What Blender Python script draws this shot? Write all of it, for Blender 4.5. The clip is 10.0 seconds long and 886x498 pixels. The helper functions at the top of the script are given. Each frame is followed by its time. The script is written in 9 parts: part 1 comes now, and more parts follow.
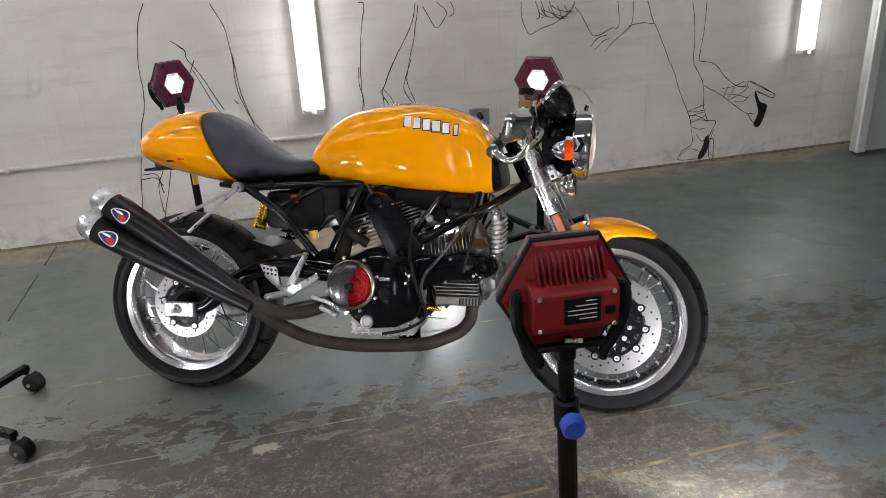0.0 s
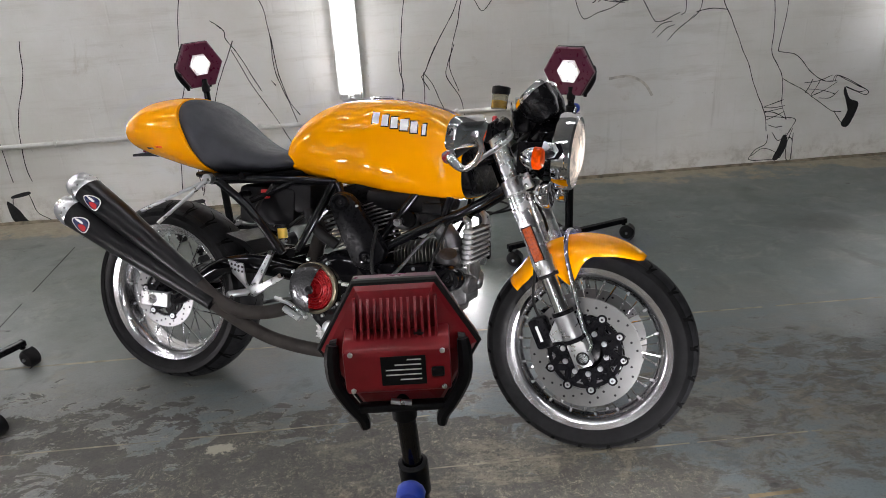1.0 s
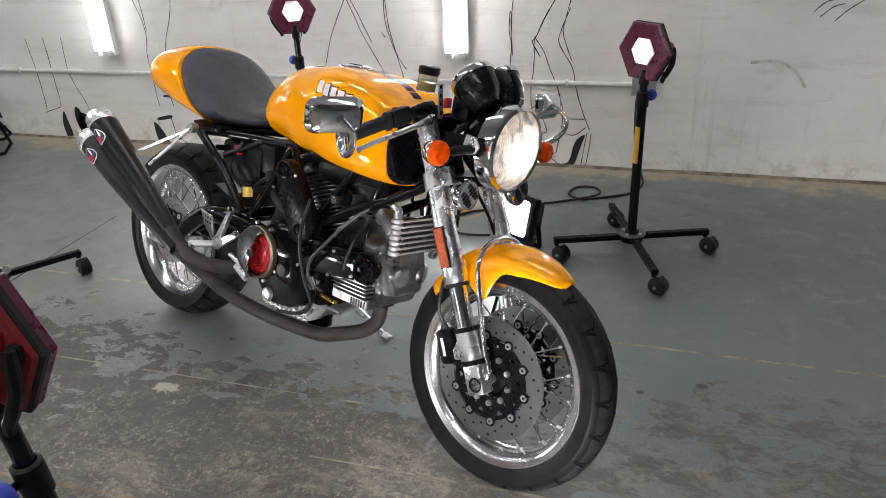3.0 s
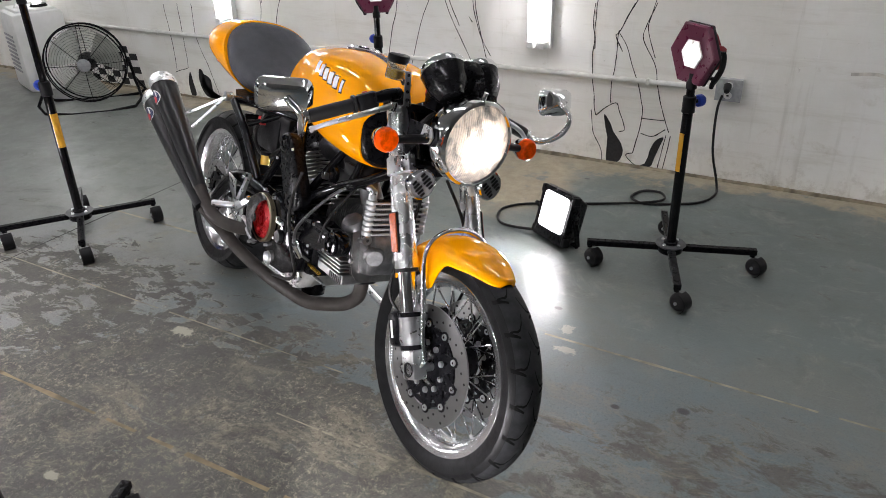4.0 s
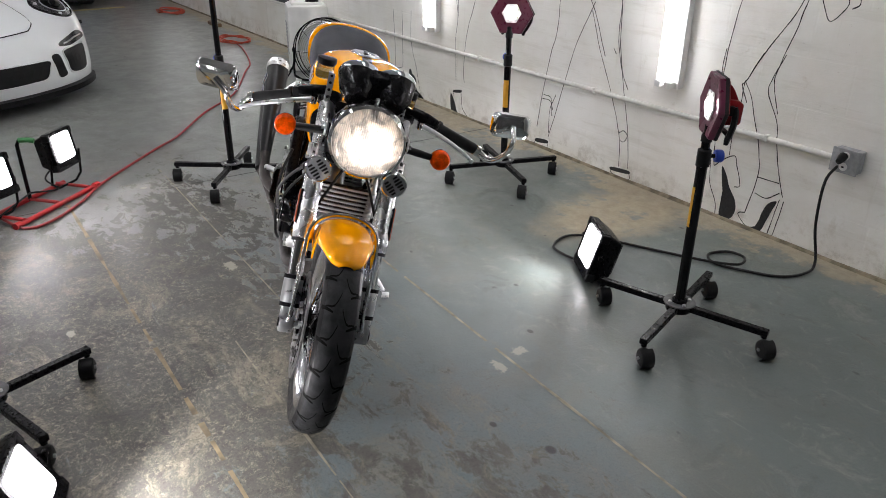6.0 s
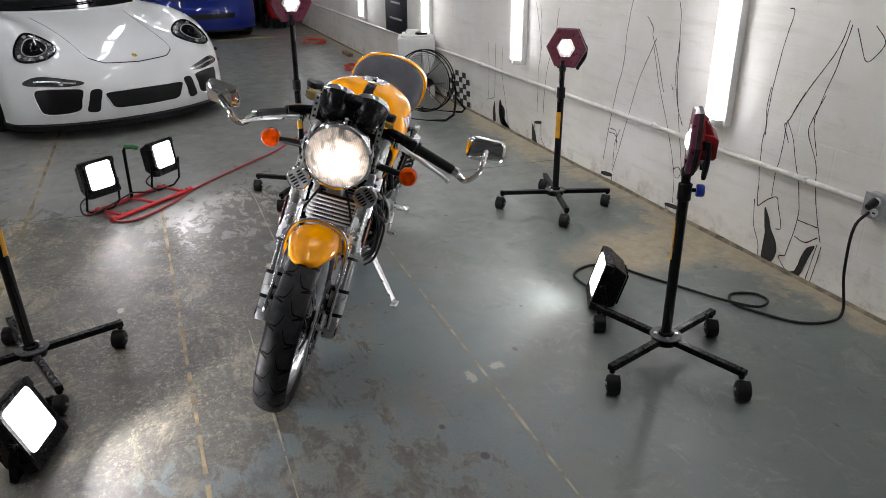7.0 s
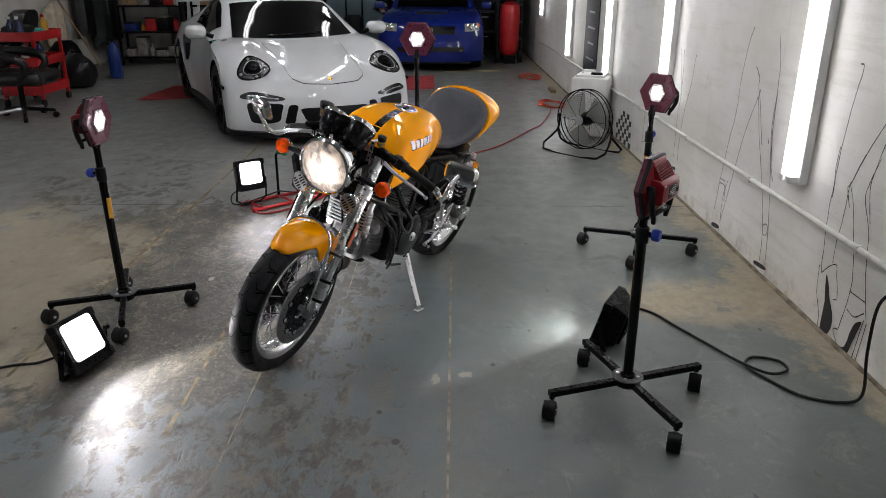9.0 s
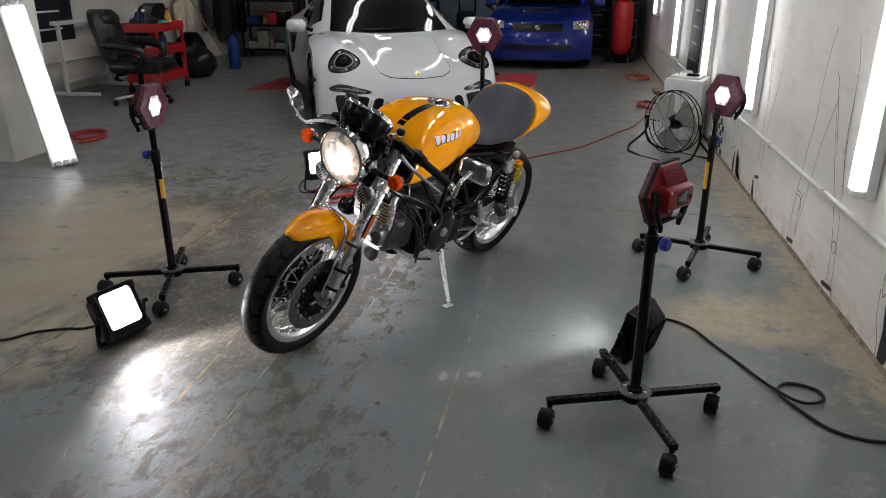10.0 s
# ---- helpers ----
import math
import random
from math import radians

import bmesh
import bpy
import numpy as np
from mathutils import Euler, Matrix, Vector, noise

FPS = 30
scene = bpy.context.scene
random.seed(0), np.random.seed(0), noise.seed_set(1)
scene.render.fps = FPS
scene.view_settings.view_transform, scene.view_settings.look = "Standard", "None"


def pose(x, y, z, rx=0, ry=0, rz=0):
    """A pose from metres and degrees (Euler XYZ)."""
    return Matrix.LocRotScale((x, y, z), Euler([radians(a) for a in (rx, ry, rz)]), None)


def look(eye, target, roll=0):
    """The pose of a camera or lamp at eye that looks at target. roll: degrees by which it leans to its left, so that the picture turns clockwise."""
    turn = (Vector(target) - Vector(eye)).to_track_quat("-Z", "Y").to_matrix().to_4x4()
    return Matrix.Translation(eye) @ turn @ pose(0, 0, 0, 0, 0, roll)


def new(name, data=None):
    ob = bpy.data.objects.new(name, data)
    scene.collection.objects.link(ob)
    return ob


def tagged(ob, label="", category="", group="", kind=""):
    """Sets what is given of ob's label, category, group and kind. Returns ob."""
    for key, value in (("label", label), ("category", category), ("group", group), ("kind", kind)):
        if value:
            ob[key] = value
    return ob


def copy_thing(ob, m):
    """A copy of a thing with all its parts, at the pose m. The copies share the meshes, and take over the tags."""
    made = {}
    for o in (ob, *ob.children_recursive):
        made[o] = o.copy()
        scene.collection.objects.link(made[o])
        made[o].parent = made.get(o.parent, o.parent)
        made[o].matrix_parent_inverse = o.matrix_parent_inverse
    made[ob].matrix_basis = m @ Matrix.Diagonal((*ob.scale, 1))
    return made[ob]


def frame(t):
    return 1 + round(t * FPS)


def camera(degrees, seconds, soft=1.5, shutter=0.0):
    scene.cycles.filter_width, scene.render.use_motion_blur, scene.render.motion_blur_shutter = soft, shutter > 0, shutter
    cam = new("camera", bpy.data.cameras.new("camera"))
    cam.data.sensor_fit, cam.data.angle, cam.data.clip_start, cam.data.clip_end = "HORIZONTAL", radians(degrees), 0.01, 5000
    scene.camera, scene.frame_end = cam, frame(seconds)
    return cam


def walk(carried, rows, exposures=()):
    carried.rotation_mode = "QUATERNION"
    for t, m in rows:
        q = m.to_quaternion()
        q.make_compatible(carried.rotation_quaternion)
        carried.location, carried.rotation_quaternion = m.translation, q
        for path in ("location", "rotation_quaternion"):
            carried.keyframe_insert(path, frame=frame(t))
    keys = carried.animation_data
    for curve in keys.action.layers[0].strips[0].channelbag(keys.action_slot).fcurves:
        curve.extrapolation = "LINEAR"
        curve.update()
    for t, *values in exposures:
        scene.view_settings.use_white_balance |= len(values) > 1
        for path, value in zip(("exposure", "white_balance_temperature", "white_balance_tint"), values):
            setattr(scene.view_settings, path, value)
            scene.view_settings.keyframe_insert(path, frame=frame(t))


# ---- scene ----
EXPOSURES = [(t, stops, 6600, 15) for t, stops in ((0.0, 0.10), (1.5, 0.14), (3.3, 0.50), (6.5, 0.42), (7.5, 0.20), (9.0, 0.12), (10.0, 0.10))]
cam = camera(61.9, 10.0, soft=0.8)
PATH = [
    (0, (0.3, 0.546, 1.376), (0.712, 2.346, 0.608), -3.2),
    (0.5, (0.521, 0.618, 1.373), (0.799, 2.435, 0.585), -1.8),
    (1, (0.729, 0.658, 1.374), (0.847, 2.483, 0.565), -3.4),
    (1.5, (0.969, 0.664, 1.372), (0.905, 2.486, 0.549), -1.0),
    (2, (1.169, 0.711, 1.359), (0.946, 2.504, 0.501), -3.3),
    (2.2, (1.243, 0.757, 1.356), (0.974, 2.54, 0.489), -2.3),
    (3.3, (1.651, 0.981, 1.361), (1.009, 2.643, 0.453), -2.8),
    (3.5, (1.751, 1.009, 1.364), (1.021, 2.629, 0.446), -2.4),
    (4, (1.962, 1.09, 1.364), (1.075, 2.628, 0.443), -1.6),
    (4.5, (2.189, 1.225, 1.364), (1.105, 2.639, 0.454), -1.0),
    (5, (2.405, 1.365, 1.373), (1.165, 2.634, 0.452), -2.4),
    (5.2, (2.512, 1.411, 1.379), (1.225, 2.645, 0.473), -0.3),
    (6.3, (3.004, 1.773, 1.377), (1.443, 2.691, 0.527), -0.5),
    (6.5, (3.085, 1.849, 1.398), (1.485, 2.703, 0.555), -0.8),
    (7, (3.3, 2.064, 1.397), (1.588, 2.735, 0.61), -0.2),
    (7.5, (3.485, 2.257, 1.41), (1.701, 2.724, 0.636), -1.1),
    (8, (3.562, 2.497, 1.405), (1.727, 2.803, 0.67), 0.4),
    (8.5, (3.636, 2.72, 1.421), (1.78, 2.885, 0.696), 0.0),
    (9, (3.757, 2.952, 1.426), (1.883, 2.961, 0.727), 0.2),
    (9.5, (3.768, 3.134, 1.414), (1.901, 2.969, 0.717), -1.5),
    (10, (3.706, 3.334, 1.415), (1.861, 3.024, 0.709), 0.3),
]
walk(cam, [(t, look(eye, target, roll)) for t, eye, target, roll in PATH], exposures=EXPOSURES)

# ---- light: a dim workshop with ceiling tubes, wall tubes and portable lamps ----
world = bpy.data.worlds.new("world")
scene.world = world
world.use_nodes = True
world.node_tree.nodes["Background"].inputs[0].default_value = (0.8, 0.9, 1.0, 1)
world.node_tree.nodes["Background"].inputs[1].default_value = 0.02
TUBE_GLOW = 9.5        # wall tubes
CEILING_GLOW = 31.0    # ceiling tubes
FLOOD_GLOW = 14.0      # faces of the box floodlights
LED_GLOW = 30.0        # faces of the hexagonal lamps


def spot(name, eye, target, watts, degrees, blend, colour=(1, 1, 1), size=0.04):
    data = bpy.data.lights.new(name, "SPOT")
    data.energy, data.spot_size, data.spot_blend, data.color, data.shadow_soft_size = watts, radians(degrees), blend, colour, size
    ob = new(name, data)
    ob.matrix_world = look(eye, target)
    return ob

# ---- mesh helpers ----
V = Vector


def part(name, bm, material, parent=None, label="", smooth=False, place=None):
    """Links a bmesh as one mesh object under a thing or a part."""
    me = bpy.data.meshes.new(name)
    bmesh.ops.recalc_face_normals(bm, faces=bm.faces)
    bm.to_mesh(me)
    bm.free()
    me.materials.append(material)
    ob = new(name, me)
    if parent is not None:
        ob.parent = parent
    if place is not None:
        ob.matrix_basis = place
    if smooth:
        for p in me.polygons:
            p.use_smooth = True
        me.set_sharp_from_angle(angle=radians(38))
    if label:
        ob["label"] = label
    return ob


def thing(name, m, label, category, group="", kind=""):
    """An Empty at the base of a thing, which carries its parts."""
    ob = new(name)
    ob.empty_display_size = 0.05
    ob.matrix_basis = m
    return tagged(ob, label, category, group, kind)


def box(c, s, bevel=0.0, m=None, bm=None, segs=2):
    bm = bm or bmesh.new()
    mm = Matrix.Translation(c) @ Matrix.Diagonal((s[0], s[1], s[2], 1))
    if m is not None:
        mm = m @ mm
    made = bmesh.ops.create_cube(bm, size=1, matrix=mm)
    if bevel:
        edges = {e for v in made["verts"] for e in v.link_edges}
        bmesh.ops.bevel(bm, geom=list(edges), offset=bevel, segments=segs, affect="EDGES", profile=0.5)
    return bm


def frame_of(d, up=V((0, 0, 1))):
    d = V(d).normalized()
    if abs(d.dot(up)) > 0.98:
        up = V((1, 0, 0))
    a = up.cross(d).normalized()
    return a, d.cross(a).normalized(), d


def loft(rings, bm=None, caps=True, closed=True, loop=False):
    """Joins rings of equal length with quads."""
    bm = bm or bmesh.new()
    vs = [[bm.verts.new(p) for p in r] for r in rings]
    n = len(vs[0])
    pairs = list(zip(vs, vs[1:])) + ([(vs[-1], vs[0])] if loop else [])
    for a, b in pairs:
        for i in range(n if closed else n - 1):
            j = (i + 1) % n
            bm.faces.new((a[i], a[j], b[j], b[i]))
    if caps and closed and not loop:
        bm.faces.new(vs[0][::-1])
        bm.faces.new(vs[-1])
    return bm


def smoothed(pts, steps=6, loop=False):
    """A Catmull-Rom curve through a few points."""
    pts = [V(p) for p in pts]
    n, out = len(pts), []
    for i in range(n if loop else n - 1):
        if loop:
            a, b, c, d = (pts[(i + k) % n] for k in (-1, 0, 1, 2))
        else:
            b, c = pts[i], pts[i + 1]
            a = pts[i - 1] if i else b * 2 - c
            d = pts[i + 2] if i + 2 < n else c * 2 - b
        for k in range(steps):
            t = k / steps
            out.append(0.5 * ((2 * b) + (c - a) * t + (2 * a - 5 * b + 4 * c - d) * t * t + (3 * b - a - 3 * c + d) * t ** 3))
    if not loop:
        out.append(pts[-1])
    return out


def tube(pts, r, n=10, bm=None, steps=0, loop=False, caps=True):
    """A round tube along points; r is one radius or one for each of the points."""
    if steps:
        rr = r if isinstance(r, (int, float)) else None
        if rr is None:
            rs = [v.x for v in smoothed([(q, 0, 0) for q in r], steps, loop)]
        pts = smoothed(pts, steps, loop)
        if rr is None:
            r = rs
    pts = [V(p) for p in pts]
    rs = [r] * len(pts) if isinstance(r, (int, float)) else list(r)
    rings, a = [], None
    for i, p in enumerate(pts):
        if loop:
            d = pts[(i + 1) % len(pts)] - pts[i - 1]
        else:
            d = pts[min(i + 1, len(pts) - 1)] - pts[max(i - 1, 0)]
        d.normalize()
        if a is None:
            a = frame_of(d)[0]
        a = (a - d * a.dot(d)).normalized()
        b = d.cross(a)
        rings.append([p + (a * math.cos(2 * math.pi * k / n) + b * math.sin(2 * math.pi * k / n)) * rs[i] for k in range(n)])
    return loft(rings, bm, caps, loop=loop)


def rod(a, b, r, n=12, bm=None, r2=None):
    return tube([a, b], [r, r if r2 is None else r2], n, bm)


def lathe(profile, m=None, n=32, bm=None, axis="z", a0=0.0, a1=2 * math.pi):
    """Turns a profile of (radius, height) round the axis z, then places it by m."""
    full = abs(a1 - a0 - 2 * math.pi) < 1e-6
    m = m or Matrix.Identity(4)
    rings = []
    count = n if full else n + 1
    for r, h in profile:
        rings.append([m @ V((r * math.cos(a0 + (a1 - a0) * k / n), r * math.sin(a0 + (a1 - a0) * k / n), h)) for k in range(count)])
    return loft(rings, bm, caps=False, closed=full)


def prism(poly, d0, d1, m=None, bm=None, bevel=0.0):
    """A polygon (x, y) given thickness from z = d0 to d1, then placed by m."""
    bm = bm or bmesh.new()
    m = m or Matrix.Identity(4)
    before = set(bm.verts)
    loft([[m @ V((x, y, d0)) for x, y in poly], [m @ V((x, y, d1)) for x, y in poly]], bm)
    if bevel:
        edges = [e for e in bm.edges if e.verts[0] not in before]
        bmesh.ops.bevel(bm, geom=edges, offset=bevel, segments=2, affect="EDGES", profile=0.5)
    return bm


def axis_to(p, d):
    """The pose whose z axis runs from p along d."""
    a, b, c = frame_of(d)
    m = Matrix((a, b, c)).transposed().to_4x4()
    m.translation = V(p)
    return m


def side(y=0.0):
    """The pose that lays (x, z) polygons on the plane of that y, thickness along y."""
    return Matrix(((1, 0, 0, 0), (0, 0, 1, y), (0, 1, 0, 0), (0, 0, 0, 1)))


def round_rect(w, h, r, n=4):
    out = []
    for cx, cy, a in ((w / 2 - r, h / 2 - r, 0), (-w / 2 + r, h / 2 - r, 90), (-w / 2 + r, -h / 2 + r, 180), (w / 2 - r, -h / 2 + r, 270)):
        for k in range(n + 1):
            t = radians(a + 90 * k / n)
            out.append((cx + r * math.cos(t), cy + r * math.sin(t)))
    return out


def lerp_rows(rows, x):
    """Linear look-up in rows of (x, value, ...)."""
    for a, b in zip(rows, rows[1:]):
        if x <= b[0]:
            t = max(0, (x - a[0]) / (b[0] - a[0]))
            return [p + (q - p) * t for p, q in zip(a[1:], b[1:])]
    return list(rows[-1][1:])


# ---- materials ----
class Nodes:
    """A short way to write node materials."""

    def __init__(self, name):
        self.mat = bpy.data.materials.new(name)
        self.mat.use_nodes = True
        self.tree = self.mat.node_tree
        self.bsdf = self.tree.nodes["Principled BSDF"]

    def put(self, socket, value):
        if isinstance(value, bpy.types.NodeSocket):
            self.tree.links.new(value, socket)
        elif isinstance(value, (tuple, list)) and len(value) == 3 and socket.type == "RGBA":
            socket.default_value = (*value, 1)
        else:
            socket.default_value = value

    def node(self, kind, out=0, **values):
        nd = self.tree.nodes.new(kind)
        for key, value in values.items():
            self.put(nd.inputs[int(key[1:])] if key[0] == "i" and key[1:].isdigit() else nd.inputs[key.replace("_", " ")], value)
        return nd.outputs[out]

    def spots(self, scale, detail=4, rough=0.55, vector=None, distort=0.0):
        if vector is None:
            vector = self.where()
        return self.node("ShaderNodeTexNoise", Vector=vector, Scale=scale, Detail=detail, Roughness=rough, Distortion=distort)

    def where(self):
        return self.node("ShaderNodeTexCoord", 3)

    def math(self, op, a, b=0.0, clamp=False):
        nd = self.tree.nodes.new("ShaderNodeMath")
        nd.operation, nd.use_clamp = op, clamp
        self.put(nd.inputs[0], a)
        self.put(nd.inputs[1], b)
        return nd.outputs[0]

    def span(self, v, a, b, lo=0.0, hi=1.0):
        nd = self.tree.nodes.new("ShaderNodeMapRange")
        nd.interpolation_type = "SMOOTHSTEP"
        if a > b:
            a, b, lo, hi = b, a, hi, lo
        for socket, value in zip(nd.inputs, (v, a, b, lo, hi)):
            self.put(socket, value)
        return nd.outputs[0]

    def mix(self, f, a, b):
        nd = self.tree.nodes.new("ShaderNodeMix")
        nd.data_type = "RGBA"
        self.put(nd.inputs[0], f)
        self.put(nd.inputs[6], a)
        self.put(nd.inputs[7], b)
        return nd.outputs[2]

    def bump(self, height, strength=0.3, distance=0.002, normal=None):
        nd = self.tree.nodes.new("ShaderNodeBump")
        self.put(nd.inputs["Height"], height)
        self.put(nd.inputs["Strength"], strength)
        self.put(nd.inputs["Distance"], distance)
        if normal is not None:
            self.put(nd.inputs["Normal"], normal)
        return nd.outputs[0]

    def set(self, **values):
        for key, value in values.items():
            self.put(self.bsdf.inputs[key.replace("_", " ")], value)
        return self


def plain(name, colour, rough=0.5, metal=0.0, vary=0.12, scale=30.0, grain=0.05, grain_scale=400.0, coat=0.0, rough_vary=0.08, **more):
    """A surface with wear at two scales: soft blotches, and fine grain in bump and gloss."""
    g = Nodes(name)
    big, fine = g.spots(scale, 3), g.spots(grain_scale, 2)
    dark = tuple(c * (1 - vary) for c in colour)
    light = tuple(min(1, c * (1 + vary)) for c in colour)
    g.set(Base_Color=g.mix(g.span(big, 0.3, 0.7), dark, light), Metallic=metal,
          Roughness=g.span(g.spots(scale * 2.3, 3), 0.25, 0.75, max(0.02, rough - rough_vary), min(1, rough + rough_vary)))
    if grain:
        g.set(Normal=g.bump(fine, grain, 0.001))
    if coat:
        g.set(Coat_Weight=coat, Coat_Roughness=0.03)
    return g.set(**more).mat


def glow(name, colour, strength):
    g = Nodes(name)
    return g.set(Base_Color=(0.8, 0.8, 0.8), Emission_Color=colour, Emission_Strength=strength, Roughness=0.4).mat


def floor_material():
    """Grey and blue-grey paint on concrete: flaking in islands, worn through to brown, grainy aggregate."""
    g = Nodes("worn_painted_concrete")
    at = g.where()
    xyz = g.tree.nodes.new("ShaderNodeSeparateXYZ")
    g.put(xyz.inputs[0], at)
    x, y = xyz.outputs[0], xyz.outputs[1]
    along = g.node("ShaderNodeMapping", Vector=at, Scale=(0.6, 1.0, 1.0))
    wob = g.spots(1.3, 5, 0.6)
    wob2 = g.spots(5.0, 6, 0.65)

    wob3 = g.spots(46.0, 6, 0.7)

    def patch(cx, cy, rx, ry, soft=0.35, amount=1.0, ragged=0.9, wob2=wob2):
        dx = g.math("DIVIDE", g.math("SUBTRACT", x, cx), rx)
        dy = g.math("DIVIDE", g.math("SUBTRACT", y, cy), ry)
        d = g.math("SQRT", g.math("ADD", g.math("MULTIPLY", dx, dx), g.math("MULTIPLY", dy, dy)))
        d = g.math("ADD", d, g.math("MULTIPLY", g.math("SUBTRACT", wob2, 0.5), ragged))
        return g.span(d, 1.0 + soft, 1.0 - soft, 0.0, amount)

    def most(first, *rest):
        for other in rest:
            first = g.math("MAXIMUM", first, other)
        return first

    # how far the paint is worn, from 0 to 1
    wear = most(patch(0.55, 1.74, 1.25, 0.92, 0.45, 1.0, 0.7), patch(0.0, 1.35, 1.0, 0.75, 0.5, 1.0, 0.5), patch(2.05, 2.45, 0.95, 0.62, 0.7, 0.66), patch(-0.42, 2.50, 0.80, 0.46, 0.6, 0.72),
                g.span(g.spots(0.8, 5, 0.6), 0.42, 0.66, 0.10, 0.66))
    wear = g.math("MULTIPLY", wear, g.span(g.math("ADD", y, g.math("MULTIPLY", wob, 0.4)), 2.80, 3.20, 1.0, 0.50))
    # paint survives as islands with crisp edges
    island = g.spots(12.5, 11, 0.76, vector=along, distort=0.45)
    edge = g.math("SUBTRACT", island, g.math("ADD", 0.27, g.math("MULTIPLY", wear, 0.37)))
    crisp = patch(-0.10, 2.52, 1.15, 0.62, 0.4)
    kept = g.math("ADD", g.math("MULTIPLY", g.span(edge, -0.012, 0.014), crisp), g.math("MULTIPLY", g.span(edge, -0.06, 0.06), g.math("SUBTRACT", 1.0, crisp)))
    # towards the back the paint is whole and paler
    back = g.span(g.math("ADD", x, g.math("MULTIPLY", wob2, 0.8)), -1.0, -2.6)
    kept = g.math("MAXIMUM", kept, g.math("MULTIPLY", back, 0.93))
    paint = g.mix(wob, (0.098, 0.129, 0.140), (0.166, 0.200, 0.206))
    paint = g.mix(g.span(g.math("ADD", x, g.math("MULTIPLY", wob2, 0.6)), 0.55, -0.1), paint, (0.205, 0.212, 0.205))
    paint = g.mix(g.span(g.spots(2.6, 7, 0.7, vector=along, distort=0.5), 0.44, 0.62, 0.0, 0.7), paint, (0.150, 0.150, 0.135))
    paint = g.mix(g.span(g.spots(3.3, 9, 0.82, vector=along, distort=0.7), 0.53, 0.64, 0.0, 0.6), paint, (0.205, 0.190, 0.145))
    paint = g.mix(g.span(g.spots(30.0, 8, 0.85), 0.56, 0.66, 0.0, 0.30), paint, (0.060, 0.066, 0.066))
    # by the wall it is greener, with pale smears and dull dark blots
    by_wall = g.span(g.math("ADD", y, g.math("MULTIPLY", wob2, 0.7)), 3.05, 3.75)
    paint = g.mix(g.math("MULTIPLY", by_wall, 0.6), paint, g.mix(g.spots(1.6, 5, 0.6), (0.100, 0.122, 0.112), (0.170, 0.186, 0.166)))
    # one broad patch coloured darker to offset too much light there
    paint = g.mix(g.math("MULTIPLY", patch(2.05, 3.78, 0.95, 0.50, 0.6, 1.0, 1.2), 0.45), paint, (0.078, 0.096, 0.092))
    paint = g.mix(g.math("MULTIPLY", by_wall, g.span(g.spots(6.5, 8, 0.78, distort=0.9), 0.52, 0.68, 0.0, 0.42)), paint, (0.285, 0.290, 0.255))
    paint = g.mix(g.math("MULTIPLY", by_wall, g.span(g.spots(7.5, 7, 0.70, distort=0.6), 0.44, 0.33, 0.0, 0.45)), paint, (0.075, 0.082, 0.076))
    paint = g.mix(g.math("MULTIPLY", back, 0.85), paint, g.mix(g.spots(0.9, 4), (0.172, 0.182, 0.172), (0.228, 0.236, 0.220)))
    # bare concrete: dark and dull first, then sandy grains where it is worn most
    bare = g.mix(g.spots(9.0, 7, 0.72), (0.056, 0.056, 0.052), (0.144, 0.136, 0.116))
    grains = g.span(g.spots(44.0, 9, 0.95, distort=0.3), 0.51, 0.60)
    grains = g.math("MULTIPLY", grains, g.span(g.math("ADD", g.math("MULTIPLY", wear, 0.45), g.spots(4.5, 8, 0.78, distort=0.5)), 0.78, 1.0, 0.0, 0.9))
    grains = g.math("MULTIPLY", grains, g.span(x, 1.7, 0.9, 0.45, 1.0))
    bare = g.mix(g.math("MULTIPLY", wear, g.span(g.spots(5.5, 9, 0.80, vector=along, distort=0.7), 0.50, 0.60, 0.0, 0.75)), bare, (0.275, 0.245, 0.182))
    bare = g.mix(g.math("MULTIPLY", wear, g.span(g.spots(7.5, 8, 0.78, distort=0.4), 0.50, 0.40, 0.0, 0.6)), bare, (0.050, 0.046, 0.040))
    bare = g.mix(g.math("MULTIPLY", patch(-0.40, 2.52, 0.85, 0.45, 0.5), 0.75), bare, g.mix(g.spots(60.0, 4, 0.7), (0.040, 0.040, 0.038), (0.092, 0.088, 0.078)))
    colour = g.mix(kept, bare, paint)
    colour = g.mix(g.math("MULTIPLY", grains, g.math("SUBTRACT", 1.0, g.math("MULTIPLY", kept, 0.55))), colour, (0.44, 0.395, 0.29))
    colour = g.mix(g.math("MULTIPLY", wear, g.span(g.spots(105.0, 6, 0.85), 0.52, 0.62, 0.0, 0.75)), colour, (0.036, 0.033, 0.028))
    # pale broken rims where the paint has lifted
    lifted = g.math("MULTIPLY", g.span(g.math("ABSOLUTE", g.math("SUBTRACT", edge, 0.008)), 0.020, 0.004), g.span(g.spots(19.0, 6, 0.75), 0.46, 0.60))
    colour = g.mix(g.math("MULTIPLY", lifted, g.math("MULTIPLY", g.math("ADD", crisp, g.math("MULTIPLY", g.math("SUBTRACT", 1.0, back), 0.25)), 0.55)), colour, (0.34, 0.32, 0.26))
    # unpainted sandy concrete along the wall and in a few patches
    tan = most(patch(0.05, 1.00, 0.50, 0.34, 0.35), patch(1.30, 1.32, 0.34, 0.20, 0.4), patch(-0.15, 0.40, 0.70, 0.36, 0.4))
    tan = g.math("MULTIPLY", tan, g.span(g.spots(5.0, 8, 0.70, vector=along, distort=0.4), 0.40, 0.52))
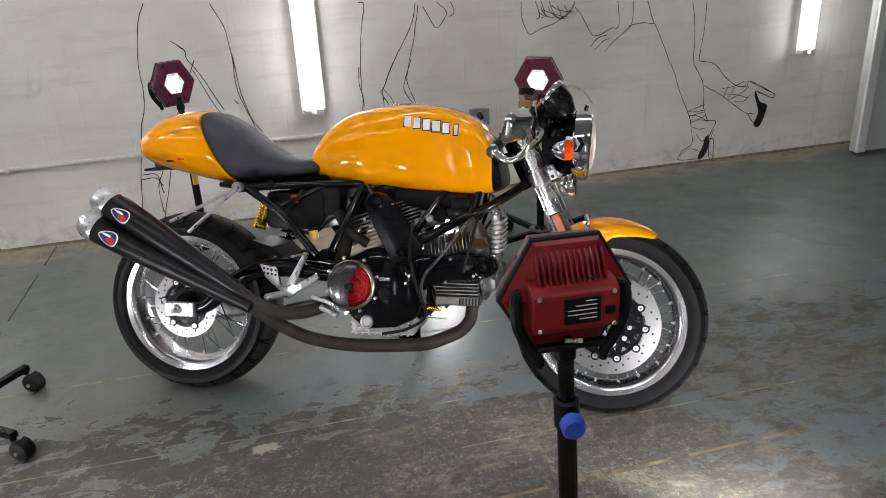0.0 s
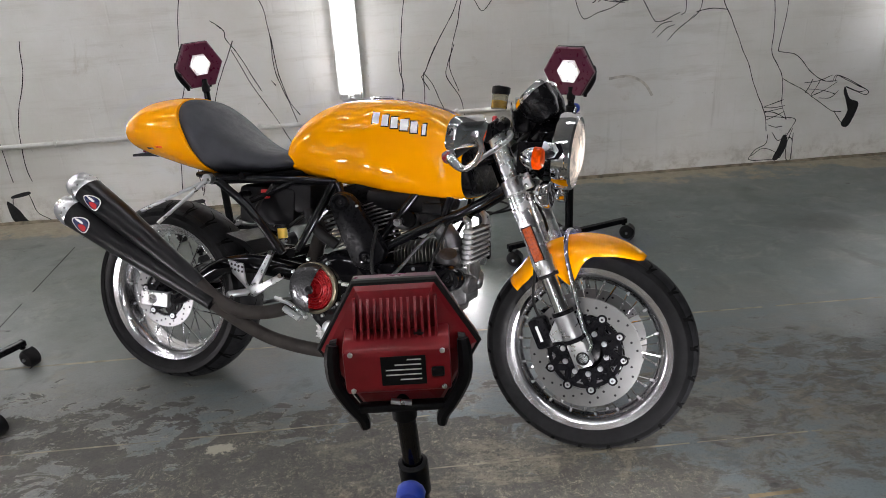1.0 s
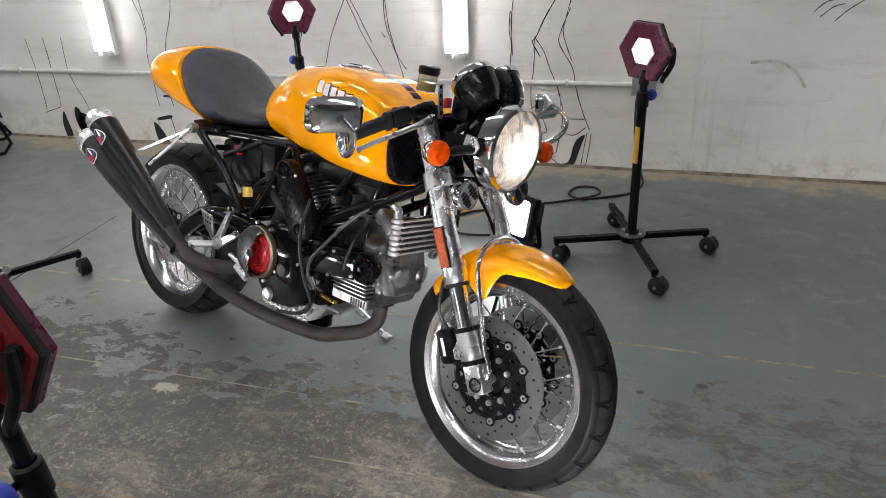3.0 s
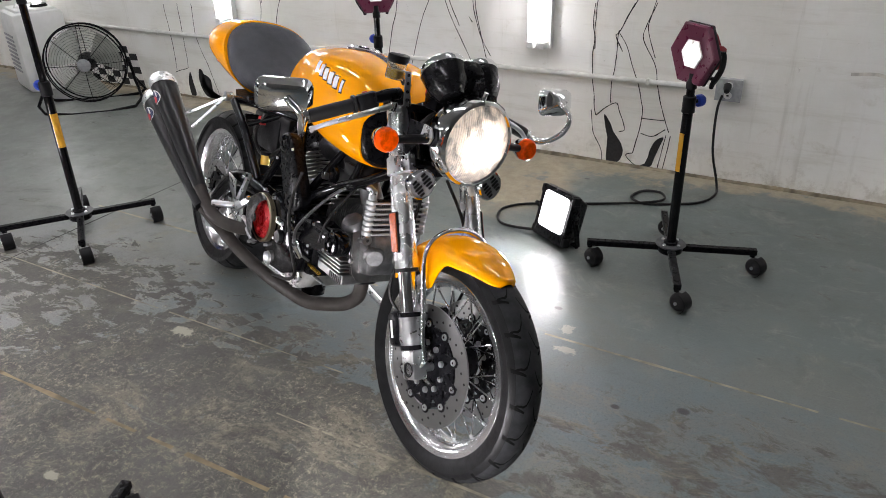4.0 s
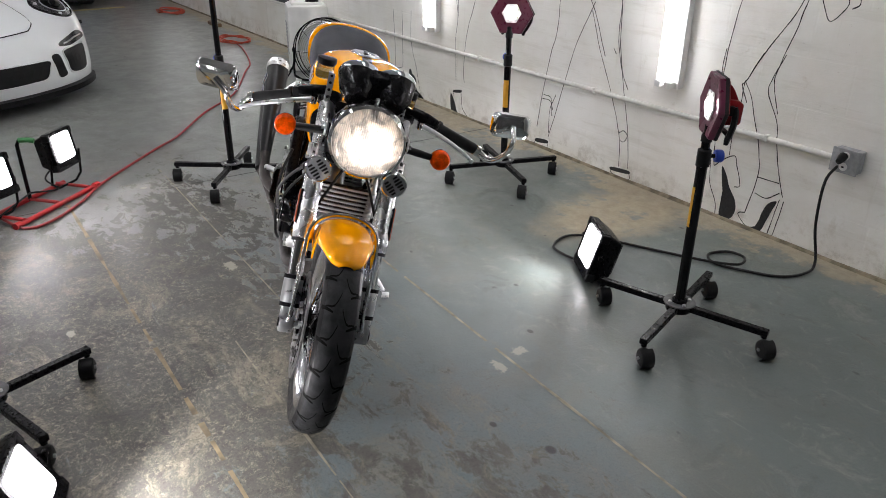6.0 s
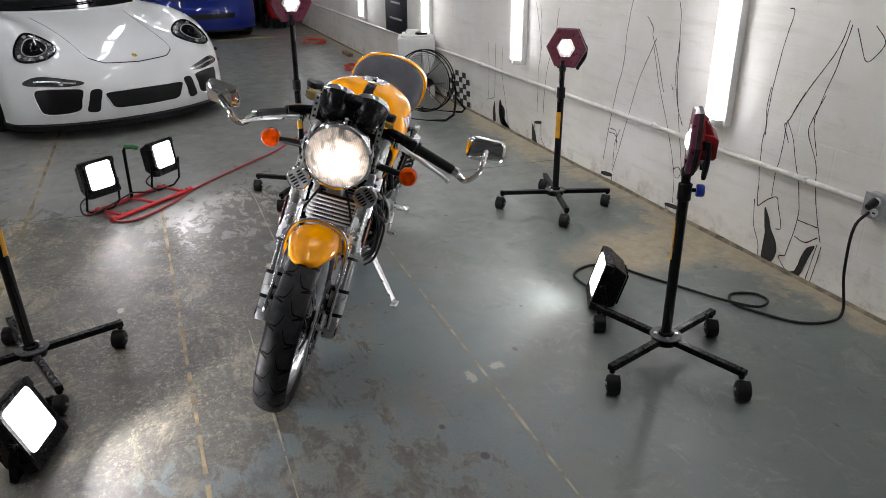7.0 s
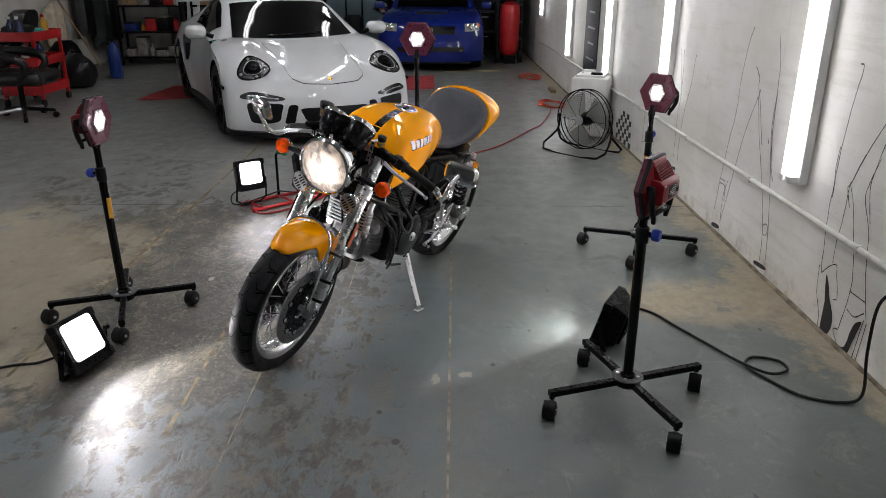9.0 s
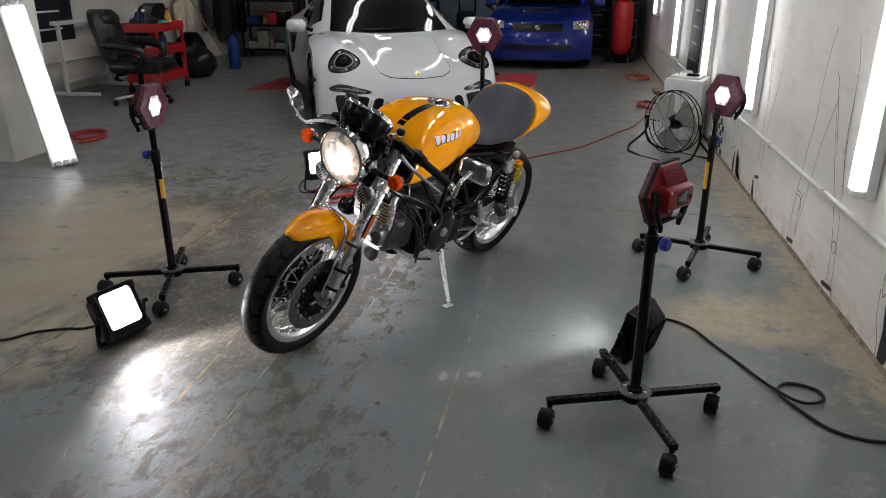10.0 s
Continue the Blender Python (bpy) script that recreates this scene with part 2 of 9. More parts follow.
    tan = g.math("MAXIMUM", tan, g.math("MULTIPLY", patch(0.62, 4.20, 0.24, 0.42, 0.35, 1.0), g.span(g.spots(6.0, 7, 0.7), 0.34, 0.48)))
    broad = g.math("MULTIPLY", patch(0.85, 0.62, 1.35, 0.66, 0.25, 1.0, 0.8), g.span(g.spots(3.2, 6, 0.65, vector=along, distort=0.4), 0.30, 0.46, 0.25, 0.92))
    tan = g.math("MAXIMUM", tan, broad)
    strip = g.span(g.math("ADD", y, g.math("MULTIPLY", g.spots(2.6, 8, 0.72), 0.85)), 4.80, 4.90)
    tan = g.math("MAXIMUM", tan, g.math("MULTIPLY", strip, g.span(g.spots(8.0, 7, 0.72), 0.34, 0.46, 0.25, 0.95)))
    # the filled joint along the room crumbles at its edges
    off = g.math("ABSOLUTE", g.math("SUBTRACT", y, g.math("ADD", 1.27, g.math("MULTIPLY", wob2, 0.10))))
    crumb = g.math("MULTIPLY", g.span(off, 0.10, 0.015), g.span(x, 1.5, 0.6))
    tan = g.math("MAXIMUM", tan, g.math("MULTIPLY", crumb, g.span(g.spots(7.0, 7, 0.7, distort=0.6), 0.50, 0.58)))
    sandy = g.mix(g.spots(18.0, 8, 0.78), (0.15, 0.122, 0.082), (0.58, 0.50, 0.365))
    sandy = g.mix(g.math("MULTIPLY", broad, 0.75), sandy, g.mix(g.spots(2.4, 6, 0.7), (0.215, 0.175, 0.122), (0.385, 0.335, 0.250)))
    colour = g.mix(tan, colour, sandy)
    oval = g.span(g.node("ShaderNodeTexVoronoi", 0, Vector=g.node("ShaderNodeMapping", Vector=at, Scale=(1.6, 1.0, 1.0)), Scale=5.0, Randomness=1.0), 0.26, 0.16, 0.0, 0.55)
    colour = g.mix(g.math("MULTIPLY", g.math("MULTIPLY", oval, broad), g.span(g.spots(1.7, 2), 0.46, 0.52)), colour, (0.095, 0.080, 0.062))
    # oil stains, scuffs, drips and fine dust
    stain = g.span(g.spots(2.1, 6, 0.65, distort=0.8), 0.59, 0.68, 0.0, 0.5)
    stain = g.math("MULTIPLY", stain, g.math("SUBTRACT", 1.0, g.math("MULTIPLY", back, 0.8)))
    colour = g.mix(stain, colour, (0.050, 0.052, 0.051))
    scuff = g.span(g.node("ShaderNodeTexNoise", Vector=g.node("ShaderNodeMapping", Vector=at, Scale=(1.0, 16.0, 1.0), Rotation=(0, 0, 0.12)), Scale=3.0, Detail=8, Roughness=0.72), 0.60, 0.72, 0.0, 0.35)
    colour = g.mix(scuff, colour, (0.30, 0.30, 0.28))
    dots = g.span(g.node("ShaderNodeTexVoronoi", 0, Vector=g.node("ShaderNodeMapping", Vector=at, Scale=(1.0, 1.5, 1.0)), Scale=5.5, Randomness=1.0), 0.095, 0.06, 0.0, 0.85)
    colour = g.mix(g.math("MULTIPLY", dots, g.span(g.spots(4.0, 2), 0.53, 0.58)), colour, (0.035, 0.034, 0.032))
    chips = g.span(g.node("ShaderNodeTexVoronoi", 0, Vector=g.node("ShaderNodeMapping", Vector=at, Location=(3.1, 1.7, 0)), Scale=4.2, Randomness=1.0), 0.085, 0.06)
    colour = g.mix(g.math("MULTIPLY", g.math("MULTIPLY", chips, wear), g.span(g.spots(3.1, 2), 0.57, 0.60)), colour, (0.42, 0.38, 0.31))
    colour = g.mix(g.span(g.spots(190.0, 4, 0.7), 0.46, 0.62, 0.0, 0.16), colour, (0.045, 0.046, 0.043))
    # a few bare chips, dark drops and an old oil stain
    pale = most(patch(0.156, 2.456, 0.040, 0.022, 0.2, 0.75, 3.2, wob3), patch(0.362, 1.818, 0.022, 0.014, 0.2, 0.8, 2.6, wob3), patch(1.330, 2.935, 0.032, 0.018, 0.2, 0.5, 3.6, wob3), patch(1.296, 3.050, 0.022, 0.026, 0.2, 0.5, 3.6, wob3))
    colour = g.mix(pale, colour, (0.46, 0.43, 0.34))
    drop = most(patch(1.553, 2.743, 0.013, 0.010, 0.3, 0.9, 0.6), patch(1.727, 2.810, 0.017, 0.014, 0.3, 0.9, 0.6), patch(2.72, 3.69, 0.15, 0.09, 0.5, 0.5, 1.2))
    colour = g.mix(drop, colour, (0.035, 0.034, 0.033))
    rough = g.span(g.spots(6.0, 7, 0.7), 0.3, 0.7, 0.30, 0.50)
    rough = g.math("ADD", rough, g.math("MULTIPLY", g.math("MAXIMUM", tan, g.math("SUBTRACT", 1.0, kept)), 0.20))
    nrm = g.bump(g.spots(100.0, 5, 0.7), 0.30, 0.003)
    nrm = g.bump(g.math("ADD", kept, g.math("ADD", g.math("MULTIPLY", grains, 0.5), g.spots(11.0, 6, 0.65))), 0.35, 0.003, nrm)
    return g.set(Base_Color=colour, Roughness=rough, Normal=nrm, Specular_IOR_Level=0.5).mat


def wall_material():
    """Cream-white paint over concrete blocks: joints barely show, roller marks, grime runs and brown stains."""
    g = Nodes("painted_block_wall")
    at = g.where()
    xyz = g.tree.nodes.new("ShaderNodeSeparateXYZ")
    g.put(xyz.inputs[0], at)
    turned = g.node("ShaderNodeMapping", Vector=at, Rotation=(radians(90), 0, 0))
    joint = g.node("ShaderNodeTexBrick", 1, Vector=turned, Scale=1.0, Mortar_Size=0.006, Mortar_Smooth=0.6, Brick_Width=0.4, Row_Height=0.2)
    colour = g.mix(g.span(g.spots(1.1, 7, 0.65), 0.32, 0.68), (0.765, 0.745, 0.685), (0.88, 0.872, 0.84))
    flat_strokes = g.node("ShaderNodeTexNoise", Vector=g.node("ShaderNodeMapping", Vector=at, Scale=(1.2, 1.2, 11.0)), Scale=1.6, Detail=7, Roughness=0.7)
    colour = g.mix(g.span(flat_strokes, 0.50, 0.66, 0.0, 0.45), colour, (0.67, 0.645, 0.58))
    run = g.node("ShaderNodeTexNoise", Vector=g.node("ShaderNodeMapping", Vector=at, Scale=(11.0, 11.0, 0.7)), Scale=1.0, Detail=7, Roughness=0.68)
    colour = g.mix(g.span(run, 0.58, 0.74, 0.0, 0.35), colour, (0.46, 0.43, 0.36))
    colour = g.mix(g.span(g.spots(24.0, 6, 0.75), 0.64, 0.74, 0.0, 0.5), colour, (0.36, 0.33, 0.28))
    colour = g.mix(g.span(g.spots(3.4, 8, 0.75, distort=0.6), 0.60, 0.72, 0.0, 0.45), colour, (0.55, 0.50, 0.41))
    # splashes of dirt a hand above the floor
    low = g.math("MULTIPLY", g.span(xyz.outputs[2], 0.22, 0.0), g.span(g.spots(9.0, 8, 0.78), 0.46, 0.66, 0.0, 0.6))
    colour = g.mix(low, colour, (0.40, 0.36, 0.29))
    nrm = g.bump(joint, 0.16, -0.004)
    nrm = g.bump(g.math("ADD", g.spots(45.0, 7, 0.7), g.math("MULTIPLY", flat_strokes, 0.8)), 0.32, 0.004, nrm)
    return g.set(Base_Color=colour, Roughness=g.span(g.spots(8.0, 4), 0.3, 0.7, 0.42, 0.65), Normal=nrm).mat


FLOOR = floor_material()
WALL = wall_material()
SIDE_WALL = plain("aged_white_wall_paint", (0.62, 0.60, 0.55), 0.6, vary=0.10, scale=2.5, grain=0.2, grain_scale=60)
# out of view: ceiling and wall greys set dark to cut bounced light
CEILING = plain("dark_grey_ceiling", (0.24, 0.24, 0.235), 0.8, vary=0.08, scale=3)
UNSEEN_WALL = plain("dark_unseen_wall_grey", (0.17, 0.17, 0.165), 0.6, vary=0.15, scale=2.5, grain=0.2, grain_scale=60)
# the gloom at the back is put into this grey
DARK_WALL = plain("darkened_back_grey", (0.075, 0.075, 0.078), 0.7, vary=0.25, scale=2)
YELLOW = plain("orange_yellow_gloss_paint", (0.97, 0.36, 0.0), 0.5, vary=0.012, scale=6, grain=0.0, coat=1.0, rough_vary=0.03, Specular_IOR_Level=0.0)
SEAT = plain("dark_grey_vinyl", (0.040, 0.043, 0.051), 0.6, vary=0.1, scale=14, grain=0.35, grain_scale=900, Specular_IOR_Level=0.35)
BLACK_GLOSS = plain("black_gloss_enamel", (0.0035, 0.0035, 0.0045), 0.08, vary=0.3, scale=30, coat=0.10, grain=0.02, Specular_IOR_Level=0.24)
BLACK_SATIN = plain("black_satin_coating", (0.004, 0.004, 0.005), 0.30, vary=0.25, scale=40, grain=0.08, Specular_IOR_Level=0.10)
BLACK_MATT = plain("matt_black_ceramic", (0.005, 0.005, 0.006), 0.34, vary=0.2, scale=20, grain=0.015, grain_scale=600, rough_vary=0.03, Specular_IOR_Level=0.3)
PIPE = plain("grey_black_coated_pipe", (0.036, 0.031, 0.028), 0.6, vary=0.25, scale=18, grain=0.25, grain_scale=500, Specular_IOR_Level=0.25)
PLASTIC = plain("black_plastic", (0.006, 0.006, 0.007), 0.42, vary=0.2, scale=50, grain=0.2, grain_scale=700, Specular_IOR_Level=0.18)
RUBBER = plain("black_tyre_rubber", (0.013, 0.013, 0.0135), 0.55, vary=0.25, scale=16, grain=0.3, grain_scale=350, Specular_IOR_Level=0.22)
CHROME = plain("polished_chrome", (0.82, 0.83, 0.84), 0.07, 1.0, vary=0.03, scale=9, grain=0.0, rough_vary=0.03)
ALLOY = plain("brushed_aluminium", (0.66, 0.67, 0.68), 0.32, 1.0, vary=0.07, scale=25, grain=0.08)
RIM = plain("satin_aluminium_rim", (0.82, 0.82, 0.84), 0.19, 1.0, vary=0.03, scale=12, grain=0.03, rough_vary=0.03)
CAST = plain("cast_engine_alloy", (0.24, 0.24, 0.245), 0.40, 0.9, vary=0.25, scale=34, grain=0.45, grain_scale=220)
STEEL_DISC = plain("ground_steel_disc", (0.27, 0.27, 0.27), 0.34, 1.0, vary=0.04, scale=40, grain=0.06, grain_scale=500, rough_vary=0.03)
AMBER = plain("amber_lens", (0.80, 0.075, 0.0), 0.34, vary=0.25, scale=90, grain=0.8, grain_scale=200, coat=0.25, Specular_IOR_Level=0.05)
REFLECTOR = plain("amber_reflector", (0.36, 0.055, 0.004), 0.30, vary=0.35, scale=220, grain=0.6, grain_scale=260, coat=0.3)
RED_LENS = plain("red_anodised_plate", (0.55, 0.015, 0.02), 0.28, 0.5, vary=0.15, scale=40, grain=0.05)
CARBON = plain("smoked_clutch_cover", (0.045, 0.046, 0.048), 0.30, 0.6, vary=0.2, scale=260, coat=0.5, grain=0.05)
GOLD = plain("gold_anodised_cylinder", (0.75, 0.47, 0.06), 0.25, 0.9, vary=0.06)
FLUID = plain("amber_brake_fluid", (0.92, 0.58, 0.09), 0.15, vary=0.05, coat=0.3)
CUP = plain("cloudy_clear_cup", (0.80, 0.78, 0.68), 0.06, vary=0.02, grain=0.0, Transmission_Weight=0.94, IOR=1.08)
POD = plain("moulded_black_pod", (0.007, 0.007, 0.008), 0.24, vary=0.2, scale=20, grain=0.06, Specular_IOR_Level=0.30)
LOGO_WHITE = plain("white_lettering_film", (0.82, 0.82, 0.80), 0.3, vary=0.02, coat=0.5)
LOGO_BLACK = plain("black_lettering_film", (0.01, 0.01, 0.011), 0.25, vary=0.05, coat=0.5)
NAVY = plain("navy_badge_film", (0.02, 0.03, 0.09), 0.3, vary=0.05)
RED_PAINT = plain("dark_red_powder_coat", (0.23, 0.009, 0.014), 0.36, vary=0.12, scale=20, grain=0.15, grain_scale=500, Specular_IOR_Level=0.35)
LAMP_FACE = plain("wine_red_lamp_bezel", (0.105, 0.016, 0.042), 0.32, vary=0.05, scale=20, grain=0.02)
BLUE_KNOB = plain("blue_plastic_knob", (0.02, 0.06, 0.45), 0.4, vary=0.1)
STICKER = plain("yellow_warning_sticker", (0.72, 0.36, 0.02), 0.5, vary=0.08)
WHITE_PAINT = plain("white_car_paint", (0.76, 0.78, 0.79), 0.5, vary=0.01, scale=4, grain=0.0, coat=1.0, rough_vary=0.02, Specular_IOR_Level=0.1)
BLUE_PAINT = plain("deep_blue_car_paint", (0.006, 0.022, 0.22), 0.4, vary=0.05, scale=4, grain=0.0, coat=1.0, Specular_IOR_Level=0.1)
DARK_GLASS = plain("tinted_windscreen", (0.002, 0.0022, 0.0025), 0.04, vary=0.05, grain=0.0, rough_vary=0.01, Specular_IOR_Level=0.25)
WHITE_METAL = plain("white_enamel_metal", (0.72, 0.72, 0.70), 0.4, vary=0.05, scale=10, grain=0.05)
CONDUIT = plain("painted_conduit", (0.68, 0.67, 0.63), 0.5, vary=0.08, scale=20, grain=0.1)
GREY_METAL = plain("grey_cast_box", (0.36, 0.37, 0.38), 0.45, 0.5, vary=0.15, scale=40, grain=0.2)
HUB_STEEL = plain("dull_grey_steel", (0.075, 0.076, 0.08), 0.5, 0.3, vary=0.2, scale=30)
INK = plain("black_marker_ink", (0.012, 0.012, 0.013), 0.6, vary=0.4, scale=60)
INK_WHITE = plain("white_marker_paint", (0.74, 0.73, 0.70), 0.55, vary=0.05)
CABLE = plain("black_rubber_cable", (0.006, 0.006, 0.006), 0.45, vary=0.2, Specular_IOR_Level=0.3)
HOSE = plain("red_rubber_hose", (0.34, 0.025, 0.025), 0.5, vary=0.2)
RED_TRIM = plain("red_painted_steel", (0.48, 0.015, 0.018), 0.38, vary=0.12, scale=15, grain=0.08)
MAT_RED = plain("red_floor_marking", (0.38, 0.03, 0.03), 0.6, vary=0.3, scale=9, grain=0.2, grain_scale=200)
LEATHER = plain("black_leather", (0.008, 0.008, 0.009), 0.34, vary=0.2, scale=20, grain=0.3, grain_scale=300)
GREEN = plain("green_grip", (0.02, 0.16, 0.04), 0.5, vary=0.1)
WOOD = plain("pale_wood_handle", (0.42, 0.27, 0.15), 0.55, vary=0.2, scale=20)
CLOTH = plain("pale_cloth", (0.62, 0.54, 0.40), 0.9, vary=0.15, scale=12, grain=0.4, grain_scale=300)
TEAL = plain("teal_print", (0.03, 0.36, 0.34), 0.5, vary=0.2)
PALE_BLUE = plain("pale_blue_panel", (0.30, 0.45, 0.52), 0.5, vary=0.1, scale=3)
CLEAR_BOX = plain("cloudy_storage_plastic", (0.28, 0.27, 0.24), 0.4, vary=0.3, scale=14)
BLUE_PLASTIC = plain("blue_plastic_jug", (0.008, 0.035, 0.20), 0.4, vary=0.15)
TUBE = glow("fluorescent_tube", (0.95, 0.99, 1.0), TUBE_GLOW)
CEILING_TUBE = glow("cool_white_ceiling_tube", (0.955, 0.985, 1.02), CEILING_GLOW)
# same tubes at a lower glow, to keep the back dark
BACK_TUBE = glow("dimmed_ceiling_tube", (0.955, 0.985, 1.0), CEILING_GLOW * 0.55)
DIM_TUBE = glow("dimmed_tube", (0.93, 0.98, 1.0), 2.4)
FLOOD = glow("floodlight_face", (0.97, 0.97, 1.0), FLOOD_GLOW)
LED = glow("led_cluster", (1.0, 0.95, 1.0), LED_GLOW)


def lens_material(centre, reach):
    """Clear ribbed glass over a lit reflector: a hot core, warm facets round it, a dim rim."""
    g = Nodes("ribbed_headlight_lens")
    at = g.where()
    off = g.tree.nodes.new("ShaderNodeVectorMath")
    off.operation = "DISTANCE"
    g.put(off.inputs[0], at)
    off.inputs[1].default_value = centre
    d = off.outputs[1]
    core = g.span(d, reach * 1.00, reach * 0.30, 0.0, 1.0)
    facet = g.span(g.node("ShaderNodeTexNoise", Vector=g.node("ShaderNodeMapping", Vector=at, Scale=(1.0, 1.0, 0.8)), Scale=24.0, Detail=4, Roughness=0.65, Distortion=0.6), 0.38, 0.60)
    rib = g.node("ShaderNodeTexWave", 1, Vector=g.node("ShaderNodeMapping", Vector=at, Rotation=(0, 0, radians(90))), Scale=58.0, Distortion=0.4)
    power = g.math("ADD", g.math("MULTIPLY", core, 0.75), g.math("MULTIPLY", facet, g.math("ADD", g.math("MULTIPLY", core, 0.7), 0.40)))
    power = g.math("MULTIPLY", power, g.span(rib, 0.0, 1.0, 0.82, 1.08))
    return g.set(Base_Color=(0.42, 0.40, 0.37), Roughness=0.10, Coat_Weight=0.7, Normal=g.bump(rib, 0.5, 0.003),
                 Emission_Color=g.mix(core, (1.0, 0.80, 0.62), (1.0, 0.94, 0.86)), Emission_Strength=power).mat


HEADLIGHT = lens_material((1.301, 0.012, 0.812), 0.092)

COOLER = plain("cooler_alloy", (0.55, 0.56, 0.57), 0.45, 0.7, vary=0.06, scale=25, grain=0.08)
LAMP_INSIDE = plain("dark_lamp_reflector", (0.03, 0.031, 0.034), 0.25, 0.2, vary=0.4, scale=40)
BRAID = plain("braided_steel_hose", (0.07, 0.07, 0.072), 0.45, 0.6, vary=0.4, scale=300)
TYRE = plain("black_sidewall_rubber", (0.0055, 0.0055, 0.006), 0.42, vary=0.35, scale=30, grain=0.2, grain_scale=350, Specular_IOR_Level=0.14)
TREAD = plain("dusty_tread_rubber", (0.019, 0.0195, 0.021), 0.55, vary=0.35, scale=30, grain=0.3, grain_scale=350, Specular_IOR_Level=0.16)
SMOKED = plain("smoked_lamp_glass", (0.035, 0.037, 0.04), 0.15, vary=0.4, scale=120, coat=0.5)
FORK = plain("polished_fork_tube", (0.88, 0.89, 0.90), 0.27, 1.0, vary=0.03, scale=12, grain=0.02, rough_vary=0.03)
SCUFF = plain("brown_scuff", (0.64, 0.61, 0.55), 0.6, vary=0.2)

# ---- structure ----
WALL_Y = 4.577
X0, X1, Y0, CEIL = -12.5, 7.0, -2.75, 3.1


def ground(x):
    """Height of the level floor."""
    return 0.0


def build_floor():
    bm = bmesh.new()
    bm.faces.new([bm.verts.new((x, y, 0)) for x, y in ((X0 - 0.2, Y0 - 0.2), (X1 + 0.2, Y0 - 0.2), (X1 + 0.2, WALL_Y + 0.2), (X0 - 0.2, WALL_Y + 0.2))])
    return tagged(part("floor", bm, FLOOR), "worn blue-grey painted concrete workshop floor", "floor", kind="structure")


floor = build_floor()
LOW = -0.1
tagged(part("wall_north", box(((X0 + X1) / 2, WALL_Y + 0.1, (CEIL + LOW) / 2), (X1 - X0 + 0.4, 0.2, CEIL - LOW)), WALL),
       "off-white painted block wall with line drawings on it", "wall", kind="structure")
# the part east of x = -1.6 is unseen, dark to spare the tank reflections
for x0, x1, material, label in ((X0 - 0.2, -1.60, SIDE_WALL, "dull white painted wall behind the office chairs"), (-1.597, X1 + 0.2, UNSEEN_WALL, "unseen dark grey wall, added to close the room")):
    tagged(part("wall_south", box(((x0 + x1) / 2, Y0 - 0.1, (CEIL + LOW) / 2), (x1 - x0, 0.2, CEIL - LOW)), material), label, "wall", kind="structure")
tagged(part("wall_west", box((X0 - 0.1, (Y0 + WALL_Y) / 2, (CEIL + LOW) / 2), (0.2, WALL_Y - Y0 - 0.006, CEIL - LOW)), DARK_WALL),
       "back wall of the workshop, its grey darkened for the gloom", "wall", kind="structure")
# unseen end wall and ceiling, dark for the same reason
tagged(part("wall_east", box((X1 + 0.1, (Y0 + WALL_Y) / 2, (CEIL + LOW) / 2), (0.2, WALL_Y - Y0 - 0.006, CEIL - LOW)), UNSEEN_WALL),
       "unseen dark grey end wall, added to close the room", "wall", kind="structure")
tagged(part("ceiling", box(((X0 + X1) / 2, (Y0 + WALL_Y) / 2, CEIL + 0.06), (X1 - X0 + 0.4, WALL_Y - Y0 + 0.4, 0.12)), CEILING),
       "unseen dark grey workshop ceiling", "ceiling", kind="structure")
# square column at the edge of the parking place
tagged(part("column", box((-1.55, -1.19, (CEIL + LOW) / 2), (0.55, 0.62, CEIL - LOW), 0.01), SIDE_WALL),
       "square white painted column beside a leaning tube fixture", "column", kind="structure")
# kerb of rough mortar at the foot of the wall
bm = bmesh.new()
ring = []
for k in range(90):
    x = X0 + (X1 - X0) * k / 89
    d, hgt = 0.016 + 0.012 * noise.noise((x * 5, 0, 0)), 0.014 + 0.008 * noise.noise((x * 7, 3, 0))
    ring.append([V((x, WALL_Y + 0.01, ground(x) + hgt)), V((x, WALL_Y - d * 0.5, ground(x) + hgt * 0.8)), V((x, WALL_Y - d, ground(x) - 0.004))])
loft(ring, bm, caps=False, closed=False)
DIRT = plain("dirty_mortar_strip", (0.20, 0.17, 0.12), 0.9, vary=0.45, scale=18, grain=0.5, grain_scale=120)
tagged(part("baseboard", bm, DIRT), "crumbling dirty mortar strip along the wall foot", "trim", kind="structure")


def joint_line(name, a, b, w, material, label):
    a, b = V((*a, 0)), V((*b, 0))
    d = (b - a).normalized()
    s = V((-d.y, d.x, 0)) * w / 2
    bm, n = bmesh.new(), 110
    rows = []
    for k in range(n + 1):
        p = a.lerp(b, k / n)
        j = s * (1 + 0.7 * noise.noise(p * 6.0))
        z = V((0, 0, ground(p.x) + 0.0015))
        rows.append((bm.verts.new(p + j + z), bm.verts.new(p - j + z)))
    for k, (p, q) in enumerate(zip(rows, rows[1:])):
        if noise.noise(V((k * 0.31, a.x * 7.0, a.y * 3.0))) > -0.32:
            bm.faces.new((p[0], p[1], q[1], q[0]))
    tagged(part(name, bm, material), label, "floor joint", kind="structure")


PALE_JOINT = plain("pale_filled_joint", (0.245, 0.222, 0.165), 0.6, vary=0.4, scale=14, grain=0.2)
RUST_JOINT = plain("rusty_filled_joint", (0.215, 0.165, 0.095), 0.7, vary=0.5, scale=10, grain=0.2)
DARK_JOINT = plain("dark_saw_cut", (0.05, 0.05, 0.048), 0.8, vary=0.5, scale=14)
joint_line("floor_joint", (-1.0, 3.035), (4.6, 2.925), 0.010, PALE_JOINT, "pale filled joint across the concrete floor")
